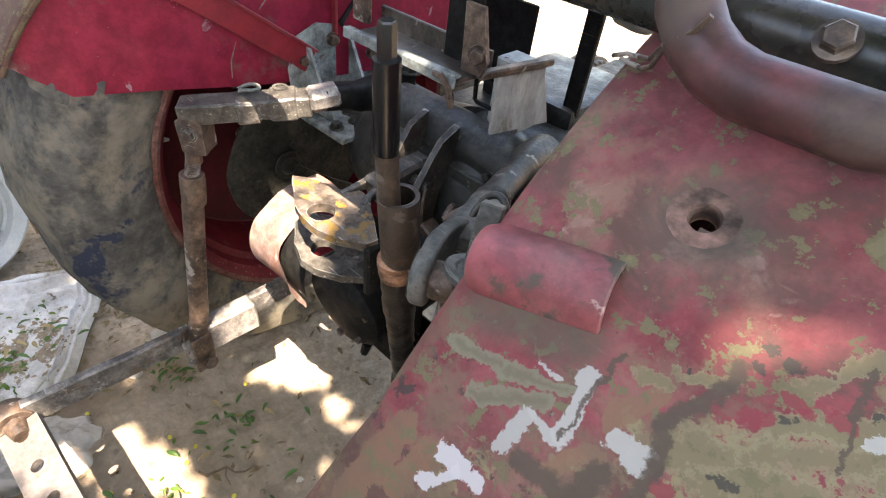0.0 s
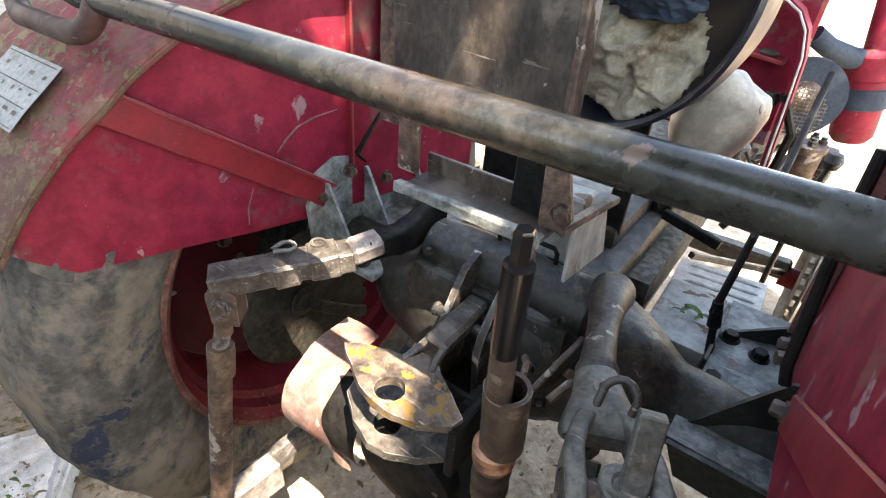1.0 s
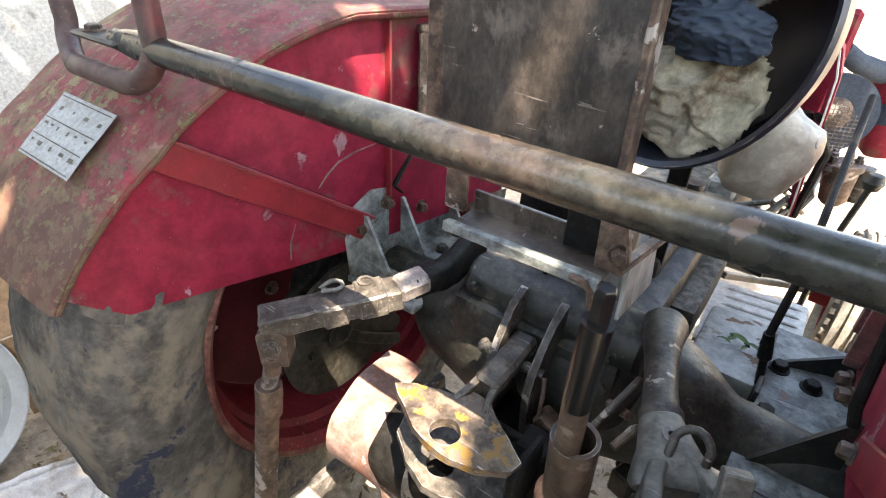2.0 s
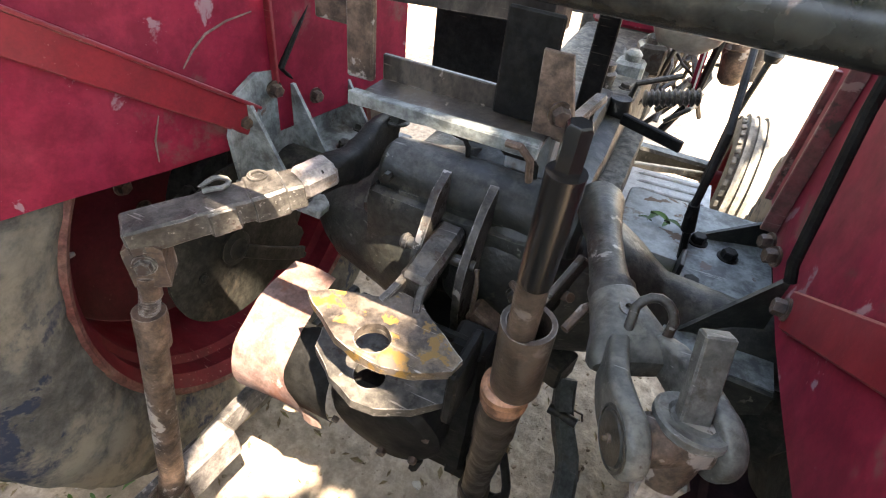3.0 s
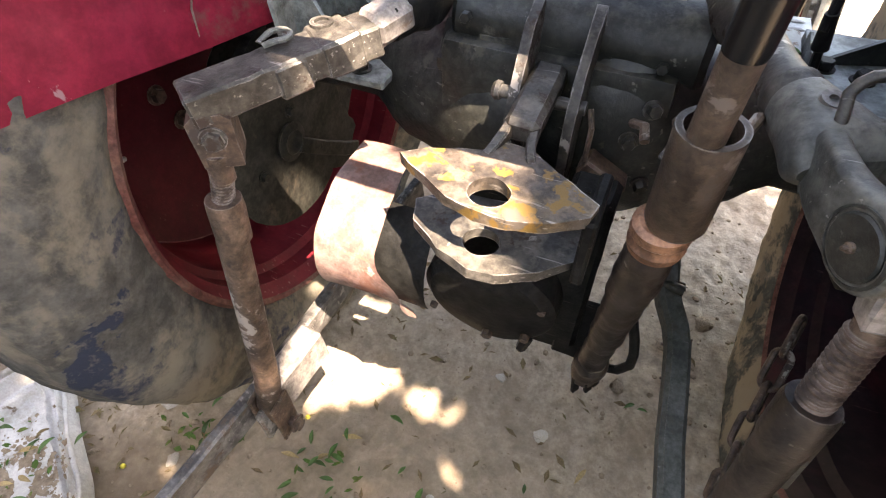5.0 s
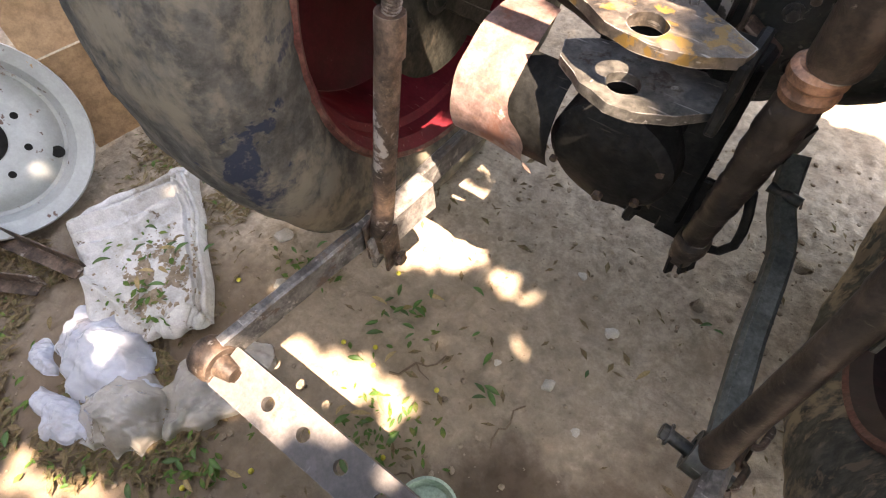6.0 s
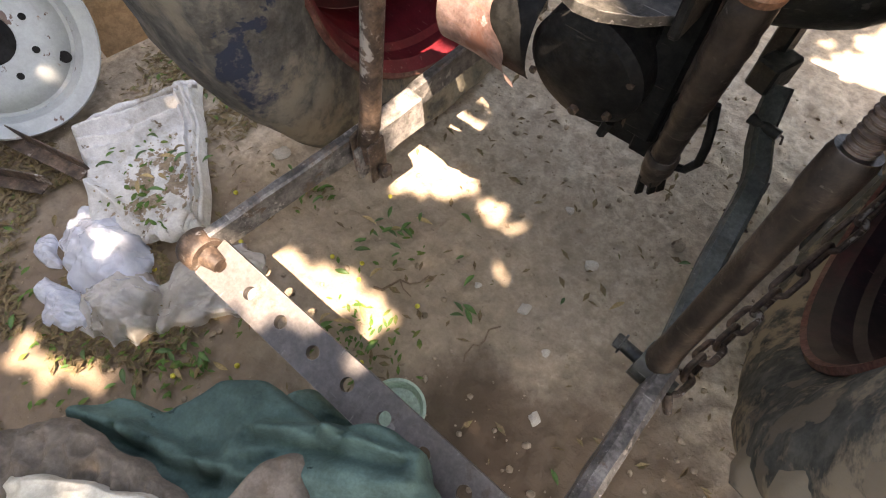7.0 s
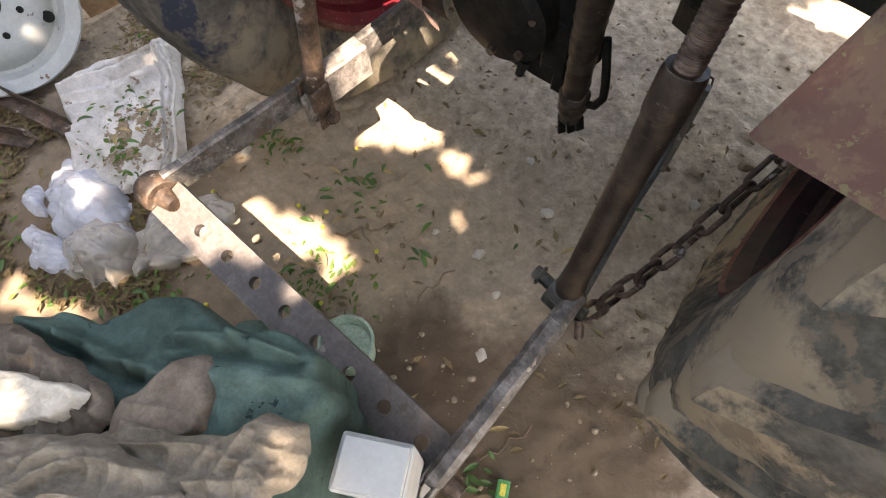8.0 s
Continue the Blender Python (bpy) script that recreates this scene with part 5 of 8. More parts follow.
bm = B()
tube(bm, [(0.178, -0.225, 0.835), (0.188, -0.20, 0.845), (0.192, -0.185, 0.838)], [0.0045, 0.005, 0.004], 10)
part("pawl", bm, M["rust"], ears)

bm = B()
beam(bm, (0.170, -0.105, 0.830), (0.138, -0.155, 0.755), 0.009, 0.020, 0.002)
rough(bm, 0.001, 40)
part("draft_lever", bm, M["armsteel"], ears, "grey worn flat draft lever")
# ---- hitch: two holed plates on a boxed stem
hitch = B()
top = [(-0.094, -0.250), (-0.070, -0.232), (-0.016, -0.214), (-0.006, -0.196), (0.024, -0.200), (0.036, -0.211), (0.096, -0.250), (0.093, -0.268), (0.062, -0.287), (0.030, -0.298), (0.0, -0.297), (-0.030, -0.288), (-0.062, -0.270)]
holed(hitch, top, (0.004, -0.270), 0.0185, 0.013, Matrix.Translation((0, 0, 0.760)), 48)
rough(hitch, 0.0018, 45)
hitch_top = part("hitch_plate", hitch, M["yellow"], tractor, "thick steel hitch plate with flaking yellow paint")
bm = B()
low = [(-0.088, -0.235), (-0.06, -0.21), (0.02, -0.20), (0.092, -0.20), (0.092, -0.252), (0.06, -0.282), (0.024, -0.302), (-0.002, -0.304), (-0.04, -0.290), (-0.078, -0.262)]
holed(bm, low, (-0.002, -0.266), 0.0185, 0.012, Matrix.Translation((0, 0, 0.690)), 48)
rough(bm, 0.0015, 45)
part("lower_hitch_plate", bm, M["armsteel"], hitch_top, "dark steel lower plate with a worn bright rim")
bm = B()
box(bm, (0.094, -0.232, 0.718), (0.012, 0.075, 0.083), None, 0.003)
box(bm, (0.01, -0.186, 0.700), (0.15, 0.012, 0.05), None, 0.003)
part("side_plate", bm, M["black"], hitch_top)
bm = B()
beam(bm, (0.004, -0.186, 0.772), (0.002, -0.070, 0.776), 0.036, 0.026, 0.006)
fineness(bm, 0.015)
rough(bm, 0.002, 35)
stem = part("stem", bm, M["armsteel"], hitch_top, "grey worn forged stem")
for sg in (-1, 1):
    bm = B()
    strap(bm, [(0.004 + sg * 0.013, -0.178, 0.772), (0.004 + sg * 0.014, -0.194, 0.769), (0.004 + sg * 0.017, -0.206, 0.764), (0.004 + sg * 0.022, -0.218, 0.760)], 0.010, 0.014)
    rough(bm, 0.0012, 45)
    part("stem_prong", bm, M["armsteel"], hitch_top)

# curved rusty guard sheet beside the hitch: rolled over like a bonnet, its free edge torn
ROLL = [(-0.118, 0.654), (-0.14, 0.656), (-0.18, 0.652), (-0.22, 0.637), (-0.250, 0.615), (-0.266, 0.59), (-0.270, 0.565), (-0.266, 0.54), (-0.258, 0.52), (-0.248, 0.503), (-0.234, 0.488)]
FREE = [(0.0, -0.150), (0.25, -0.140), (0.36, -0.136), (0.45, -0.137), (0.52, -0.128), (0.58, -0.110), (0.64, -0.101), (0.72, -0.104), (0.85, -0.104), (0.92, -0.103), (1.0, -0.096)]


def along(table, v):
    for (a, p), (b, q) in zip(table, table[1:]):
        if v <= b:
            return p + (q - p) * (v - a) / (b - a)
    return table[-1][1]


def roll_point(v):
    k = v * (len(ROLL) - 1)
    i = min(int(k), len(ROLL) - 2)
    p = [V(0, *ROLL[max(0, min(len(ROLL) - 1, i + q))]) for q in (-1, 0, 1, 2)]
    f = k - i
    return 0.5 * (2 * p[1] + (p[2] - p[0]) * f + (2 * p[0] - 5 * p[1] + 4 * p[2] - p[3]) * f ** 2 + (3 * p[1] - p[0] - 3 * p[2] + p[3]) * f ** 3)


bm = B()
rows = []
for i in range(33):
    v = i / 32
    q = roll_point(v)
    row = []
    for j in range(25):
        u = j / 24
        x = -0.221 + (along(FREE, v) + 0.221) * u
        flare = 0.010 * max(0.0, (u - 0.86) / 0.14) ** 2 * max(0.0, (v - 0.55) / 0.45)
        row.append(bm.verts.new((x, q.y - flare + 0.004 * math.sin(3 * u), q.z - 0.006 * u * max(0.0, v - 0.8) / 0.2 + 0.008 * (1 - u) * max(0.0, v - 0.8) / 0.2)))
    rows.append(row)
for A, C in zip(rows, rows[1:]):
    for j in range(24):
        bm.faces.new((A[j], A[j + 1], C[j + 1], C[j]))
bmesh.ops.solidify(bm, geom=list(bm.faces), thickness=0.004)
rough(bm, 0.0022, 20, 2)
guard_sheet = part("guard_sheet", bm, M["shield"], tractor, "curved pale orange rusty sheet guard")
# dark flange that carries it, behind the torn edge
bm = B()
rows = []
for i in range(13):
    a = radians(100 + 120 * i / 12)
    rows.append([bm.verts.new((x, -0.165 + 0.072 * math.cos(a) - 0.02, 0.560 + 0.082 * math.sin(a))) for x in (-0.150, -0.11, -0.075)])
for A, C in zip(rows, rows[1:]):
    for j in range(2):
        bm.faces.new((A[j], A[j + 1], C[j + 1], C[j]))
bmesh.ops.solidify(bm, geom=list(bm.faces), thickness=0.004)
part("guard_flange", bm, M["black"], guard_sheet, "black greasy inner flange")

# power take-off cover: black dished disc
bm = B()
lathe(bm, [(0, 0.012), (0.04, 0.011), (0.072, 0.006), (0.083, -0.004), (0.083, -0.05), (0, -0.05)], (0.0, -0.236, 0.560), (0, -1, -0.12), 40)
fineness(bm, 0.05)
rough(bm, 0.002, 20)
disc = part("shaft_cover", bm, M["black"], tractor, "black greasy round shaft cover")
for p, rad in (((0.004, -0.240, 0.504), 0.0075), ((0.052, -0.241, 0.524), 0.006)):
    bolt_part(p, (0, -1, -0.12), M["rust"], disc, rad, 0.008, False, "bolt")
for a in (20, 80, 140, 200):
    bolt_part((0.070 * math.cos(radians(a)), -0.243 + 0.008 * math.sin(radians(a)), 0.560 + 0.070 * math.sin(radians(a))), (0, -1, -0.12), M["rust"], disc, 0.0055, 0.006, False, "screw")
bm = B()
lathe(bm, [(0, 0), (0.085, 0), (0.085, 0.14), (0, 0.14)], (0.0, -0.19, 0.560), (0, 1, 0.05), 32)
rough(bm, 0.002, 20)
housing_s = part("shaft_housing", bm, M["black"], tractor, "black oily drive shaft housing")
for nm, c, sz, bv in (("side_rail", (0.085, -0.18, 0.60), (0.05, 0.05, 0.25), 0.006), ("side_flap", (0.105, -0.19, 0.50), (0.045, 0.01, 0.12), 0.002), ("sump", (0.03, -0.14, 0.46), (0.16, 0.10, 0.05), 0.01)):
    bm = B()
    box(bm, c, sz, None, bv)
    fineness(bm, 0.03)
    rough(bm, 0.002, 30)
    part(nm, bm, M["black"], housing_s)
bm = B()
tube(bm, [(0.052, -0.225, 0.500), (0.047, -0.228, 0.474)], [0.009, 0.007], 6)
part("drain_plug", bm, M["black"], housing_s)

# ---- lift arms and rods
bm = B()
arm = [(-0.160, 0.045, 0.822), (-0.158, 0.010, 0.822), (-0.153, -0.020, 0.824), (-0.149, -0.050, 0.822), (-0.147, -0.085, 0.826), (-0.148, -0.115, 0.836), (-0.156, -0.145, 0.836)]
tall = [0.050, 0.062, 0.066, 0.058, 0.046, 0.038, 0.036]
wide = [0.026, 0.028, 0.028, 0.030, 0.034, 0.038, 0.038]
rings = []
for k, p in enumerate(arm):
    d = (V(*arm[min(k + 1, len(arm) - 1)]) - V(*arm[max(k - 1, 0)])).normalized()
    sd = d.cross(V(0, 0, 1)).normalized()
    up = sd.cross(d).normalized()
    ring = []
    for q in range(20):
        a = 2 * math.pi * q / 20
        ca, sa = math.cos(a), math.sin(a)
        ring.append(bm.verts.new(V(*p) + sd * wide[k] / 2 * math.copysign(abs(ca) ** 0.5, ca) + up * tall[k] / 2 * math.copysign(abs(sa) ** 0.5, sa)))
    rings.append(ring)
for A, C in zip(rings, rings[1:]):
    for q in range(20):
        bm.faces.new((A[q], A[(q + 1) % 20], C[(q + 1) % 20], C[q]))
bm.faces.new(rings[0])
bm.faces.new(rings[-1])
fineness(bm, 0.02)
rough(bm, 0.0015, 30)
arm_l = part("lift_arm", bm, M["black"], tractor, "dark forged lift arm with a bright worn end")
bm = B()
beam(bm, (-0.145, -0.118, 0.841), (-0.167, -0.170, 0.833), 0.041, 0.036, 0.010)
part("worn_sleeve", bm, M["bright"], arm_l, "bright worn steel sleeve")
bm = B()
beam(bm, (-0.160, -0.165, 0.833), (-0.268, -0.320, 0.816), 0.044, 0.031, 0.0025)
beam(bm, (-0.172, -0.180, 0.831), (-0.196, -0.214, 0.827), 0.050, 0.036, 0.003)
beam(bm, (-0.203, -0.226, 0.823), (-0.222, -0.254, 0.820), 0.048, 0.033, 0.003)
fineness(bm, 0.02)
rough(bm, 0.0015, 60)
part("arm_end", bm, M["armsteel"], arm_l, "grey scarred square arm end")
bm = B()
pts = [V(-0.236, -0.232, 0.838), V(-0.240, -0.238, 0.8425)]
for k in range(8):
    a = radians(200 - 38 * k)
    pts.append(V(-0.227 + 0.0115 * math.cos(a), -0.224 + 0.0115 * math.sin(a), 0.845))
pts.append(V(-0.232, -0.242, 0.842))
tube(bm, pts, 0.0030, 10)
part("staple", bm, M["forksteel"], arm_l, "curled steel hook lying on the arm")
bm = B()
lathe(bm, [(0.0075, 0), (0.0115, 0), (0.0115, 0.003), (0.0075, 0.003)], (-0.199, -0.192, 0.8465), (0, 0, 1), 24, True)
part("eye_ring", bm, M["armsteel"], arm_l)

bm = B()
at = Matrix.Translation((-0.2565, -0.307, 0.789)) @ Matrix.Rotation(radians(36), 4, "Z") @ Matrix.Rotation(radians(90), 4, "X")
slab(bm, [(-0.020, 0.017), (-0.013, 0.023), (0.013, 0.023), (0.020, 0.017), (0.019, -0.034), (-0.018, -0.034)], 0.038, at)
tube(bm, [(-0.255, -0.318, 0.768), (-0.257, -0.320, 0.735)], [0.013, 0.012], 14)
fineness(bm, 0.02)
rough(bm, 0.0012, 50)
rod_l = part("lift_rod", bm, M["rust"], tractor, "rusty adjustable lift rod with a bolted yoke")
bm = B()
bolt(bm, at @ V(0, 0, 0.020), at.to_3x3() @ V(0, 0, 1), 0.0095, 0.009)
part("yoke_bolt", bm, M["armsteel"], rod_l)
bm = B()
tube(bm, [(-0.257, -0.321, 0.74), (-0.263, -0.328, 0.70)], 0.010, 12)
thread(bm, (-0.2565, -0.3195, 0.745), (-0.2625, -0.327, 0.705), 0.0100, 0.0118, 0.004, 14)
part("thread", bm, M["rust"], rod_l)
bm = B()
tube(bm, [(-0.262, -0.326, 0.712), (-0.2625, -0.327, 0.700), (-0.2645, -0.331, 0.66), (-0.266, -0.334, 0.655), (-0.279, -0.366, 0.40), (-0.281, -0.371, 0.375)],
     [0.0185, 0.0195, 0.0195, 0.0175, 0.0175, 0.0185], 18)
tube(bm, [(-0.281, -0.371, 0.385), (-0.283, -0.377, 0.335), (-0.284, -0.380, 0.295)], [0.016, 0.021, 0.014], 12)
rough(bm, 0.0008, 60)
part("tube", bm, M["rust"], rod_l, "brown rusty lift rod tube")

# right lift arm, fork and levelling box
bm = B()
tube(bm, [(0.160, 0.0, 0.835), (0.168, -0.045, 0.848), (0.180, -0.09, 0.853), (0.193, -0.135, 0.854), (0.203, -0.168, 0.854), (0.205, -0.172, 0.854), (0.207, -0.178, 0.854), (0.209, -0.184, 0.854), (0.212, -0.192, 0.854)],
     [0.030, 0.024, 0.019, 0.018, 0.0195, 0.0225, 0.0225, 0.0200, 0.0215], 24)
arm_r = part("lift_arm", bm, M["armsteel"], tractor, "grey worn lift arm with a forked end")
nx = V(0.891, 0.454, 0.0).normalized()
FC = V(0.279, -0.311, 0.846)
FE = FC + V(-0.003, 0.0, 0.010)
yv = (V(0.228, -0.225, 0.853) - V(0.279, -0.311, 0.848))
yv = (yv - nx * yv.dot(nx)).normalized()
zv = nx.cross(yv).normalized()
if zv.z < 0:
    zv = -zv
# knuckle that swells into the fork
bm = B()
rows = []
for k in range(13):
    t = k / 12
    c = V(0.209, -0.186, 0.854).lerp(V(0.245, -0.253, 0.8515), t)
    tip = math.sqrt(max(0.06, 1 - max(0.0, (t - 0.72) / 0.28) ** 2))
    w = 0.022 + 0.020 * min(1.0, t / 0.85) ** 1.5 - 0.004 * (1 - tip)
    h = (0.022 + 0.002 * math.sin(math.pi * t)) * (0.25 + 0.75 * tip)
    d = V(0.043, -0.076, -0.004).normalized().lerp((-yv), t).normalized()
    sd = (nx - d * nx.dot(d)).normalized()
    up = sd.cross(d)
    up = up if up.z > 0 else -up
    ring = []
    for q in range(24):
        a = 2 * math.pi * q / 24
        ca, sa = math.cos(a), math.sin(a)
        p = 0.78
        ring.append(bm.verts.new(c + sd * w * math.copysign(abs(ca) ** p, ca) + up * h * math.copysign(abs(sa) ** p, sa)))
    rows.append(ring)
for A, C in zip(rows, rows[1:]):
    for q in range(24):
        bm.faces.new((A[q], A[(q + 1) % 24], C[(q + 1) % 24], C[q]))
bm.faces.new(rows[0])
bm.faces.new(rows[-1])
fineness(bm, 0.02)
rough(bm, 0.0012, 45)
part("fork_root", bm, M["forksteel"], arm_r)
for sg in (-1, 1):
    bm = B()
    c0 = FE + nx * sg * 0.034
    at = Matrix(((-yv.x, zv.x, nx.x, c0.x), (-yv.y, zv.y, nx.y, c0.y), (-yv.z, zv.z, nx.z, c0.z), (0, 0, 0, 1)))
    out = []
    for i in range(25):
        a = radians(-112 + 224 * i / 24)
        out.append((0.0285 * math.cos(a), 0.0285 * math.sin(a)))
    out += [(-0.030, 0.0235), (-0.050, 0.0225), (-0.070, 0.020), (-0.086, 0.015), (-0.086, -0.013), (-0.070, -0.019), (-0.050, -0.0215), (-0.030, -0.0225)]
    slab(bm, out, 0.018, at)
    fineness(bm, 0.02)
    es = [e for e in bm.edges if len(e.link_faces) == 2 and e.calc_face_angle(0) > 1.2]
    bmesh.ops.bevel(bm, geom=es, offset=0.0055, segments=3, affect="EDGES", profile=0.5)
    bmesh.ops.triangulate(bm, faces=[f for f in bm.faces if len(f.verts) > 4])
    for v in bm.verts:
        back = max(0.0, (v.co - c0).dot(yv) - 0.030) / 0.056
        v.co -= nx * sg * 0.017 * min(1.0, back) ** 1.6
    rough(bm, 0.0009, 55, sg)
    part("fork_ear", bm, M["forksteel"], arm_r)
    bm = B()
    lathe(bm, [(0, 0.0015), (0.006, 0.0015), (0.019, 0.0018), (0.0205, 0.0005), (0.0205, -0.002), (0.0225, -0.002), (0.0225, 0.001), (0.0245, 0.0005), (0.0245, -0.004), (0, -0.004)], c0 + nx * sg * 0.0093, nx * sg, 40)
    cap = part("trunnion_cap", bm, M["iron"], arm_r, "dark round trunnion cap")
    bm = B()
    lathe(bm, [(0, 0.006), (0.0015, 0.006), (0.002, 0.004), (0.0017, 0.003), (0.0035, 0.0025), (0.0035, 0.0), (0, 0)], c0 + nx * sg * 0.0105, nx * sg, 12)
    part("grease_nipple", bm, M["rust"], arm_r)
bm = B()
fl, fr = V(0.2270, -0.240, 0.866), V(0.2560, -0.2325, 0.866)
pts = [fl, fl + V(-0.001, 0.006, 0.012)]
for k in range(1, 8):
    a = math.pi * k / 8
    pts.append((fl + fr) / 2 + V(-0.017 * math.cos(a), 0.010 + 0.010 * math.sin(a), 0.014 + 0.020 * math.sin(a)))
pts += [fr + V(0.001, 0.006, 0.012), fr]
tube(bm, pts, 0.0042, 14)
part("staple", bm, M["armsteel"], arm_r, "bent round-bar steel staple")
bm = B()
lathe(bm, [(0.0035, 0), (0.0085, 0.0), (0.0085, 0.006), (0.0035, 0.006)], (0.2215, -0.213, 0.873), (0.1, -0.2, 1), 20, True)
part("oil_cup", bm, M["bright"], arm_r)

lev = B()
cup = V(0.06, 0.22, 1).normalized()
lathe(lev, [(0, -0.0295), (0.0185, -0.0295), (0.0195, -0.02), (0.0195, 0.02), (0.0185, 0.0295), (0, 0.0295)], FE, nx, 32)
lathe(lev, [(0, -0.034), (0.019, -0.034), (0.021, -0.015), (0.0225, 0.006), (0.0225, 0.016), (0, 0.016)], FC + V(0.003, 0.004, 0.006), cup, 28)
rough(lev, 0.0008, 45)
rod_r = part("levelling_box", lev, M["rust"], tractor, "dusty brown levelling box with a square crank stub")
bm = B()
lathe(bm, [(0, 0.0), (0.026, 0.0), (0.0275, 0.002), (0.0275, 0.007), (0.0255, 0.009), (0.018, 0.0085), (0.015, 0.006), (0, 0.006)], FC + V(0.0045, 0.008, 0.022), cup, 36)
part("flange", bm, M["forksteel"], rod_r, "dusty grey round flange")
bm = B()
beam(bm, FC + V(0.005, 0.011, 0.026), (0.2755, -0.276, 0.936), 0.022, 0.014, 0.0015)
rough(bm, 0.0005, 60)
part("crank_stub", bm, M["forksteel"], rod_r)
bm = B()
box(bm, FC + V(0.004, -0.004, -0.034), (0.036, 0.030, 0.034), Matrix.Rotation(-0.15, 3, "X") @ Matrix.Rotation(0.12, 3, "Z"), 0.003)
for v in bm.verts:
    if v.co.z < FC.z - 0.034:
        v.co.x = FC.x - 0.004 + (v.co.x - FC.x) * 0.55
        v.co.y = FC.y - 0.008 + (v.co.y - FC.y) * 0.8
part("wedge", bm, M["bright"], rod_r, "pale worn lower end of the box")
RT, RB = V(0.2815, -0.319, 0.800), V(0.2865, -0.398, 0.345)
rl = lambda z: RT.lerp(RB, (RT.z - z) / (RT.z - RB.z))
bm = B()
tube(bm, [rl(0.80), rl(0.66)], 0.0115, 18)
thread(bm, rl(0.785), rl(0.70), 0.0114, 0.0138, 0.0060, 20)
part("screw", bm, M["rust"], rod_r, "coarse threaded screw")
bm = B()
tube(bm, [rl(0.712), rl(0.704), rl(0.665), rl(0.655), rl(0.60), rl(0.40), rl(0.375), rl(0.345)], [0.0195, 0.0215, 0.0215, 0.0195, 0.0180, 0.0180, 0.0195, 0.0215], 28)
part("rod_tube", bm, M["rod_dark"], rod_r, "dark brown lift rod tube")
bm = B()
beam(bm, rl(0.70) + V(0.022, 0.006, 0), rl(0.60) + V(0.024, 0.008, 0), 0.006, 0.012, 0.001)
part("lock_strip", bm, M["iron"], rod_r)

# ---- lower links
bm = B()
box(bm, (-0.286, -0.385, 0.305), (0.010, 0.05, 0.075), Matrix.Rotation(0.12, 3, "Z"), 0.003)
strap(bm, [(-0.27, 0.12, 0.36), (-0.300, -0.10, 0.335), (-0.316, -0.39, 0.318), (-0.334, -0.53, 0.309), (-0.352, -0.668, 0.300)], 0.019, 0.056)
fineness(bm, 0.05)
rough(bm, 0.0012, 30)
link_l = part("lower_link", bm, M["link"], tractor, "flat grey-brown lower link bar")
bm = B()
beam(bm, (-0.281, -0.255, 0.335), (-0.292, -0.370, 0.325), 0.040, 0.072, 0.004)
fineness(bm, 0.03)
rough(bm, 0.0015, 40)
part("link_shoe", bm, M["bright"], link_l, "pale bare steel shoe")
bm = B()
for x in (-0.303, -0.262):
    box(bm, (x, -0.380, 0.312), (0.007, 0.042, 0.09), Matrix.Rotation(0.12, 3, "Z"), 0.002)
tube(bm, [(-0.325, -0.382, 0.292), (-0.246, -0.378, 0.292)], 0.008, 12)
bolt(bm, (-0.248, -0.378, 0.292), (1, 0, 0), 0.011, 0.009)
part("rod_clevis", bm, M["rust"], link_l, "rusty clevis on the link")
bm = B()
lathe(bm, [(0.014, -0.020), (0.030, -0.020), (0.034, -0.012), (0.034, 0.012), (0.030, 0.020), (0.014, 0.020)], (-0.357, -0.690, 0.296), (1, 0.05, 0), 28, True)
lathe(bm, [(0, -0.034), (0.013, -0.034), (0.020, -0.014), (0.022, 0), (0.020, 0.014), (0.013, 0.05), (0, 0.05)], (-0.357, -0.690, 0.296), (1, 0.05, 0), 20)
part("ball_end", bm, M["rust"], link_l, "rusty ball end with red paint traces")

bm = B()
beam(bm, (0.300, -0.385, 0.330), (0.308, -0.72, 0.292), 0.030, 0.050, 0.008)
fineness(bm, 0.04)
rough(bm, 0.0015, 30)
link_r = part("lower_link", bm, M["link"], tractor, "grey bent lower link with a thick rear half")
bm = B()
pts = [V(0.200, 0.045, 0.462), V(0.205, 0.028, 0.445), V(0.212, 0.010, 0.420), V(0.226, -0.012, 0.397), V(0.244, -0.042, 0.382), V(0.254, -0.075, 0.376), V(0.259, -0.12, 0.370), V(0.268, -0.22, 0.357), V(0.285, -0.33, 0.340), V(0.296, -0.40, 0.330)]
strap(bm, pts, 0.034, 0.034)
rough(bm, 0.001, 30)
part("front_strap", bm, M["strap"], link_r, "dark grey bent flat strap")
bm = B()
box(bm, (0.178, 0.050, 0.478), (0.040, 0.060, 0.050), Matrix.Rotation(-0.3, 3, "Z"), 0.004)
box(bm, (0.165, 0.075, 0.53), (0.030, 0.030, 0.12), Matrix.Rotation(-0.3, 3, "Z"), 0.004)
tube(bm, [(0.19, 0.002, 0.425), (0.240, -0.006, 0.425)], 0.009, 12)
part("front_mount", bm, M["iron"], link_r)
for pts in ([(0.232, -0.068, 0.365), (0.262, -0.075, 0.362), (0.272, -0.07, 0.375), (0.27, -0.06, 0.385), (0.262, -0.058, 0.37)],
            [(0.24, -0.125, 0.36), (0.278, -0.13, 0.355), (0.286, -0.127, 0.345), (0.28, -0.12, 0.335), (0.272, -0.128, 0.345)],
            [(0.228, 0.05, 0.385), (0.248, 0.052, 0.38), (0.252, 0.045, 0.37)]):
    bm = B()
    tube(bm, pts, 0.0022, 6)
    part("split_pin", bm, M["rust"], link_r, "bent wire split pin")
bm = B()
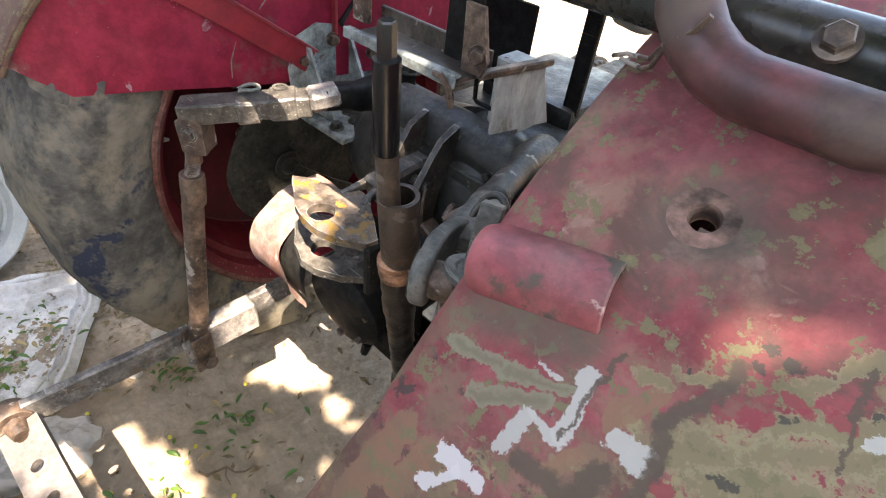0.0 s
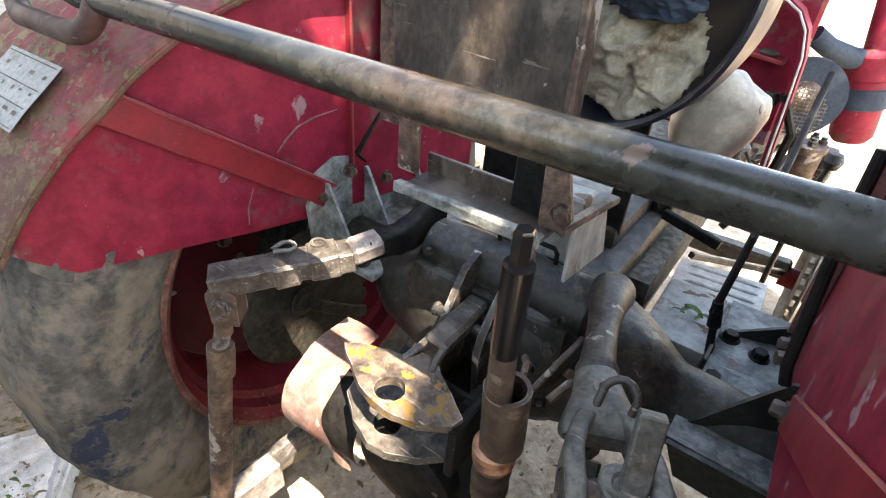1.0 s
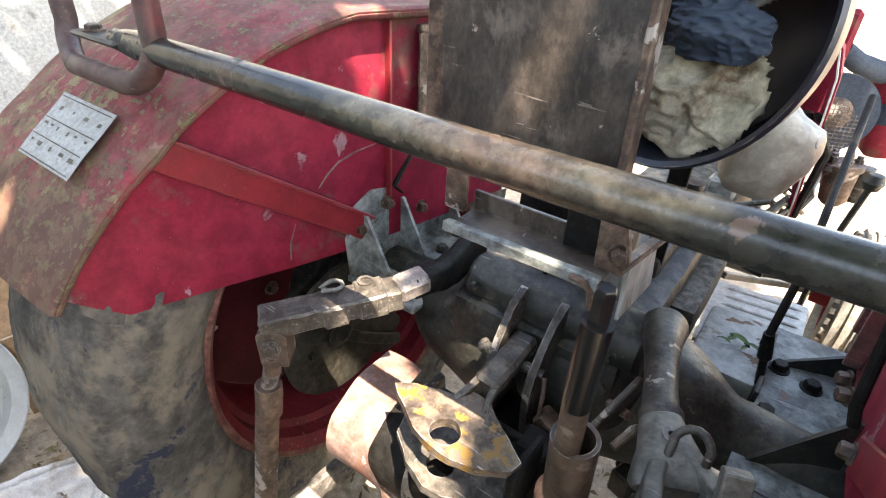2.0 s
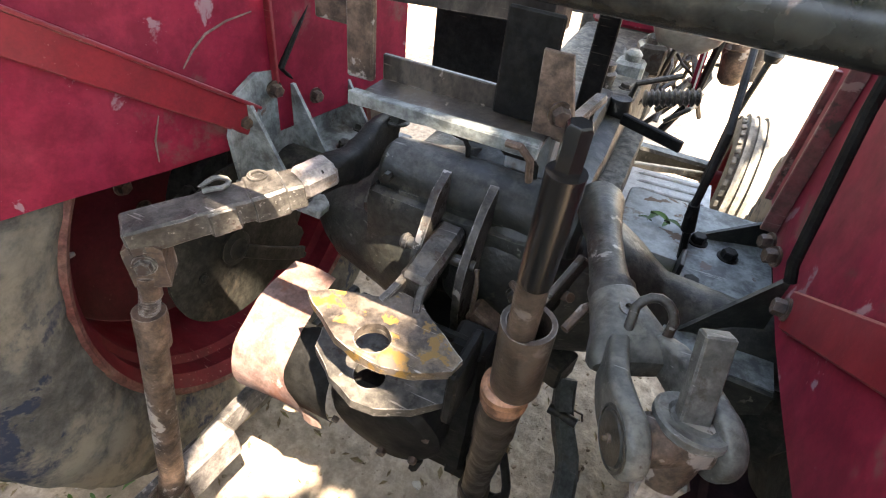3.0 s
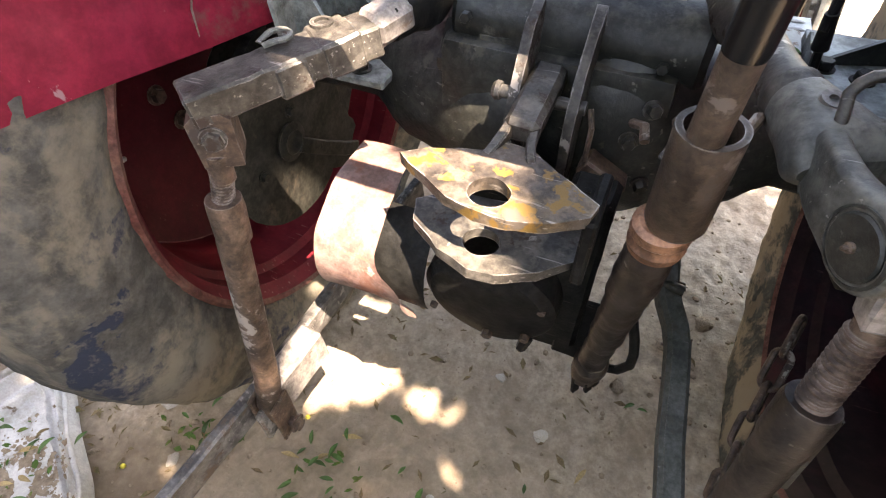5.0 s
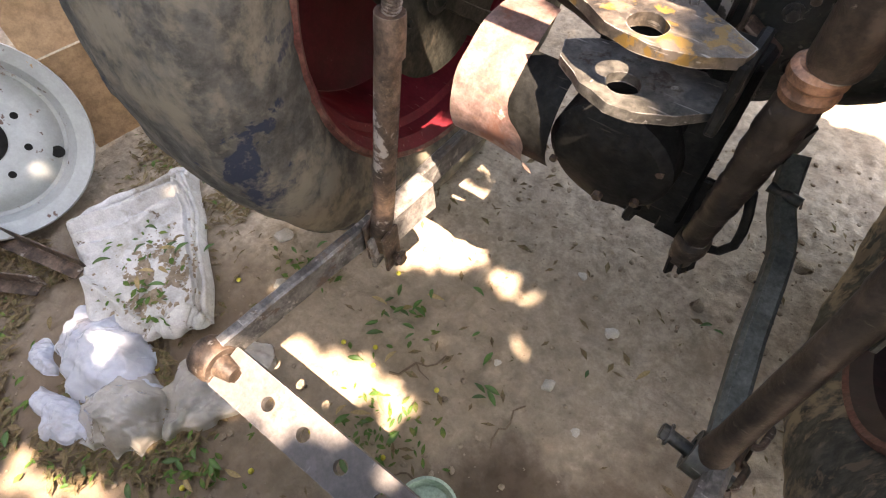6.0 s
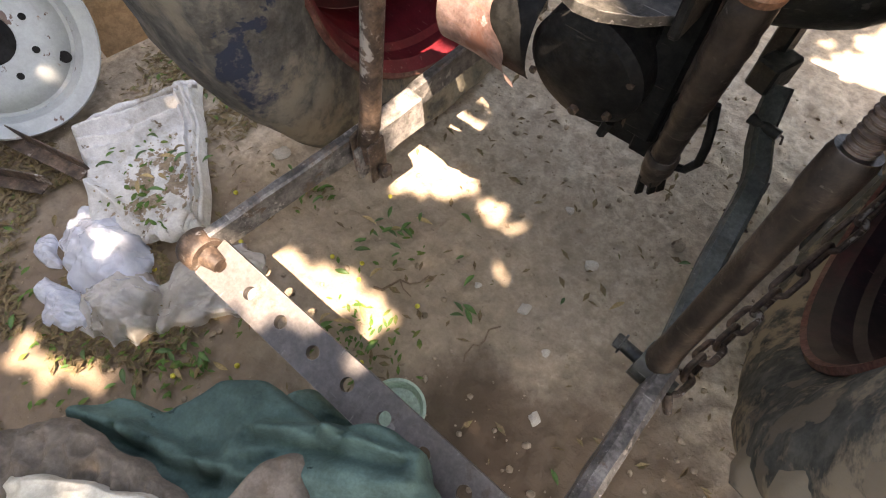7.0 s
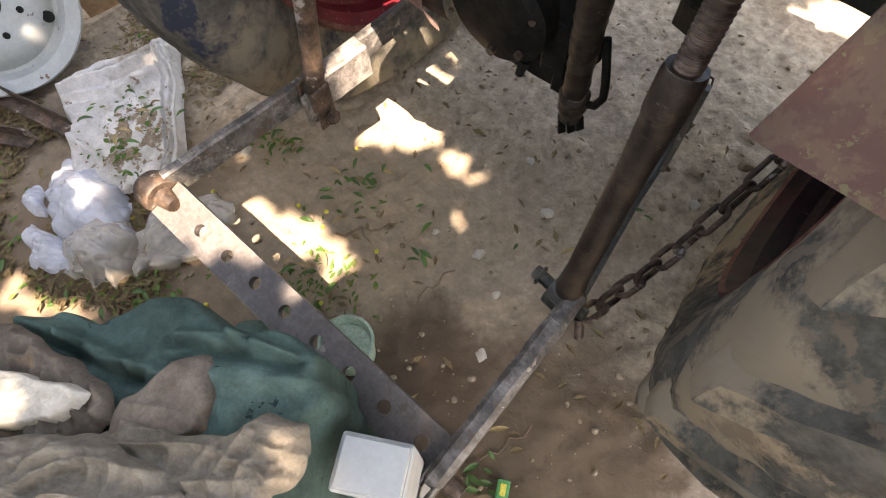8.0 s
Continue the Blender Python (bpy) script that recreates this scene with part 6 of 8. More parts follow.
tube(bm, [(0.236, -0.392, 0.312), (0.325, -0.405, 0.318)], 0.010, 12)
lathe(bm, [(0.016, -0.02), (0.030, -0.02), (0.030, 0.02), (0.016, 0.02)], (0.285, -0.40, 0.325), (1, -0.1, 0), 20, True)
bolt(bm, (0.238, -0.392, 0.312), (-1, 0, 0), 0.012, 0.012)
part("lift_pin", bm, M["iron"], link_r)
bm = B()
for dx in (-0.011, 0.011):
    box(bm, (0.305 + dx, -0.725, 0.288), (0.008, 0.06, 0.05), None, 0.003)
part("link_end", bm, M["link"], link_r)

# drilled drawbar between the links
bm = B()
ax0, ax1 = -0.355, 0.305
n = 8
z0, z1 = 0.290, 0.278
L = ax1 - ax0
rotx = Matrix.Rotation(radians(16), 4, "X")
base = Matrix.Translation((0, -0.686, 0.284)) @ Matrix.Rotation(math.atan2(z0 - z1, L), 4, "Y") @ rotx
xs = [-0.308 + 0.0712 * i for i in range(9)]
edges = [-0.335] + [(a + b) / 2 for a, b in zip(xs, xs[1:])] + [0.312]
for i, x in enumerate(xs):
    l, r = edges[i], edges[i + 1]
    holed(bm, [(l, -0.034), (r, -0.034), (r, 0.034), (l, 0.034)], (x, 0.0), 0.0108, 0.014, base, 24)
bmesh.ops.remove_doubles(bm, verts=bm.verts, dist=1e-4)
drawbar = part("drawbar", bm, M["bar"], tractor, "flat dark drilled drawbar across the links")
bm = B()
tube(bm, [(-0.39, -0.688, 0.295), (-0.31, -0.686, 0.292)], 0.0135, 14)
part("bar_pin", bm, M["rust"], drawbar)
bm = B()
tube(bm, [(0.30, -0.70, 0.280), (0.345, -0.70, 0.280)], 0.0135, 14)
part("bar_pin", bm, M["rust"], drawbar)

# ---- upright screw rod with sleeve beside the hitch
bm = B()
tube(bm, [(0.1515, -0.298, 1.030), (0.1497, -0.2925, 0.940), (0.1495, -0.292, 0.935)], [0.0130, 0.0130, 0.0126], 28)
rod = part("screw_rod", bm, M["black_rod"], tractor, "oily black round bar with a brown lower end")
bm = B()
tube(bm, [(0.1495, -0.292, 0.936), (0.1490, -0.284, 0.87), (0.1485, -0.274, 0.79)], 0.0122, 28)
part("rusty_bar", bm, M["rodsteel"], rod, "brown rusty lower bar")
bm = B()
lathe(bm, [(0, 0), (0.0088, 0.0), (0.0088, 0.030), (0.007, 0.033), (0, 0.033)], (0.1515, -0.298, 1.030), (0.02, -0.06, 1), 6)
part("square_head", bm, M["black_rod"], rod)
d = V(-0.02, -0.09, 1).normalized()
bm = B()
lathe(bm, [(0.0185, 0.0), (0.0235, 0.0), (0.0235, -0.088), (0.020, -0.096), (0.0185, -0.05)], (0.1520, -0.274, 0.876), d, 32, True)
rough(bm, 0.0008, 40)
part("sleeve", bm, M["rodsteel"], rod, "open-ended brown pipe sleeve")
bm = B()
lathe(bm, [(0, 0), (0.018, 0.0), (0.0225, 0.002), (0.024, 0.010), (0.0215, 0.014), (0.0215, 0.018), (0.0245, 0.022), (0.024, 0.030), (0.019, 0.034), (0, 0.034)], (0.1478, -0.263, 0.749), d, 32)
part("collar", bm, M["collar"], rod, "copper-brown rusty collar")
bm = B()
lathe(bm, [(0, 0), (0.018, 0), (0.019, 0.02), (0.0195, 0.10), (0.022, 0.13), (0.022, 0.19), (0.019, 0.20), (0, 0.20)], (0.1390, -0.231, 0.552), (0.04, -0.16, 1), 24)
lathe(bm, [(0, 0), (0.017, 0), (0.017, 0.14), (0, 0.14)], (0.1335, -0.209, 0.432), (0.04, -0.18, 1), 20)
lathe(bm, [(0.0, 0), (0.021, 0), (0.022, 0.03), (0.018, 0.036), (0.0, 0.036)], (0.1348, -0.214, 0.458), (0.04, -0.18, 1), 20)
fineness(bm, 0.009)
rough(bm, 0.0012, 40)
rough(bm, 0.0022, 95)
lower = part("lower_barrel", bm, M["rod_dark"], rod, "dark rusty lower barrel with burrs")
for a, l in ((0, 0.03), (1.3, 0.05), (2.5, 0.028), (4.0, 0.045), (5.2, 0.03)):
    bm = B()
    p = V(0.1335 + 0.014 * math.cos(a), -0.209 + 0.014 * math.sin(a), 0.440)
    beam(bm, p, p + V(0.004, 0.006, -l), 0.006, 0.012, 0.001)
    part("torn_tab", bm, M["black"], rod)
bm = B()
tube(bm, [(0.160, -0.225, 0.60), (0.170, -0.228, 0.57), (0.176, -0.226, 0.54), (0.178, -0.222, 0.51), (0.168, -0.218, 0.485), (0.150, -0.215, 0.475)], 0.0058, 12)
part("hose_loop", bm, M["black"], rod, "short black rubber hose loop")

# ---- brackets on the axle
bm = B()
box(bm, (-0.30, 0.09, 0.700), (0.16, 0.30, 0.014), None, 0.003)
bracket = part("axle_bracket", bm, M["grey"], tractor, "blue-grey bolted bracket plate")
bm = B()
at = Matrix(((0, 0, 1, -0.367), (1, 0, 0, 0), (0, 1, 0, 0), (0, 0, 0, 1)))
slab(bm, [(-0.06, 0.71), (-0.068, 0.79), (-0.045, 0.848), (0.0, 0.866), (0.08, 0.852), (0.16, 0.83), (0.22, 0.78), (0.24, 0.71)], 0.008, at)
part("upright_plate", bm, M["grey"], bracket)
for y in (-0.030, 0.070, 0.20):
    bm = B()
    at = Matrix(((1, 0, 0, 0), (0, 0, 1, y), (0, 1, 0, 0), (0, 0, 0, 1)))
    slab(bm, [(-0.363, 0.708), (-0.363, 0.83), (-0.352, 0.83), (-0.285, 0.708)], 0.006, at)
    part("gusset", bm, M["grey"], bracket)
for x, y in ((0.262, 0.005), (0.262, 0.11), (0.30, 0.13), (0.30, 0.02), (0.315, 0.205), (0.27, 0.206), (0.262, -0.04)):
    bolt_part((-x, y, 0.707), (0, 0, 1), M["iron"], bracket, 0.011, 0.012)
bm = B()
slab(bm, [(0.288, -0.045), (0.425, -0.045), (0.425, 0.34), (0.295, 0.34)], 0.016, Matrix.Translation((0, 0, 0.684)))
bracket = part("axle_bracket", bm, M["grey"], tractor, "dark grey bolted bracket plate")
for a, b_, c_ in (((0.305, 0.0, 0.692), (0.400, 0.03, 0.692), (0.400, 0.03, 0.800)), ((0.308, 0.235, 0.692), (0.415, 0.27, 0.692), (0.415, 0.27, 0.742))):
    bm = B()
    A, Bv, C = V(*a), V(*b_), V(*c_)
    ex = (Bv - A).normalized()
    at = Matrix(((ex.x, 0, -ex.y, A.x), (ex.y, 0, ex.x, A.y), (0, 1, 0, A.z), (0, 0, 0, 1)))
    ln, hh = (Bv - A).length, C.z - Bv.z
    slab(bm, [(0, 0), (ln, 0), (ln, hh), (ln - 0.012, hh), (0.006, 0.006)], 0.006, at)
    part("gusset", bm, M["iron"], bracket)
bm = B()
at = Matrix(((1, 0, 0, 0), (0, 0, 1, -0.050), (0, 1, 0, 0), (0, 0, 0, 1)))
slab(bm, [(0.292, 0.690), (0.425, 0.690), (0.425, 0.655), (0.395, 0.635), (0.315, 0.640)], 0.008, at)
part("apron", bm, M["iron"], bracket)
for x, y in ((0.313, 0.221), (0.360, 0.204), (0.311, 0.100), (0.352, 0.062)):
    bolt_part((x, y, 0.692), (0, 0, 1), M["black"], bracket, 0.012, 0.014)
# notched backing plate before the left brake
bm = B()
at = Matrix(((0, 0, 1, -0.395), (1, 0, 0, 0), (0, 1, 0, 0), (0, 0, 0, 1)))
slab(bm, [(-0.06 + 0.150 * math.cos(radians(a)), 0.575 + 0.148 * math.sin(radians(a))) for a in range(60, 301, 8)] + [(0.015, 0.452), (0.040, 0.437), (0.066, 0.428), (0.086, 0.427), (0.097, 0.437), (0.093, 0.452), (0.086, 0.463), (0.094, 0.476), (0.107, 0.487), (0.103, 0.503), (0.092, 0.516), (0.086, 0.536), (0.072, 0.556), (0.075, 0.62), (0.06, 0.70)], 0.006, at)
fineness(bm, 0.03)
rough(bm, 0.0025, 25)
plate_b = part("brake_plate", bm, M["drum"], tractor, "dusty black notched brake backing plate")
for y, z in ((0.095, 0.438), (-0.02, 0.53), (-0.06, 0.62), (-0.15, 0.56)):
    bolt_part((-0.392, y, z), (1, 0, 0), M["drum"], plate_b, 0.007, 0.008)
bm = B()
strap(bm, [(-0.385, -0.06, 0.56), (-0.383, -0.01, 0.52), (-0.383, 0.05, 0.475), (-0.386, 0.09, 0.45)], 0.010, 0.026)
rough(bm, 0.0015, 40)
part("brake_lever", bm, M["drum"], plate_b, "dark flat brake lever")
bm = B()
lathe(bm, [(0, 0), (0.030, 0), (0.032, 0.006), (0.020, 0.010), (0.010, 0.004), (0, 0.004)], (-0.392, -0.075, 0.575), (1, 0, 0), 24)
part("boss", bm, M["drum"], plate_b)

# ---- forward body: gearbox, seat carrier, steps, levers, tank
bm = B()
box(bm, (0, 0.80, 0.57), (0.26, 0.95, 0.30), None, 0.03, 2)
box(bm, (0.02, 0.55, 0.735), (0.20, 0.30, 0.05), None, 0.012, 2)
box(bm, (0.06, 0.32, 0.715), (0.23, 0.26, 0.07), None, 0.012, 2)
box(bm, (0, 1.45, 0.60), (0.30, 0.45, 0.34), None, 0.04, 2)
fineness(bm, 0.08)
rough(bm, 0.003, 15)
gearbox = part("gearbox", bm, M["casting"], tractor, "dusty grey gearbox casting")
for x, y in ((0.10, 0.42), (0.10, 0.52), (0.10, 0.62), (-0.06, 0.42), (0.03, 0.68), (0.11, 0.36), (0.06, 0.42)):
    bolt_part((x, y, 0.760), (0, 0, 1), M["armsteel"], gearbox, 0.011, 0.011)
bm = B()
lathe(bm, [(0, 0), (0.024, 0), (0.026, 0.03), (0.02, 0.035), (0.02, 0.05), (0, 0.05)], (0.05, 0.60, 0.76), (0, 0, 1), 18)
part("filler_cap", bm, M["armsteel"], gearbox)

seat = B()
# channel under the seat: thin worn front lip coloured pale as if lit, web behind and below it dark as if shaded
box(seat, (-0.004, -0.100, 0.948), (0.204, 0.066, 0.006), Matrix.Rotation(radians(-1), 3, "Y"), 0.001)
box(seat, (-0.004, -0.072, 0.962), (0.204, 0.006, 0.030), None, 0.001)
carrier = part("seat_carrier", seat, M["seat_steel"], tractor, "blackened steel seat carrier channel")
bm = B()
box(bm, (-0.004, -0.136, 0.9565), (0.208, 0.012, 0.005), Matrix.Rotation(radians(-1), 3, "Y"), 0.0015)
box(bm, (-0.004, -0.1405, 0.951), (0.208, 0.004, 0.014), None, 0.001)
fineness(bm, 0.02)
rough(bm, 0.0012, 60)
part("front_lip", bm, M["grey"], carrier, "worn front lip of the channel, coloured pale as if lit")
for a, b, w, hh in (((-0.118, -0.10, 0.955), (-0.118, -0.10, 1.06), 0.032, 0.010), ((0.06, -0.088, 0.955), (0.06, -0.088, 1.06), 0.055, 0.006), ((-0.095, 0.20, 0.80), (-0.095, 0.20, 1.02), 0.03, 0.012), ((0.085, 0.20, 0.80), (0.085, 0.20, 1.02), 0.03, 0.012)):
    bm = B()
    beam(bm, a, b, w, hh, 0.002)
    part("seat_leg", bm, M["rust"] if a[0] < -0.1 else M["black"], carrier)
for pts in ([(-0.06, 0.0, 0.872), (-0.026, 0.0, 0.866), (-0.020, 0.0, 0.856), (-0.018, 0.0, 0.838)], [(0.024, 0.0, 0.905), (0.026, 0.0, 0.868), (0.030, 0.0, 0.865), (0.068, 0.0, 0.865), (0.073, 0.0, 0.858), (0.074, 0.0, 0.838)]):
    bm = B()
    tube(bm, pts, 0.0035, 8)
    part("hanger", bm, M["black"], carrier, "thin bent black hanger")
# added black plate: stands for the dark opening and hides bright ground beyond
bm = B()
box(bm, (-0.075, 0.16, 0.90), (0.16, 0.006, 0.15), None, 0.002)
part("cross_plate", bm, M["black"], carrier, "black plate added for the darkness under the seat")
bm = B()
box(bm, (0.048, 0.075, 0.868), (0.062, 0.050, 0.11), None, 0.004)
fineness(bm, 0.04)
rough(bm, 0.002, 22)
part("valve_box", bm, M["peel"], carrier, "pale grey box with peeling paint")
bm = B()
slab(bm, [(-0.07, 0.868), (0.075, 0.845), (0.03, 0.945), (-0.075, 0.952)], 0.004, Matrix(((0, 0, 1, 0.112), (1, 0, 0, 0), (0, 1, 0, 0), (0, 0, 0, 1))))
part("side_sheet", bm, M["peel"], carrier, "pale grey side sheet with stains")
bm = B()
slab(bm, [(0.078, 1.035), (0.105, 1.035), (0.120, 0.975), (0.112, 0.957), (0.082, 0.957)], 0.006, Matrix(((1, 0, 0, 0), (0, 0, 1, -0.108), (0, 1, 0, 0), (0, 0, 0, 1))))
part("side_plate", bm, M["rust"], carrier)
bolt_part((0.106, -0.112, 0.982), (0.5, -1, 0), M["rust"], carrier, 0.009, 0.012)
bm = B()
beam(bm, (0.106, -0.105, 0.956), (0.122, 0.03, 0.952), 0.014, 0.010, 0.002)
rough(bm, 0.001, 50)
part("side_rail", bm, M["rust"], carrier, "rusty side rail of the carrier")
bm = B()
tube(bm, [(0.07, -0.145, 0.955), (0.085, -0.15, 0.958), (0.095, -0.145, 0.945), (0.097, -0.14, 0.92)], 0.004, 8)
part("carrier_hook", bm, M["rust"], carrier)
bm = B()
slab(bm, [(-0.165, 1.03), (0.078, 1.045), (0.068, 1.52), (-0.19, 1.52)], 0.006, Matrix(((1, 0, 0, 0), (0, 0, 1, -0.072), (0, 1, 0, 0), (0, 0, 0, 1))))
fineness(bm, 0.05)
rough(bm, 0.004, 9)
back = part("back_panel", bm, M["seat_steel"], carrier, "scuffed blackened steel back panel")
bm = B()
box(bm, (0.074, -0.068, 1.27), (0.010, 0.03, 0.46), Matrix.Rotation(-0.02, 3, "Y"), 0.002)
part("panel_edge", bm, M["rust"], back)
bm = B()
box(bm, (-0.185, -0.05, 1.10), (0.05, 0.012, 0.22), None, 0.002)
part("side_stay", bm, M["rust"], back)
# torn seat pan, tipped up
SD = V(0.30, 0.92, -0.10).normalized()
SC = V(0.075, 0.055, 1.20)
bm = B()
lathe(bm, [(0.0, 0.085), (0.09, 0.080), (0.135, 0.055), (0.152, 0.010), (0.158, -0.030), (0.163, -0.036), (0.160, -0.042), (0.154, -0.036), (0.147, 0.008), (0.13, 0.048), (0.085, 0.072), (0, 0.075)], SC, SD, 96)
pan = part("seat_pan", bm, M["vinyl"], carrier, "torn blue-black vinyl seat shell")
SU = SD.orthogonal().normalized()
SU = (V(0, 0, 1) - SD * SD.z).normalized()
SR = SU.cross(SD).normalized()


def seat_sheet(cx, cz, w, h, depth, seed, amp):
    def point(u, v):
        a, c = (u - 0.5) * 2, (v - 0.5) * 2
        r = math.hypot(a, c)
        k = max(0.0, 1 - r * 0.75)
        p = SC - SR * (cx + a * w * (1 + 0.15 * noise.noise(V(a * 2, c * 2, seed)))) + SU * (cz + c * h * (1 + 0.18 * noise.noise(V(a * 2, c * 2, seed + 3))))
        fold = amp * (1 - 2 * abs(noise.noise(V(a * 2.2, c * 2.2, seed)))) + 0.45 * amp * (1 - 2 * abs(noise.noise(V(a * 5.5, c * 5.5, seed + 2))))
        return p - SD * (depth + 0.045 * k + fold)
    return point


def seat_cloth(name, mat, label, *a):
    bm = B()
    nu = 48
    fn = seat_sheet(*a)
    vs = [[bm.verts.new(fn(i / nu, j / nu)) for j in range(nu + 1)] for i in range(nu + 1)]
    for A, C in zip(vs, vs[1:]):
        for q in range(nu):
            if math.hypot((vs.index(A) + 0.5) / nu * 2 - 1, (q + 0.5) / nu * 2 - 1) > 1.04 + 0.12 * noise.noise(A[q].co * 25):
                continue
            bm.faces.new((A[q], C[q], C[q + 1], A[q + 1]))
    bmesh.ops.delete(bm, geom=[v for v in bm.verts if not v.link_faces], context="VERTS")
    bmesh.ops.solidify(bm, geom=list(bm.faces), thickness=0.003)
    return part(name, bm, mat, carrier, label, 2.5)


seat_cloth("torn_foam", M["foam"], "crumpled tan seat stuffing with dark stains", 0.025, -0.070, 0.095, 0.068, -0.002, 4.0, 0.012)
seat_cloth("torn_flap", M["blue"], "torn grey-blue vinyl flap", 0.055, -0.005, 0.060, 0.030, 0.030, 14.0, 0.010)
seat_cloth("seat_cushion", M["seat_steel"], "dark brown leathery seat cushion", 0.01, 0.075, 0.115, 0.075, 0.012, 24.0, 0.006)

# ribbed foot plate
bm = B()
slab(bm, [(0.172, 0.335), (0.350, 0.375), (0.345, 0.605), (0.165, 0.585)], 0.008, Matrix.Translation((0, 0, 0.600)))
plate = part("foot_plate", bm, M["alu"], tractor, "pale grey ribbed foot plate")
for i in range(6):
    bm = B()
    y = 0.385 + 0.036 * i
    tube(bm, [(0.190, y, 0.602), (0.200, y + 0.002, 0.604), (0.325, y + 0.014, 0.604), (0.335, y + 0.015, 0.602)], [0.003, 0.0055, 0.0055, 0.003], 10)
    part("rib", bm, M["alu"], plate)
bm = B()
box(bm, (0.238, 0.245, 0.655), (0.104, 0.185, 0.075), None, 0.008, 2)
rough(bm, 0.002, 20)
part("step_box", bm, M["peel"], plate, "grey-green steel box step")
bm = B()
box(bm, (0.293, 0.20, 0.665), (0.006, 0.17, 0.095), None, 0.001)
part("side_web", bm, M["iron"], plate)
bm = B()
box(bm, (0.234, 0.150, 0.60), (0.098, 0.012, 0.10), None, 0.003)
part("front_web", bm, M["black"], plate)

# brake rod, pedals, levers
bm = B()
tube(bm, [(0.285, 0.60, 1.05), (0.283, 0.20, 0.88), (0.278, 0.16, 0.80), (0.276, 0.15, 0.77)], 0.006, 10)
tube(bm, [(0.277, 0.155, 0.79), (0.284, 0.16, 0.745)], [0.008, 0.0105], 12)
tube(bm, [(0.284, 0.16, 0.745), (0.293, 0.165, 0.69)], 0.006, 8)
part("brake_rod", bm, M["black"], tractor, "thin black brake rod")
bm = B()
tube(bm, [(0.335, 0.70, 0.55), (0.335, 0.70, 0.714), (0.352, 0.69, 0.868)], 0.007, 10)
lathe(bm, [(0, -0.02), (0.014, -0.016), (0.02, 0), (0.014, 0.016), (0, 0.02)], (0.353, 0.69, 0.875), (0, 0, 1), 16)
part("gear_lever", bm, M["iron"], tractor, "grey lever with a ball knob")
bm = B()
tube(bm, [(0.15, 0.95, 0.70), (0.18, 0.90, 0.86), (0.19, 0.88, 0.92)], 0.006, 10)
lathe(bm, [(0, -0.02), (0.016, -0.014), (0.02, 0), (0.014, 0.016), (0, 0.02)], (0.19, 0.88, 0.925), (0, 0, 1), 16)
part("gear_lever", bm, M["iron"], tractor, "grey lever with a ball knob")
bm = B()
lathe(bm, [(0, -0.02), (0.02, -0.014), (0.025, 0), (0.02, 0.02), (0, 0.024)], (0.115, 0.40, 0.80), (0, 0, 1), 14)
spool = part("control_spool", bm, M["iron"], tractor, "dark control valve with levers")
bm = B()
beam(bm, (0.13, 0.36, 0.80), (0.24, 0.33, 0.79), 0.012, 0.02, 0.002)
part("control_lever", bm, M["black"], spool)
bm = B()
thread(bm, (0.15, 0.42, 0.82), (0.25, 0.45, 0.84), 0.012, 0.0165, 0.010, 12)
part("spring", bm, M["armsteel"], spool)
bm = B()
tube(bm, [(0.12, 0.47, 0.77), (0.13, 0.46, 0.83), (0.2, 0.5, 0.85)], 0.006, 8)
part("control_rod", bm, M["iron"], spool)
rnd = random.Random(3)
for i in range(18):
    bm = B()
    a = V(rnd.uniform(0.0, 0.26), rnd.uniform(0.72, 1.2), rnd.uniform(0.62, 0.70))
    b = a + V(rnd.uniform(-0.06, 0.08), rnd.uniform(-0.05, 0.1), rnd.uniform(0.03, 0.09))
    c = b + V(rnd.uniform(-0.08, 0.06), rnd.uniform(0.05, 0.2), rnd.uniform(-0.06, 0.03))
    tube(bm, [a, (a + b) / 2 + V(0.01, 0, 0.01), b, (b + c) / 2 + V(0, 0.01, 0.02), c], rnd.uniform(0.004, 0.009), 8)
    part("engine_pipe", bm, M["iron"] if i % 3 else M["armsteel"], tractor, "bent dark engine pipe")
for i in range(7):
    bm = B()
    box(bm, (0.08 + 0.03 * i, 0.82 + 0.11 * i, 0.72 + 0.02 * (i % 2)), (0.07, 0.06, 0.08), Matrix.Rotation(0.3 * i, 3, "Z"), 0.008)
    lathe(bm, [(0, 0), (0.02, 0), (0.022, 0.02), (0.012, 0.03), (0, 0.03)], (0.08 + 0.03 * i, 0.82 + 0.11 * i, 0.755 + 0.02 * (i % 2)), (0, 0, 1), 12)
    part("pump_body", bm, M["armsteel"] if i % 2 else M["grey"], tractor, "grey pump or valve body")

# red dash arch, mesh, fan disc, air cleaner and filter
arc = [V(-0.05, 0.87, 1.20), V(0.05, 0.87, 1.185), V(0.153, 0.87, 1.136), V(0.182, 0.87, 1.118), V(0.205, 0.87, 1.085), V(0.220, 0.87, 1.03), V(0.226, 0.87, 0.945), V(0.232, 0.87, 0.835), V(0.239, 0.87, 0.73), V(0.241, 0.87, 0.66)]
bm = B()
rows = []
for k, p in enumerate(arc):
    d = (arc[min(k + 1, len(arc) - 1)] - arc[max(k - 1, 0)]).normalized()
    q = V(d.z, 0, -d.x)
    rows.append([bm.verts.new(p + q * 0.010 + V(0, -0.035, 0)), bm.verts.new(p + q * 0.010 + V(0, 0.035, 0)), bm.verts.new(p - q * 0.006 + V(0, 0.035, 0)), bm.verts.new(p - q * 0.006 + V(0, -0.035, 0))])
for A, C in zip(rows, rows[1:]):
    for q in range(4):
        bm.faces.new((A[q], A[(q + 1) % 4], C[(q + 1) % 4], C[q]))
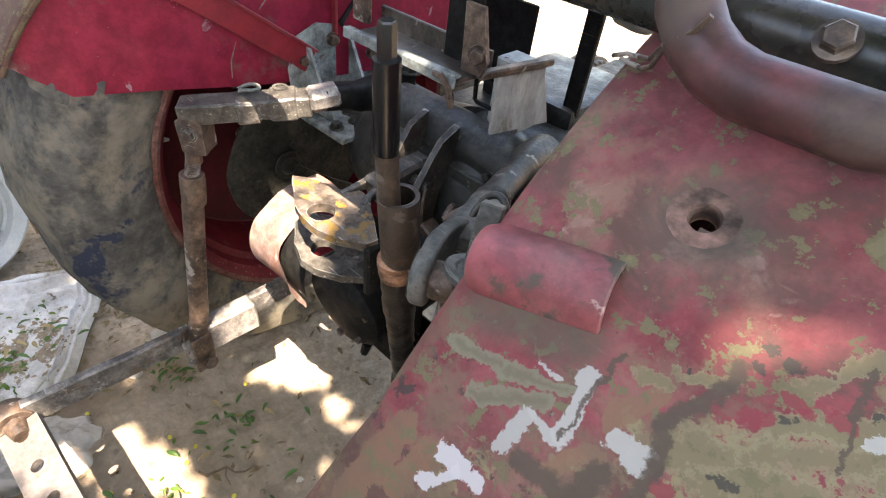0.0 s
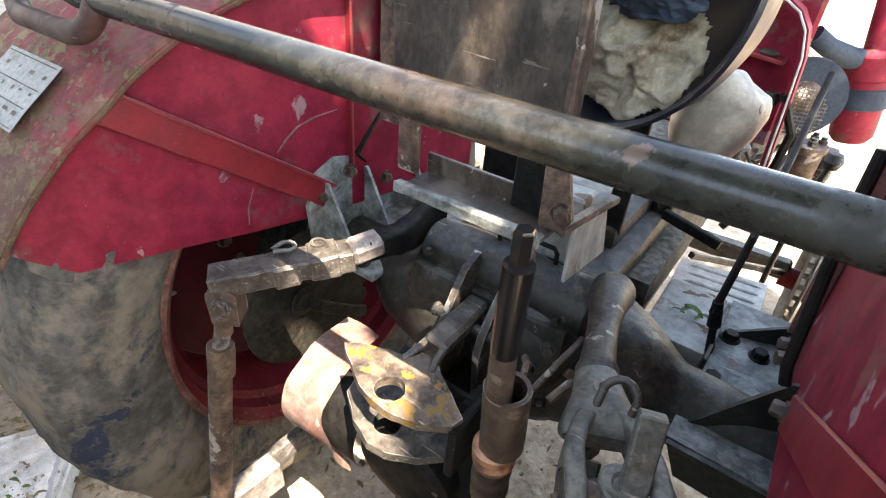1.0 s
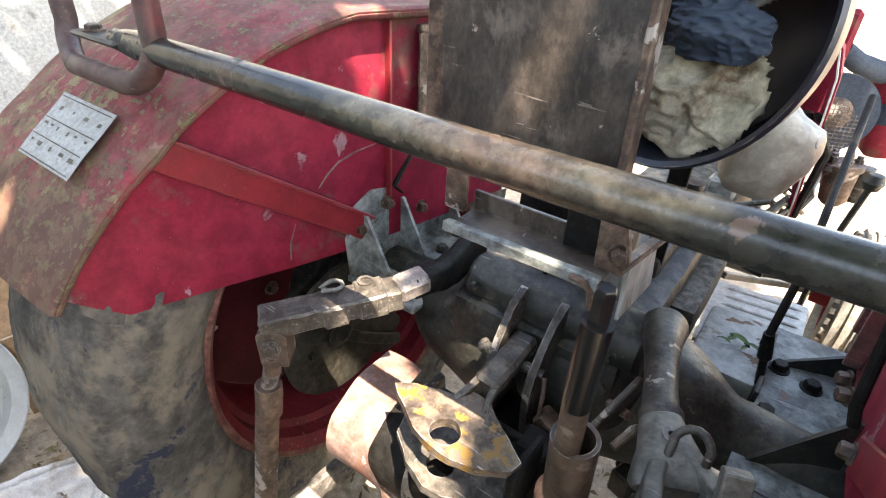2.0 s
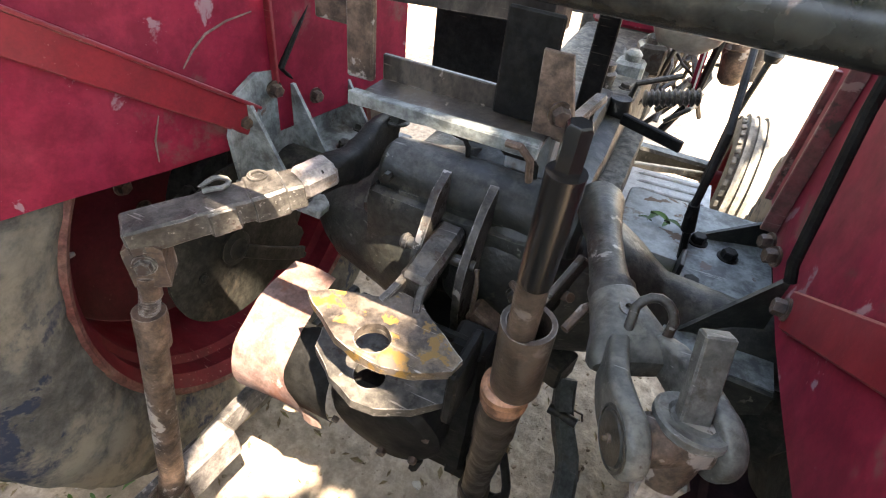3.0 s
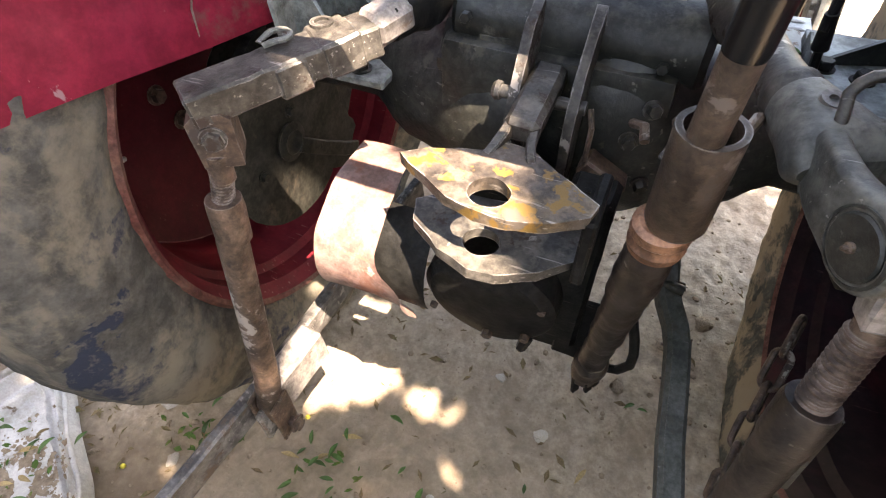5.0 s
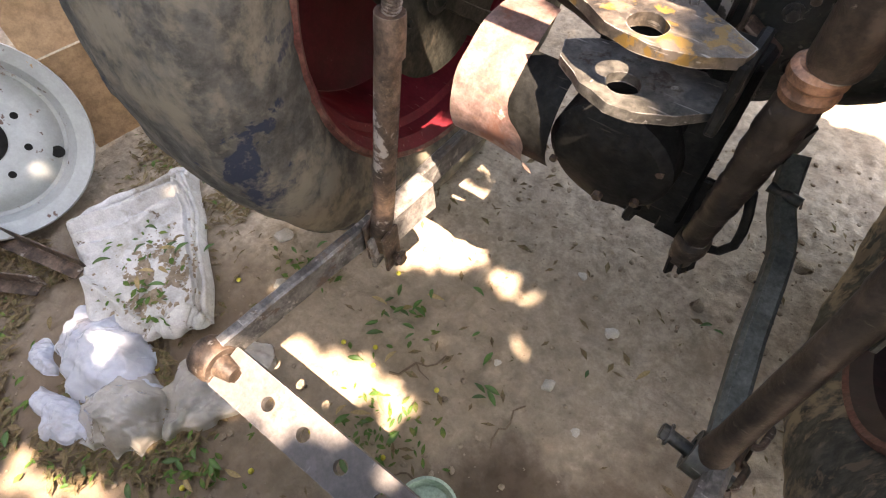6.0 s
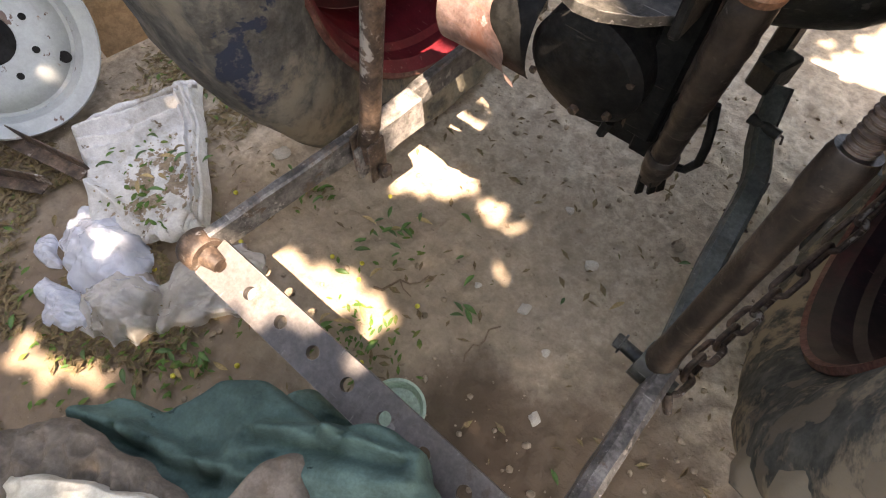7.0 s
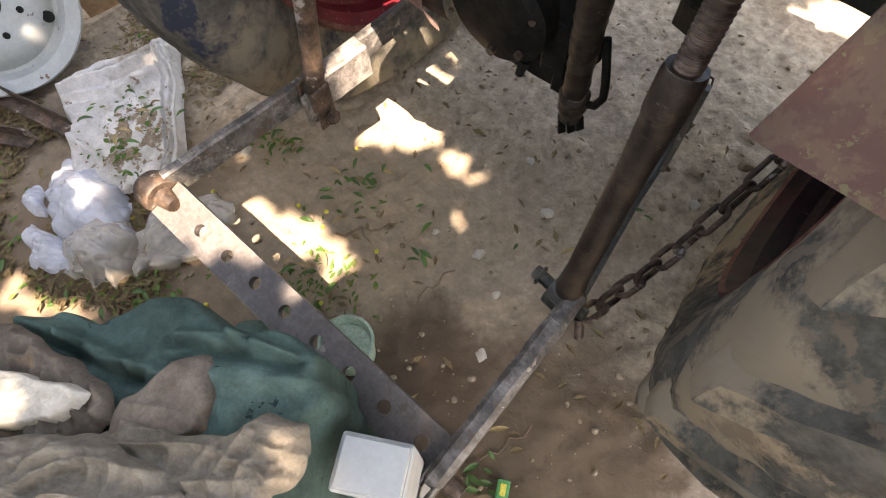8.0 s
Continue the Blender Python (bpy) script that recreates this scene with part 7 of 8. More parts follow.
dash = part("dash_arch", bm, M["red"], tractor, "red dash panel arch with pale rubbed edge", 1.0)
bm = B()
strap(bm, [p + V(0.0, -0.037, 0) for p in arc], 0.014, 0.004)
part("arch_trim", bm, M["alu"], dash)
bm = B()
box(bm, (0.08, 0.93, 0.98), (0.28, 0.02, 0.36), None, 0.01)
part("dash_panel", bm, M["red"], dash, "dark red dash panel")
bm = B()
box(bm, (0.125, 0.88, 1.018), (0.13, 0.07, 0.010), Matrix.Rotation(0.12, 3, "Y"), 0.002)
shelf = part("dash_shelf", bm, M["red_strap"], dash)
bm = B()
lathe(bm, [(0.0, 0), (0.022, 0), (0.024, 0.004), (0.018, 0.008), (0.0, 0.008)], (0.15, 0.87, 1.022), (0, 0, 1), 24)
part("gauge_cup", bm, M["armsteel"], dash)
bm = B()
box(bm, (0.02, 1.30, 1.08), (0.30, 0.70, 0.30), None, 0.05, 3)
part("hood", bm, M["red"], tractor, "faded red engine hood")
bm = B()
lathe(bm, [(0.03, 0.0), (0.105, 0.0), (0.110, 0.008), (0.108, 0.03), (0.03, 0.03)], (0.235, 1.27, 0.865), (0.35, -1, 0.1), 48)
grille = part("fan_ring", bm, M["blue"], tractor, "grey-blue round fan cowl")
bm = B()
lathe(bm, [(0, 0.0), (0.04, 0.0), (0.045, 0.01), (0.02, 0.02), (0, 0.02)], (0.240, 1.25, 0.868), (0.35, -1, 0.1), 28)
part("hub", bm, M["rust"], grille)
bm = B()
for i in range(-6, 7):
    o = 0.011 * i
    hw = math.sqrt(max(0.0, 0.072 ** 2 - o * o))
    tube(bm, [(0.240 + o, 1.19 + 0.35 * o, 0.835 - hw), (0.240 + o, 1.19 + 0.35 * o, 0.835 + hw)], 0.0016, 5)
    tube(bm, [(0.240 - hw, 1.19 - 0.35 * hw, 0.835 + o), (0.240 + hw, 1.19 + 0.35 * hw, 0.835 + o)], 0.0016, 5)
tagged(part("wire_mesh", bm, M["armsteel"], grille, "fine wire mesh"), kind="stuff")
bm = B()
lathe(bm, [(0, 0), (0.045, 0.0), (0.060, 0.02), (0.064, 0.10), (0.066, 0.115), (0.066, 0.19), (0.074, 0.195), (0.076, 0.26), (0.060, 0.275), (0.030, 0.28), (0.029, 0.46), (0, 0.46)], (0.405, 1.50, 0.715), (-0.17, 0, 1), 36)
air = part("air_cleaner", bm, M["red"], tractor, "red cylindrical air cleaner with a stack pipe")
bm = B()
lathe(bm, [(0.0665, 0), (0.072, 0.003), (0.072, 0.06), (0.0665, 0.063)], (0.405 - 0.17 * 0.105, 1.50, 0.82), (-0.17, 0, 1), 36)
part("clamp_band", bm, M["blue"], air, "grey-blue clamp band")
bm = B()
tube(bm, [(0.345, 1.47, 0.955), (0.30, 1.43, 0.965), (0.245, 1.37, 0.990), (0.20, 1.34, 1.02)], [0.030, 0.032, 0.028, 0.028], 20)
part("intake_hose", bm, M["blue"], air, "grey-blue rubber intake hose")
bm = B()
lathe(bm, [(0, 0), (0.020, 0.0), (0.030, 0.012), (0.037, 0.085), (0.044, 0.09), (0.044, 0.104), (0.03, 0.110), (0.0, 0.112)], (0.312, 0.90, 0.735), (-0.10, 0, 1), 28)
filt = part("fuel_filter", bm, M["rust"], tractor, "dusty brown fuel filter bowl with pipe unions")
for a in range(5):
    bm = B()
    p = V(0.300 + 0.028 * math.cos(a * 1.26), 0.90 + 0.028 * math.sin(a * 1.26), 0.842)
    lathe(bm, [(0, 0), (0.010, 0), (0.010, 0.012), (0.007, 0.014), (0.007, 0.020), (0, 0.020)], p, (0, 0, 1), 8)
    part("union_nut", bm, M["armsteel"], filt)
bm = B()
lathe(bm, [(0, 0), (0.018, 0.0), (0.024, 0.02), (0.026, 0.085), (0, 0.09)], (0.352, 0.93, 0.745), (-0.10, 0, 1), 20)
part("second_bowl", bm, M["armsteel"], filt)
bm = B()
tube(bm, [(0.215, 0.84, 0.95), (0.26, 0.86, 0.86), (0.25, 0.85, 0.70), (0.20, 0.82, 0.60)], 0.010, 8)
part("hose", bm, M["black"], tractor)

# front wheels
for s in (-1, 1):
    bm = B()
    sec = [(-0.055, 0.205), (-0.075, 0.225), (-0.085, 0.27), (-0.075, 0.315), (-0.05, 0.335), (0, 0.342), (0.05, 0.335), (0.075, 0.315), (0.085, 0.27), (0.075, 0.225), (0.055, 0.205)]
    FW, FK = V(s * 0.50, 1.38, 0.245), 0.72
    lathe(bm, [(r * FK, x * FK) for x, r in sec], FW, (1, 0, 0), 56)
    for i in range(-1, 2):
        lathe(bm, [(0.336 * FK, -0.008), (0.350 * FK, -0.006), (0.350 * FK, 0.006), (0.336 * FK, 0.008)], FW + V(0.028 * i, 0, 0), (1, 0, 0), 56)
    for i in range(40):
        a = 2 * math.pi * i / 40
        box(bm, FW + V(-s * 0.048, 0.325 * FK * math.cos(a), 0.325 * FK * math.sin(a)), (0.018, 0.022, 0.012), Matrix.Rotation(a + math.pi / 2, 3, "X"), 0.003)
    fw = part("front_tyre", bm, M["pale_tyre"], tractor, "pale dusty ribbed front tyre")
    bm = B()
    lathe(bm, [(r * FK, h * FK) for r, h in [(0.215, -0.06), (0.20, -0.05), (0.19, 0), (0.12, 0.03), (0.0, 0.03)]], FW, (s, 0, 0), 40)
    lathe(bm, [(r * FK, h * FK) for r, h in [(0.0, -0.14), (0.05, -0.14), (0.055, -0.02), (0.0, 0.0)]], FW, (s, 0, 0), 24)
    part("front_rim", bm, M["rim_red"], fw, "dull red front rim")
bm = B()
beam(bm, (-0.42, 1.38, 0.27), (0.42, 1.38, 0.27), 0.06, 0.07, 0.01)
beam(bm, (0.15, 0.9, 0.45), (0.40, 1.33, 0.28), 0.02, 0.02, 0.003)
part("front_axle", bm, M["iron"], tractor)

# side chain from the right link to the axle
bm = None
chain = None
pts = []
for i in range(11):
    k = i / 10
    p = V(0.322, -0.405, 0.305).lerp(V(0.415, 0.03, 0.40), k)
    p.z -= 0.085 * math.sin(math.pi * k)
    pts.append(p)
for i, (a, b) in enumerate(zip(pts, pts[1:])):
    bm = B()
    d = (b - a)
    ln = d.length * 0.5 + 0.009
    d.normalize()
    sd = d.orthogonal().normalized()
    sd = Matrix.Rotation(radians(25 + 90 * (i % 2)), 3, d) @ sd
    c = (a + b) / 2
    ring = []
    for j in range(20):
        t = 2 * math.pi * j / 20
        ring.append(c + d * (math.cos(t) * 0.012 + (ln - 0.017 if math.cos(t) >= 0 else -(ln - 0.017))) + sd * math.sin(t) * 0.0125)
    tube(bm, ring, 0.0052, 10, closed=True)
    if chain is None:
        chain = part("check_chain", bm, M["rust"], tractor, "dark rusty steel link chain")
    else:
        part("chain_link", bm, M["rust"], chain)
bm = B()
tube(bm, [(0.322, -0.415, 0.315), (0.335, -0.43, 0.30), (0.335, -0.42, 0.285), (0.322, -0.40, 0.285), (0.315, -0.395, 0.30)], 0.006, 10)
part("chain_hook", bm, M["rust"], chain)

# ---------------------------------------------------------------- things lying in the yard
def sheet(fn, nu, nv, thick=0.0):
    bm = B()
    vs = [[bm.verts.new(fn(i / nu, j / nv)) for j in range(nv + 1)] for i in range(nu + 1)]
    for A, C in zip(vs, vs[1:]):
        for j in range(nv):
            bm.faces.new((A[j], C[j], C[j + 1], A[j + 1]))
    if thick:
        bmesh.ops.solidify(bm, geom=list(bm.faces), thickness=thick)
    return bm


def quad(a, b, c, d, u, v):
    return Vector(a).lerp(Vector(b), u).lerp(Vector(d).lerp(Vector(c), u), v)


def crumple(p, amp, seed, ridge=9.0):
    n1 = noise.noise(V(p.x * ridge, p.y * ridge, seed))
    n2 = noise.noise(V(p.x * ridge * 2.7, p.y * ridge * 2.7, seed + 5))
    n3 = noise.noise(V(p.x * ridge * 7, p.y * ridge * 7, seed + 9))
    return amp * (1.2 - 2.0 * abs(n1) + 0.6 * (1 - 2 * abs(n2)) * 0.5 + 0.22 * n3)


def folds(u, v):
    """Long soft creases across a lying sack, with small puckers."""
    a, b = u * 0.86 + v * 0.5, v * 0.86 - u * 0.5
    wob = 0.25 * noise.noise(V(u * 3, v * 3, 7))
    r1 = 1 - 2 * abs(noise.noise(V(a * 2.2 + wob, b * 7.5, 3)))
    r2 = 1 - 2 * abs(noise.noise(V(a * 9.0, b * 3.0 + wob, 13)))
    r3 = noise.noise(V(u * 26, v * 26, 5))
    return 0.008 * r1 + 0.004 * r2 + 0.0012 * r3


# woven sack lying nearly flat, folds gathered along its top and one side
def sack_point(u, v):
    p = quad((-1.00, -0.345, 0), (-0.600, -0.610, 0), (-0.74, -0.80, 0), (-1.10, -0.665, 0), u, v)
    edge = min(u, 1 - u, v, 1 - v)
    lift = 0.034 * min(1, edge / 0.06) ** 0.5
    s1 = math.sin(3.0 * v + 0.6) * 0.03
    tuck = sum(h * (1 - min(1, abs(u - c - k * s1) / w)) ** 1.3 for c, k, h, w in ((0.13, 1.0, 0.022, 0.045), (0.24, 1.7, 0.016, 0.04), (0.33, -0.6, 0.010, 0.05)))
    tuck += sum(h * (1 - min(1, abs(v - c - 0.018 * math.sin(5 * u + c * 30)) / w)) ** 1.3 for c, h, w in ((0.09, 0.014, 0.025), (0.145, 0.011, 0.022)))
    tuck += 0.016 * (1 - min(1, abs((u - 0.75) * 0.7 + (v - 0.80) * 0.7) / 0.05)) * min(1, max(0.0, v - 0.5) * 4)
    w = V(0.020 * noise.noise(V(u * 2.5, v * 2.5, 1)), 0.020 * noise.noise(V(u * 2.5, v * 2.5, 2)), 0)
    return p + w + V(0, 0, 0.004 + lift + (1.5 * tuck + folds(u, v) * 0.75) * min(1, edge / 0.05))


sack = root("white_sack", (-0.88, -0.60, 0.0), "dirty white woven sack lying flat with leaves on it", "sack")
part("sack_body", sheet(sack_point, 150, 130), M["sack"], sack, "", 2.5)
bm = B()
tube(bm, [sack_point(0.03 + 0.94 * k / 40, 0.05 + 0.005 * math.sin(k * 0.3)) + V(0, 0, 0.003) for k in range(41)], [0.0055 + 0.001 * math.sin(k * 0.5) for k in range(41)], 8)
part("hem", bm, M["sack"], sack, "rolled sack hem", 2.5)
bm = B()
tube(bm, [sack_point(0.97 + 0.012 * math.sin(k * 0.4), 0.03 + 0.55 * k / 34) + V(0.012, -0.012, 0.006) for k in range(35)], [0.008 + 0.020 * math.sin(math.pi * min(1, k / 30)) + 0.002 * math.sin(k * 1.7) for k in range(35)], 14)
fineness(bm, 0.012)
rough(bm, 0.005, 22, 5)
part("rolled_mouth", bm, M["sack"], sack, "rolled mouth of the sack", 2.5)


bm = B()
tube(bm, [sack_point(0.035 + 0.004 * math.sin(k * 0.3), 0.02 + 0.94 * k / 34) + V(0, 0, 0.006) for k in range(35)], [0.011 + 0.002 * math.sin(k * 0.35) for k in range(35)], 10)
fineness(bm, 0.012)
rough(bm, 0.003, 18, 3)
part("rolled_edge", bm, M["sack"], sack, "thick rolled sack edge", 2.5)

bm = B()
rnd_s = random.Random(77)
for _ in range(2600):
    u, v = rnd_s.gauss(0.70, 0.11), rnd_s.gauss(0.42, 0.16)
    if not (0.1 < u < 0.96 and 0.06 < v < 0.95) or noise.noise(V(u * 9, v * 9, 33)) < -0.02:
        continue
    p = sack_point(u, v)
    sz = 0.0012 + 0.006 * rnd_s.random() ** 4
    at = Matrix.Translation(p + V(0, 0, sz * 0.15)) @ Matrix.Rotation(rnd_s.uniform(0, 6.28), 4, "Z") @ Matrix.Diagonal((sz * rnd_s.uniform(0.8, 2.2), sz, sz * 0.5, 1))
    vs = [bm.verts.new(at @ V(*q)) for q in ((1, 0, 0), (0, 1, 0), (-1, 0, 0), (0, -1, 0), (0, 0, 1))]
    for k in range(4):
        bm.faces.new((vs[k], vs[(k + 1) % 4], vs[4]))
me = mesh_of("spilt_dirt", bm, 0.9)
me.materials.append(M["clod"])
tagged(new("spilt_dirt", me), "dry soil crumbs spilt on the white sack", "soil", kind="stuff")

def bundle(outline, top, seed, amp=0.012, ridge=9.0, skirt=2.6, crest=None, fall=0.55, fray=0.010):
    """Thin stuff lying heaped on the ground inside an outline of (x, y): crumpled on top, falling to the soil at its rim."""
    k = len(outline)
    cx, cy = sum(p[0] for p in outline) / k, sum(p[1] for p in outline) / k
    nr, na = 48, 150
    bm = B()
    rings = []
    for i in range(1, nr + 1):
        r = i / nr
        ring = []
        for j in range(na):
            q = j / na * k
            m, f = int(q), q - int(q)
            p0, p1, p2, p3 = (V(*outline[(m + o) % k], 0) for o in (-1, 0, 1, 2))
            e = 0.5 * (2 * p1 + (p2 - p0) * f + (2 * p0 - 5 * p1 + 4 * p2 - p3) * f ** 2 + (3 * p1 - p0 - 3 * p2 + p3) * f ** 3)
            p = V(cx, cy, 0).lerp(e, r)
            p += fray * V(noise.noise(V(p.x * 26, p.y * 26, seed)), noise.noise(V(p.x * 26, p.y * 26, seed + 1)), 0) * r
            h = top(p) if callable(top) else top
            body = (1 - r ** skirt) ** fall
            c = crumple(V(p.x * 0.5 + p.y * 0.4, p.y - 0.6 * p.x, 0), amp, seed, ridge * 1.3) + crumple(V(p.x, p.y * 0.35, 0), amp * 0.35, seed + 3, ridge * 2.2)
            p.z = max(0.003, soil_height(p.x, p.y) + 0.003 + h * body + (c + (crest(p) if crest else 0.0)) * min(1, (1 - r) / 0.08 + 0.12))
            ring.append(bm.verts.new(p))
        rings.append(ring)
    mid = bm.verts.new(sum((v.co for v in rings[0]), V(0, 0, 0)) / na)
    for j in range(na):
        bm.faces.new((mid, rings[0][j], rings[0][(j + 1) % na]))
    for A, C in zip(rings, rings[1:]):
        for j in range(na):
            bm.faces.new((A[j], C[j], C[(j + 1) % na], A[(j + 1) % na]))
    return bm


bag = root("plastic_bag", (-0.70, -0.80, 0), "crumpled thin bluish-white plastic bag with a soiled lower end", "bag")
part("bag_body", bundle([(-0.818, -0.861), (-0.868, -0.817), (-0.861, -0.762), (-0.806, -0.722), (-0.735, -0.722), (-0.677, -0.725), (-0.600, -0.765), (-0.560, -0.80), (-0.58, -0.86), (-0.69, -0.895)], 0.060, 8, 0.013, 12.0, 1.9, None, 1.15, 0.022), M["poly"], bag, "", 2.5)
part("soiled_end", bundle([(-0.66, -0.775), (-0.540, -0.780), (-0.500, -0.825), (-0.490, -0.872), (-0.545, -0.912), (-0.609, -0.934), (-0.672, -0.892), (-0.665, -0.83)], 0.056, 28, 0.013, 13.0, 1.9, None, 1.15, 0.022), M["poly_dirty"], bag, "bag end full of brown soil", 2.5)
part("loose_flap", bundle([(-0.775, -0.924), (-0.720, -0.900), (-0.660, -0.892), (-0.605, -0.930), (-0.655, -0.975), (-0.72, -0.965)], 0.020, 31, 0.008, 18.0, 2.0, None, 1.1, 0.018), M["poly"], bag, "loose torn flap of the bag", 2.5)
part("handle_loop", bundle([(-0.875, -0.894), (-0.852, -0.862), (-0.800, -0.872), (-0.771, -0.895), (-0.805, -0.915)], 0.016, 33, 0.007, 20.0, 2.0, None, 1.1, 0.016), M["poly"], bag, "crumpled bag handle", 2.5)
thing("polythene_sheet", bundle([(-0.575, -0.770), (-0.580, -0.70), (-0.554, -0.625), (-0.46, -0.575), (-0.40, -0.63), (-0.377, -0.690), (-0.405, -0.728), (-0.463, -0.800), (-0.485, -0.845)], 0.016, 12, 0.012, 11.0, 3.0, None, 1.0, 0.020), M["poly_dirty"],
      "dusty translucent polythene sheet", "plastic sheet", sharp=2.5)


def heap_top(p):
    return 0.445 + 0.045 * min(1.0, max(0.0, (p.x + 0.06) / 0.15))


def along_line(p, a, b):
    a, b = V(*a, 0), V(*b, 0)
    q = V(p.x, p.y, 0)
    t = min(1.0, max(0.0, (q - a).dot(b - a) / (b - a).length_squared))
    d = (b - a).normalized()
    return (q - a - (b - a) * t).length, (q - a).dot(V(-d.y, d.x, 0))


def green_folds(p):
    """The few long folds of the cloth: a rolled corner, a crease across it and a doubled edge."""
    z = 0.0
    wob = 0.006 * noise.noise(V(p.x * 20, p.y * 20, 5))
    for a, b, h, w in (((-0.170, -0.915), (-0.100, -0.885), 0.016, 0.016), ((-0.100, -0.885), (-0.012, -0.852), 0.014, 0.014), ((-0.012, -0.852), (0.06, -0.815), 0.010, 0.014),
                       ((0.0, -0.795), (0.060, -0.752), 0.016, 0.014), ((0.060, -0.752), (0.125, -0.725), 0.014, 0.012), ((-0.05, -0.90), (0.03, -0.78), 0.008, 0.02), ((0.05, -0.81), (0.15, -0.74), 0.007, 0.018)):
        d, side = along_line(p, a, b)
        d = max(0.0, d + wob)
        z += 1.3 * h * math.exp(-(d / (0.6 * w)) ** 2)
        z -= 0.6 * h * math.exp(-((d - 1.0 * w) / (0.45 * w)) ** 2) * (1.0 if side < 0 else 0.25)
    return z


thing("green_cloth", bundle([(-0.188, -0.990), (-0.178, -0.940), (-0.185, -0.912), (-0.170, -0.885), (-0.142, -0.868), (-0.115, -0.860), (-0.105, -0.830), (-0.085, -0.785), (-0.055, -0.755), (0.0, -0.745), (0.046, -0.735), (0.084, -0.712), (0.115, -0.698),
                             (0.145, -0.697), (0.172, -0.708), (0.195, -0.72), (0.205, -0.78), (0.26, -0.86), (0.25, -1.0), (0.12, -1.16), (-0.06, -1.22), (-0.2, -1.12)], heap_top, 17, 0.0055, 8.0, 40.0, green_folds),
      M["green_cloth"], "faded dark green cloth draped over a heap", "cloth", sharp=2.5)
thing("green_cloth", bundle([(-0.135, -0.79), (-0.125, -0.74), (-0.10, -0.712), (-0.05, -0.705), (0.0, -0.702), (0.06, -0.69), (0.06, -0.76), (-0.03, -0.80)], 0.20, 19, 0.016, 9.0, 5.0), M["green_cloth"],
      "hanging fold of the dark green cloth at the heap's foot", "cloth", sharp=2.5)


def drape(outline, z, rise, seed, amp=0.02, creases=(1.0, 0.4), tilt=(0, 0)):
    """A rag spread over the heap: rounded outline of (x, y), folds running across it, edges turned down."""
    k = len(outline)
    cx, cy = sum(p[0] for p in outline) / k, sum(p[1] for p in outline) / k
    nr, na = 44, 128
    bm = B()
    mid = None
    rings = []
    for i in range(nr + 1):
        r = i / nr
        ring = []
        for j in range(na):
            q = j / na * k
            m, f = int(q), q - int(q)
            p0, p1, p2, p3 = (V(*outline[(m + o) % k], 0) for o in (-1, 0, 1, 2))
            e = p1.lerp(p2, f).lerp(0.5 * (2 * p1 + (p2 - p0) * f + (2 * p0 - 5 * p1 + 4 * p2 - p3) * f ** 2 + (3 * p1 - p0 - 3 * p2 + p3) * f ** 3), 0.5)
            p = V(cx, cy, 0).lerp(e, r)
            p += V(0.010 * noise.noise(V(p.x * 30, p.y * 30, seed)), 0.010 * noise.noise(V(p.x * 30, p.y * 30, seed + 1)), 0) * r
            a, b = p.x * creases[0] + p.y * creases[1], p.y * creases[0] - p.x * creases[1]
            w = 0.02 * noise.noise(V(p.x * 12, p.y * 12, seed + 4))
            f1 = 1 - 2 * abs(noise.noise(V(a * 5, (b + w) * 34, seed)))
            f2 = 1 - 2 * abs(noise.noise(V(a * 38 + w * 40, b * 30, seed + 7)))
            f3 = 1 - 2 * abs(noise.noise(V(a * 60, b * 90, seed + 9)))
            fold = amp * f1 * abs(f1) + 0.55 * amp * f2 * abs(f2) + 0.22 * amp * f3
            down = max(0.0, (r - 0.80) / 0.20) ** 2
            p.z = z + rise * (1 - r * r) + fold * (1 - 0.35 * down) - 0.014 * down + tilt[0] * (p.x - cx) + tilt[1] * (p.y - cy)
            ring.append(p)
        rings.append(ring)
    mid = bm.verts.new(sum(rings[1], V(0, 0, 0)) / na)
    vs = [[bm.verts.new(p) for p in ring] for ring in rings[1:]]
    for j in range(na):
        bm.faces.new((mid, vs[0][j], vs[0][(j + 1) % na]))
    for A, C in zip(vs, vs[1:]):
        for j in range(na):
            bm.faces.new((A[j], C[j], C[(j + 1) % na], A[(j + 1) % na]))
    bmesh.ops.solidify(bm, geom=list(bm.faces), thickness=0.002)
    return bm


thing("brown_cloth", drape([(0.054, -0.785), (0.039, -0.806), (0.028, -0.878), (0.045, -0.905), (0.095, -0.875), (0.120, -0.832)], 0.502, 0.002, 47, 0.003), M["brown_cloth"],
      "flat brown cloth corner on the green cloth", "cloth", sharp=2.5)
thing("khaki_cloth", drape([(-0.19, -0.975), (-0.148, -0.917), (-0.108, -0.898), (-0.049, -0.888), (0.016, -0.878), (0.038, -0.893), (0.024, -0.94), (-0.02, -1.0), (-0.10, -1.06)], 0.492, 0.004, 27, 0.015, (0.8, -0.6)), M["brown_cloth"],
      "crumpled brown rag on the green cloth", "cloth", sharp=2.5)
thing("cream_cloth", drape([(-0.125, -0.965), (-0.077, -0.931), (-0.042, -0.911), (0.008, -0.888), (0.008, -0.918), (-0.022, -0.965), (-0.065, -1.0)], 0.518, 0.003, 57, 0.008, (0.7, 0.7)), M["cream_cloth"],
      "pale cream rag folded on the heap", "cloth", sharp=2.5)
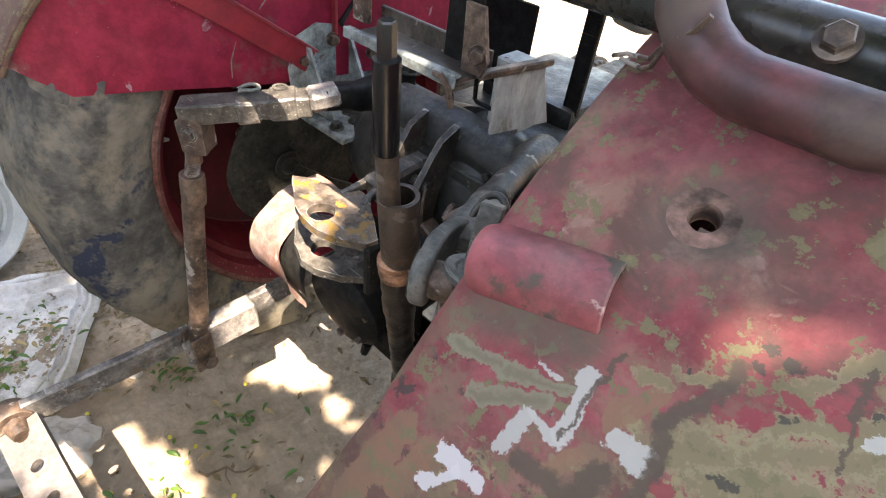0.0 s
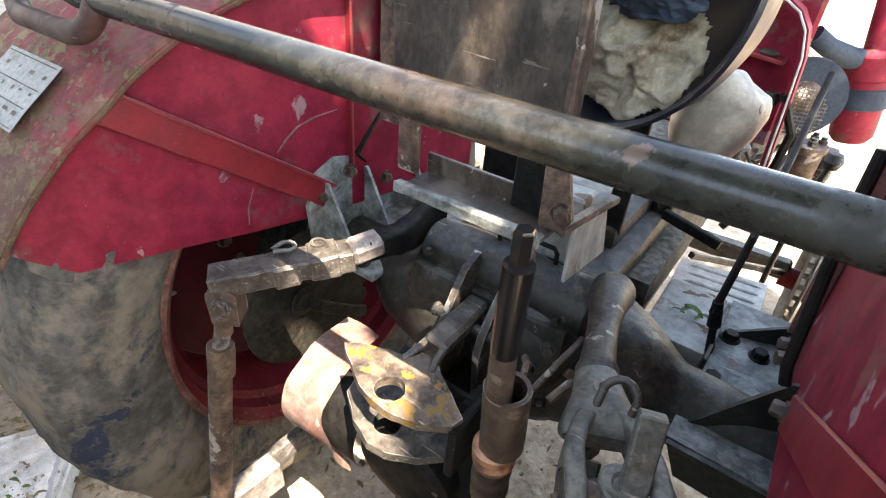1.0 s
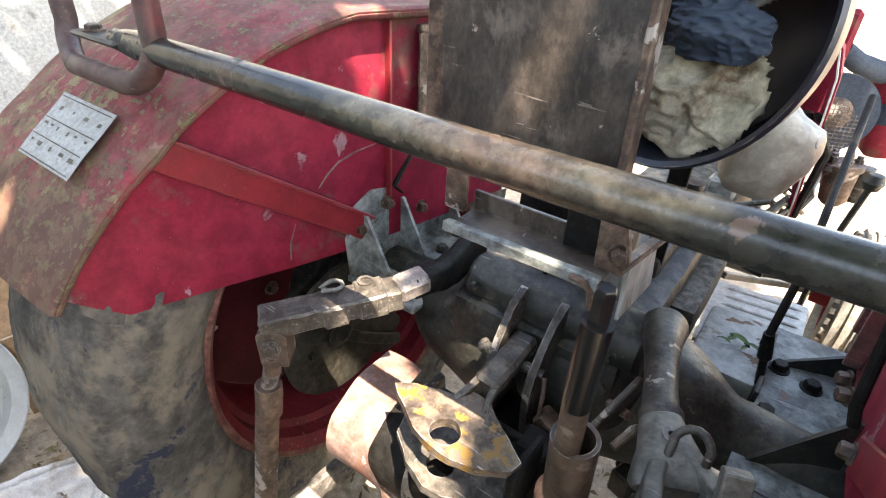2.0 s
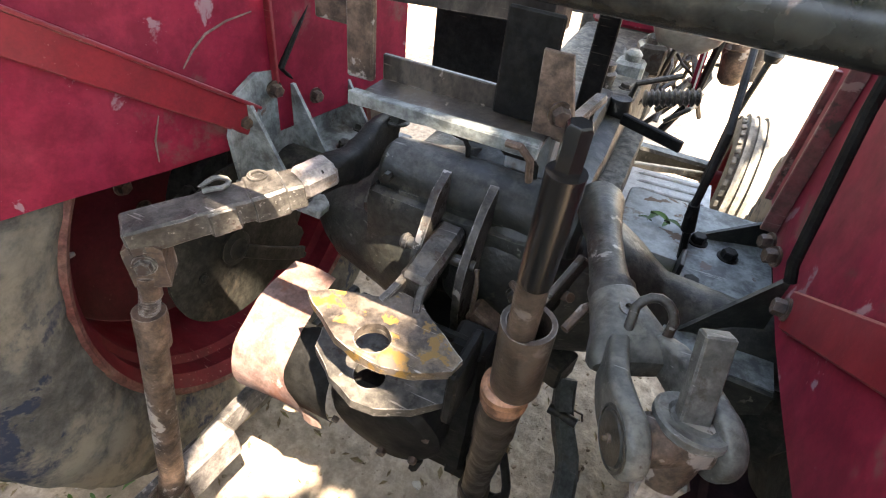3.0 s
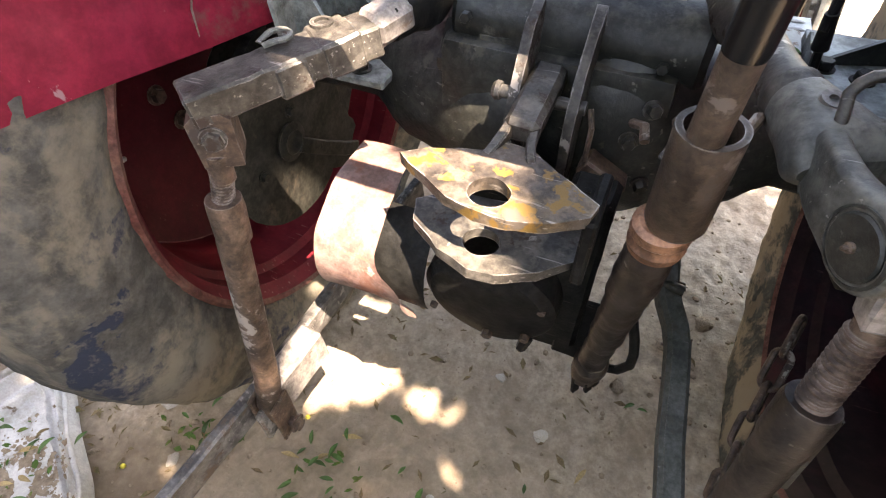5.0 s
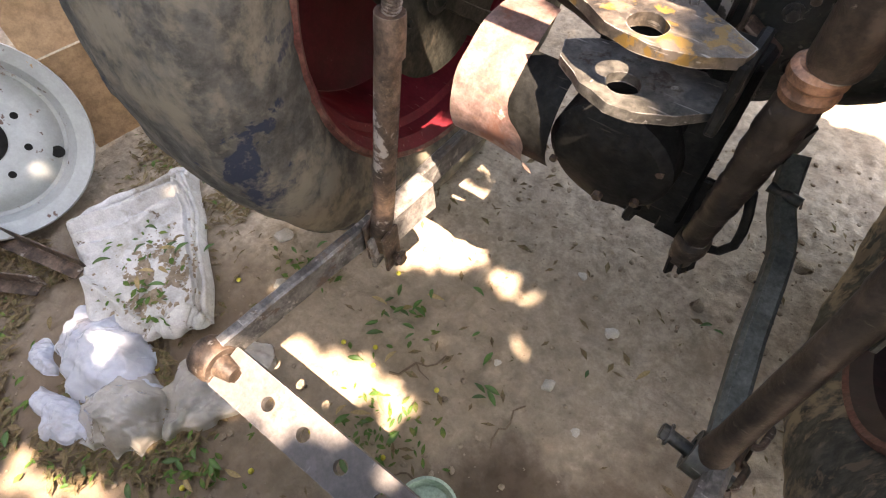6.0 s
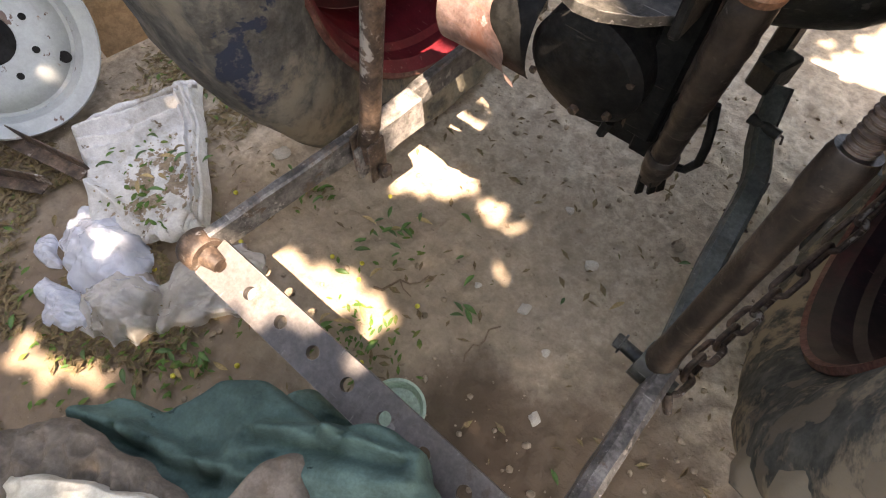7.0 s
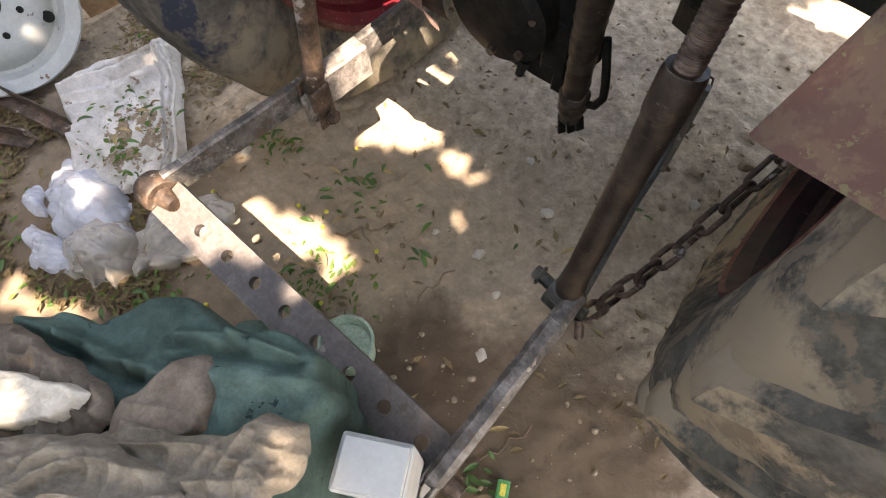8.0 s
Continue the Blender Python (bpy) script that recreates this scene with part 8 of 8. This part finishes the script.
thing("khaki_cloth", drape([(0.040, -0.925), (0.052, -0.881), (0.098, -0.853), (0.143, -0.818), (0.156, -0.782), (0.190, -0.760), (0.217, -0.778), (0.226, -0.805), (0.218, -0.835), (0.224, -0.87), (0.145, -0.95)], 0.505, 0.004, 37, 0.014, (0.75, 0.65)), M["beige_cloth"],
      "crumpled khaki canvas lying on the heap", "cloth", sharp=2.5)
thing("khaki_cloth", drape([(-0.07, -1.03), (-0.012, -0.962), (0.040, -0.911), (0.100, -0.881), (0.168, -0.874), (0.215, -0.905), (0.12, -1.02), (0.02, -1.08)], 0.524, 0.006, 67, 0.016, (0.6, 0.8)), M["beige_cloth"],
      "long-folded khaki canvas lying over the rags", "cloth", sharp=2.5)

# white tub and pale green pail
bm = B()
TR = Matrix.Rotation(0.53, 3, "Z")
box(bm, (0.262, -0.748, 0.226), (0.082, 0.062, 0.452), TR, 0.006, 3)
tub = root("plastic_tub", (0.262, -0.748, 0.0), "tall white plastic can standing beside the cloth heap", "tub")
part("tub_body", bm, M["white_plastic"], tub)
bm = B()
box(bm, (0.262, -0.748, 0.4525), (0.074, 0.054, 0.008), TR, 0.0035, 3)
part("tub_top", bm, M["white_plastic"], tub)
bm = B()
lathe(bm, [(0, 0.0), (0.045, 0.0), (0.052, 0.075), (0.054, 0.078), (0.054, 0.084), (0.049, 0.084), (0.043, 0.06), (0.0, 0.055)], (0.005, -0.640, 0.0), (0, 0, 1), 36)
thing("pail", bm, M["pail"], "small pale green pail with a sunken lid", "pail")

# small printed packet among the leaves
packet = root("paper_packet", (0.388, -0.637, 0.0), "small green and yellow paper packet on the soil", "packet")
PR = Matrix.Rotation(0.5, 3, "Z")
bm = B()
box(bm, (0.388, -0.637, 0.016), (0.022, 0.034, 0.018), PR, 0.0015)
part("packet_body", bm, M["packet_green"], packet)
bm = B()
box(bm, (0.388, -0.637, 0.0255), (0.010, 0.020, 0.002), PR, 0.0004)
part("packet_label", bm, M["gold_leaf"], packet, "yellow label")

# spare white wheel leaning back
spare = root("spare_wheel", (-1.24, -0.67, 0.0), "chipped white spare wheel leaning against the clutter", "wheel")
c, d = V(-1.295, -0.668, 0.195), V(0.86, -0.06, 0.50).normalized()
bm = B()
lathe(bm, [(r * 0.79, h * 0.79) for r, h in [(0.262, -0.075), (0.285, -0.085), (0.29, -0.078), (0.268, -0.055), (0.252, -0.04), (0.245, 0.0), (0.250, 0.035), (0.265, 0.045), (0.285, 0.058), (0.291, 0.068), (0.286, 0.074), (0.266, 0.058),
           (0.245, 0.045), (0.235, 0.015), (0.228, -0.01), (0.215, -0.018)]], c, d, 72)
part("rim_ring", bm, M["white_rim"], spare)
bm = B()
lathe(bm, [(r * 0.79, h * 0.79) for r, h in [(0.222, -0.02), (0.205, -0.008), (0.185, 0.004), (0.150, 0.010), (0.125, 0.004), (0.105, 0.0), (0.085, 0.003), (0.078, 0.0), (0.078, -0.02), (0.11, -0.012), (0.2, -0.022)]], c, d, 72)
dish = part("wheel_dish", bm, M["white_rim"], spare, "white pressed steel wheel dish")
u = d.orthogonal().normalized()
w = d.cross(u)
# solid black disc put in for the darkness of the open hub bore
bm = B()
lathe(bm, [(0, 0), (0.066, 0.0), (0.066, 0.004), (0, 0.004)], c - d * 0.022, d, 32)
part("hub_bore", bm, M["black"], dish)
# holes are not cut: small black discs on the dish give their dark
for k, (rad, count, ph, hr, off) in enumerate(((0.099, 8, 0.0, 0.0085, 0.0045), (0.158, 3, 0.5, 0.015, 0.001))):
    for i in range(count):
        a = 2 * math.pi * i / count + ph
        bm = B()
        lathe(bm, [(0.0, 0.0), (hr, 0.0), (hr, 0.0016), (0.0, 0.0016)], c + rad * (math.cos(a) * u + math.sin(a) * w) + d * off, d, 18)
        part("bolt_hole", bm, M["black"], dish)

# cardboard, folded once
card = root("cardboard_sheet", (-1.24, -0.40, 0.0), "folded brown cardboard leaning behind the tyre", "cardboard")
KA, KB = V(-1.300, -0.455, 0.004), V(-1.275, -0.255, 0.004)
kd, ke = V(0.02, -0.02, 0.29), V(-0.10, 0.02, 0.36)
for nm, a, b_, d in (("lower_panel", KA, KB, kd), ("upper_panel", KA + kd + V(-0.004, 0, 0.003), KB + kd + V(-0.004, 0, 0.003), ke)):
    bm = B()
    vs = [[bm.verts.new(a.lerp(b_, u / 8) + d * (v / 10) + V(0.004, 0, 0) * noise.noise(V(u, v * 0.7, 2))) for v in range(11)] for u in range(9)]
    for A, C in zip(vs, vs[1:]):
        for q in range(10):
            bm.faces.new((A[q], C[q], C[q + 1], A[q + 1]))
    bmesh.ops.solidify(bm, geom=list(bm.faces), thickness=0.005)
    part(nm, bm, M["card"], card)

# old angle iron with holes by the sack
for k, (a, b) in enumerate((((-1.25, -0.80, 0.03), (-0.93, -0.72, 0.035)), ((-1.25, -0.95, 0.02), (-0.98, -0.80, 0.02)))):
    bm = B()
    beam(bm, a, b, 0.035, 0.004, 0.001)
    beam(bm, V(*a) + V(0, 0.016, 0.016), V(*b) + V(0, 0.016, 0.016), 0.004, 0.035, 0.001)
    thing("angle_iron", bm, M["rust"], "old rusty angle iron on the ground", "scrap iron", "scrap irons")


# leaves, pebbles, berries and twigs
def leaf_mesh(name, mat, L, W, curl, seed):
    bm = B()
    n = 7
    rows = []
    for i in range(n + 1):
        t = i / n
        w = W * math.sin(math.pi * min(1, t * 0.98 + 0.01)) ** 0.8 * (1 - 0.35 * t)
        z = curl * (math.sin(math.pi * t) * 0.5 + 0.35 * t * math.sin(seed))
        x = L * (t - 0.5)
        rows.append([bm.verts.new((x, -w, z + curl * 0.35)), bm.verts.new((x, 0, z)), bm.verts.new((x, w, z + curl * 0.35))])
    for A, C in zip(rows, rows[1:]):
        for j in range(2):
            bm.faces.new((A[j], C[j], C[j + 1], A[j + 1]))
    me = mesh_of(name, bm, 3)
    me.materials.append(mat)
    return me


rnd = random.Random(21)
green = [leaf_mesh("leaf", M["leaf"], 0.022 + 0.007 * k, 0.0045 + 0.0012 * k, 0.006 + 0.003 * k, k) for k in range(3)]
dry = [leaf_mesh("dry_leaf", M["dry_leaf"], 0.026 + 0.008 * k, 0.006, 0.010, k) for k in range(3)]


def drop(me, x, y, z, tilt=0.25, label="", cat="leaf", group=""):
    ob = new(me.name.split(".")[0], me)
    ob.matrix_world = Matrix.Translation((x, y, z)) @ Matrix.Rotation(rnd.uniform(0, 6.28), 4, "Z") @ Matrix.Rotation(rnd.uniform(-tilt, tilt), 4, "X") @ Matrix.Rotation(rnd.uniform(-tilt, tilt), 4, "Y")
    tagged(ob, label, cat, group)
    return ob


clusters = [(-0.30, -0.33, 9, 0.07), (-0.26, -0.42, 7, 0.06), (-0.05, -0.40, 4, 0.03), (-0.20, -0.60, 10, 0.07), (0.33, -0.50, 3, 0.05), (-0.52, -0.40, 7, 0.05), (-0.36, -0.85, 8, 0.08),
            (-0.62, -0.30, 5, 0.06), (-0.99, -0.30, 12, 0.10), (0.26, -0.66, 3, 0.05), (0.34, -0.64, 7, 0.04), (0.1, -0.2, 2, 0.1), (0.28, 0.02, 2, 0.05), (-0.15, -0.27, 3, 0.08), (-0.45, -1.0, 8, 0.12), (-0.95, -0.95, 10, 0.15)]
for cx, cy, k, r in clusters:
    for _ in range(int(k * 1.2)):
        x, y = rnd.gauss(cx, r * 0.6), rnd.gauss(cy, r * 0.6)
        if rnd.random() < 0.72:
            drop(rnd.choice(green), x, y, soil_height(x, y) + 0.009, 0.25, "fresh green leaf lying on the soil", "leaf", "fallen leaves")
        else:
            drop(rnd.choice(dry), x, y, soil_height(x, y) + 0.008, 0.3, "curled dry brown leaf on the soil", "leaf", "fallen leaves")
for _ in range(13):
    x, y = rnd.gauss(-0.80, 0.06), rnd.gauss(-0.60, 0.045)
    drop(rnd.choice(green + dry), x, y, 0.058 + rnd.uniform(0, 0.01), 0.2, "leaf lying on the white sack", "leaf", "fallen leaves")
drop(green[1], 0.04, -0.765, 0.47, 0.2, "fresh green leaf on the green cloth", "leaf", "fallen leaves")
for k in range(5):
    drop(green[k % 3], 0.225 + 0.011 * k, 0.225 + 0.006 * (k % 3), 0.700, 0.15, "fresh green leaf on the step box", "leaf", "fallen leaves")


litter_co, litter_fs = [], []
for _ in range(11000):
    if rnd.random() < 0.05:
        x, y = rnd.uniform(-0.9, 0.6), rnd.uniform(-1.0, 0.5)
    elif rnd.random() < 0.75:
        x, y = rnd.uniform(-1.35, -0.42), rnd.uniform(-1.25, -0.72)
    else:
        x, y = rnd.gauss(-1.0, 0.14), rnd.gauss(-0.28, 0.10)
    if noise.noise(V(x * 5, y * 5, 40)) < -0.12:
        continue
    s, w, t = rnd.uniform(0.006, 0.036), rnd.uniform(0.2, 0.42), rnd.uniform(0, 6.28)
    cs, sn = math.cos(t), math.sin(t)
    z = soil_height(x, y) + rnd.uniform(0.001, 0.012)
    b = len(litter_co)
    for u, v, q in ((-0.5, 0, 0), (0, -w * 0.5, 0.10), (0.5, 0, 0.02), (0, w * 0.5, 0.14)):
        litter_co.append((x + s * (u * cs - v * sn), y + s * (u * sn + v * cs), z + s * q * rnd.uniform(0.3, 1.6)))
    litter_fs += [(b, b + 1, b + 2), (b, b + 2, b + 3)]
green_co, green_fs = [], []
for cx, cy, sx, sy, z0, count in ((-0.99, -0.30, 0.09, 0.05, 0.0, 130), (-0.86, -1.02, 0.17, 0.12, 0.0, 60), (-0.80, -0.66, 0.05, 0.035, 0.052, 26), (-0.72, -0.68, 0.05, 0.03, 0.050, 22), (-0.90, -0.58, 0.03, 0.03, 0.052, 14), (-0.70, -1.0, 0.12, 0.06, 0.0, 22), (-0.42, -0.84, 0.07, 0.05, 0.0, 60), (-0.13, -0.57, 0.05, 0.04, 0.0, 50), (-0.50, -0.90, 0.10, 0.10, 0.0, 40),
                                  (-0.19, -0.60, 0.05, 0.05, 0.0, 45), (-0.54, -0.40, 0.04, 0.03, 0.0, 30), (-0.27, -0.38, 0.06, 0.06, 0.0, 16)):
    for _ in range(count):
        x, y = rnd.gauss(cx, sx), rnd.gauss(cy, sy)
        s, w, t = rnd.uniform(0.010, 0.026), rnd.uniform(0.26, 0.5), rnd.uniform(0, 6.28)
        cs, sn = math.cos(t), math.sin(t)
        z = z0 + soil_height(x, y) + rnd.uniform(0.002, 0.014)
        base_i = len(green_co)
        tilt = rnd.uniform(-0.25, 0.25)
        for u, v, q in ((-0.5, 0, 0), (-0.15, -w * 0.5, 0.08), (0.2, -w * 0.4, 0.12), (0.5, 0, 0.05), (0.2, w * 0.4, 0.14), (-0.15, w * 0.5, 0.10)):
            green_co.append((x + s * (u * cs - v * sn), y + s * (u * sn + v * cs), max(z + s * (q + u * tilt), soil_height(x, y) + 0.001)))
        green_fs.append(tuple(range(base_i, base_i + 6)))
me = bpy.data.meshes.new("fallen_foliage")
me.from_pydata(green_co, [], green_fs)
me.materials.append(M["foliage"])
tagged(new("fallen_foliage", me), "small fallen green and yellowing leaves", "leaf litter", kind="stuff")
me = bpy.data.meshes.new("leaf_litter")
me.from_pydata(litter_co, [], litter_fs)
me.materials.append(M["litter"])
tagged(new("leaf_litter", me), "thin litter of dry brown leaf bits", "leaf litter", kind="stuff")


def pebble_mesh(seed):
    bm = B()
    bmesh.ops.create_icosphere(bm, subdivisions=2, radius=1.0)
    for v in bm.verts:
        v.co *= 1 + 0.55 * noise.noise(v.co * 1.3 + V(seed, 0, 0))
        v.co.z *= 0.45
    me = mesh_of("pebble", bm, 0.7)
    me.materials.append(M["stone"] if seed % 2 else M["soil"])
    return me


peb = [pebble_mesh(k) for k in range(4)]
co_bm = B()
for _ in range(2600):
    x, y = rnd.uniform(-1.3, 0.6), rnd.uniform(-1.1, 0.7)
    s = 0.0014 + 0.0065 * rnd.random() ** 4
    r = bmesh.ops.create_icosphere(co_bm, subdivisions=1, radius=1.0, matrix=Matrix.Translation((x, y, soil_height(x, y) + s * 0.3)) @ Matrix.Rotation(rnd.uniform(0, 6), 4, "Z") @ Matrix.Diagonal((s * rnd.uniform(0.7, 1.5), s, s * 0.6, 1)))
rough(co_bm, 0.0015, 160)
me = mesh_of("crumbs", co_bm, 0.9)
me.materials.append(M["clod"])
tagged(new("soil_crumbs", me), "small crumbs of soil and grit", "grit", kind="stuff")
for x, y, s in ((0.05, -0.30, 0.012), (-0.02, -0.02, 0.010), (0.20, -0.47, 0.011), (0.10, -0.12, 0.013), (-0.06, -0.32, 0.007), (0.30, 0.20, 0.016), (0.34, 0.12, 0.012), (-0.16, -0.03, 0.010),
                (-0.35, -0.60, 0.009), (-0.66, -0.36, 0.020), (-0.57, -0.46, 0.012), (-0.9, -0.29, 0.03), (0.14, -0.35, 0.008), (0.38, 0.30, 0.02), (0.22, 0.05, 0.014), (-0.1, -0.45, 0.006)):
    ob = new("pebble", rnd.choice(peb))
    ob.matrix_world = Matrix.Translation((x, y, soil_height(x, y) + s * 0.25)) @ Matrix.Rotation(rnd.uniform(0, 6), 4, "Z") @ Matrix.Diagonal((s * 1.2, s, s, 1))
    tagged(ob, "small pale pebble on the soil", "pebble", "pebbles")
bm = B()
bmesh.ops.create_icosphere(bm, subdivisions=2, radius=0.0055)
berry = mesh_of("yellow_berry", bm, 3)
berry.materials.append(M["gold_leaf"])
for _ in range(20):
    x, y = rnd.gauss(-0.35, 0.3), rnd.gauss(-0.55, 0.22)
    ob = new("yellow_berry", berry)
    ob.location = (x, y, soil_height(x, y) + 0.004)
    tagged(ob, "small yellow fallen fruit on the soil", "fruit", "fallen fruits")
for a, b, k in (((-0.228, -0.478), (-0.139, -0.363), 0), ((-0.16, -0.64), (-0.05, -0.60), 1), ((0.02, -0.47), (0.03, -0.36), 2), ((-0.52, -0.75), (-0.50, -0.62), 3), ((0.33, -0.62), (0.36, -0.52), 4)):
    bm = B()
    n = 7
    pts = [V(a[0] + (b[0] - a[0]) * i / n, a[1] + (b[1] - a[1]) * i / n, 0) + V(0.006 * math.sin(i * 1.7 + k), 0.006 * math.cos(i * 2.1 + k), 0) for i in range(n + 1)]
    for p in pts:
        p.z = soil_height(p.x, p.y) + 0.004
    tube(bm, pts, [0.0035 - 0.0003 * i for i in range(n + 1)] if k == 0 else [0.0018] * (n + 1), 6)
    if k == 0:
        tube(bm, [pts[3], pts[3] + V(0.02, -0.012, 0.004), pts[3] + V(0.045, -0.015, 0.003)], [0.002, 0.0015, 0.001], 5)
    thing("twig", bm, M["twig"], "dry brown twig on the soil", "twig", "twigs")

# yellowed plastic can slung under the seat
bm = B()
pr = [(0.0, 0.0), (0.018, 0.0), (0.034, 0.010), (0.046, 0.030), (0.052, 0.060), (0.050, 0.085), (0.040, 0.102), (0.026, 0.110), (0.014, 0.106), (0.0, 0.102)]
lathe(bm, pr, (0.170, 0.120, 1.000), (0.30, 0.15, 0.85), 44)
fineness(bm, 0.012)
for v in bm.verts:
    v.co += V(0.004, 0.003, 0.007) * noise.noise(v.co * 28) * 1.6
    v.co.x += 0.010 * max(0.0, noise.noise(v.co * 14 + V(3, 0, 0)))
can = root("plastic_can", (0.17, 0.12, 1.0), "crushed yellowed plastic can slung under the seat", "can")
part("can_body", bm, M["jug"], can, "", 2.5)
bm = B()
lathe(bm, [(0, 0), (0.008, 0.0), (0.009, 0.006), (0.006, 0.011), (0, 0.012)], (0.226, 0.118, 1.078), (1, -0.2, 0.3), 16)
part("stopper", bm, M["white_plastic"], can)
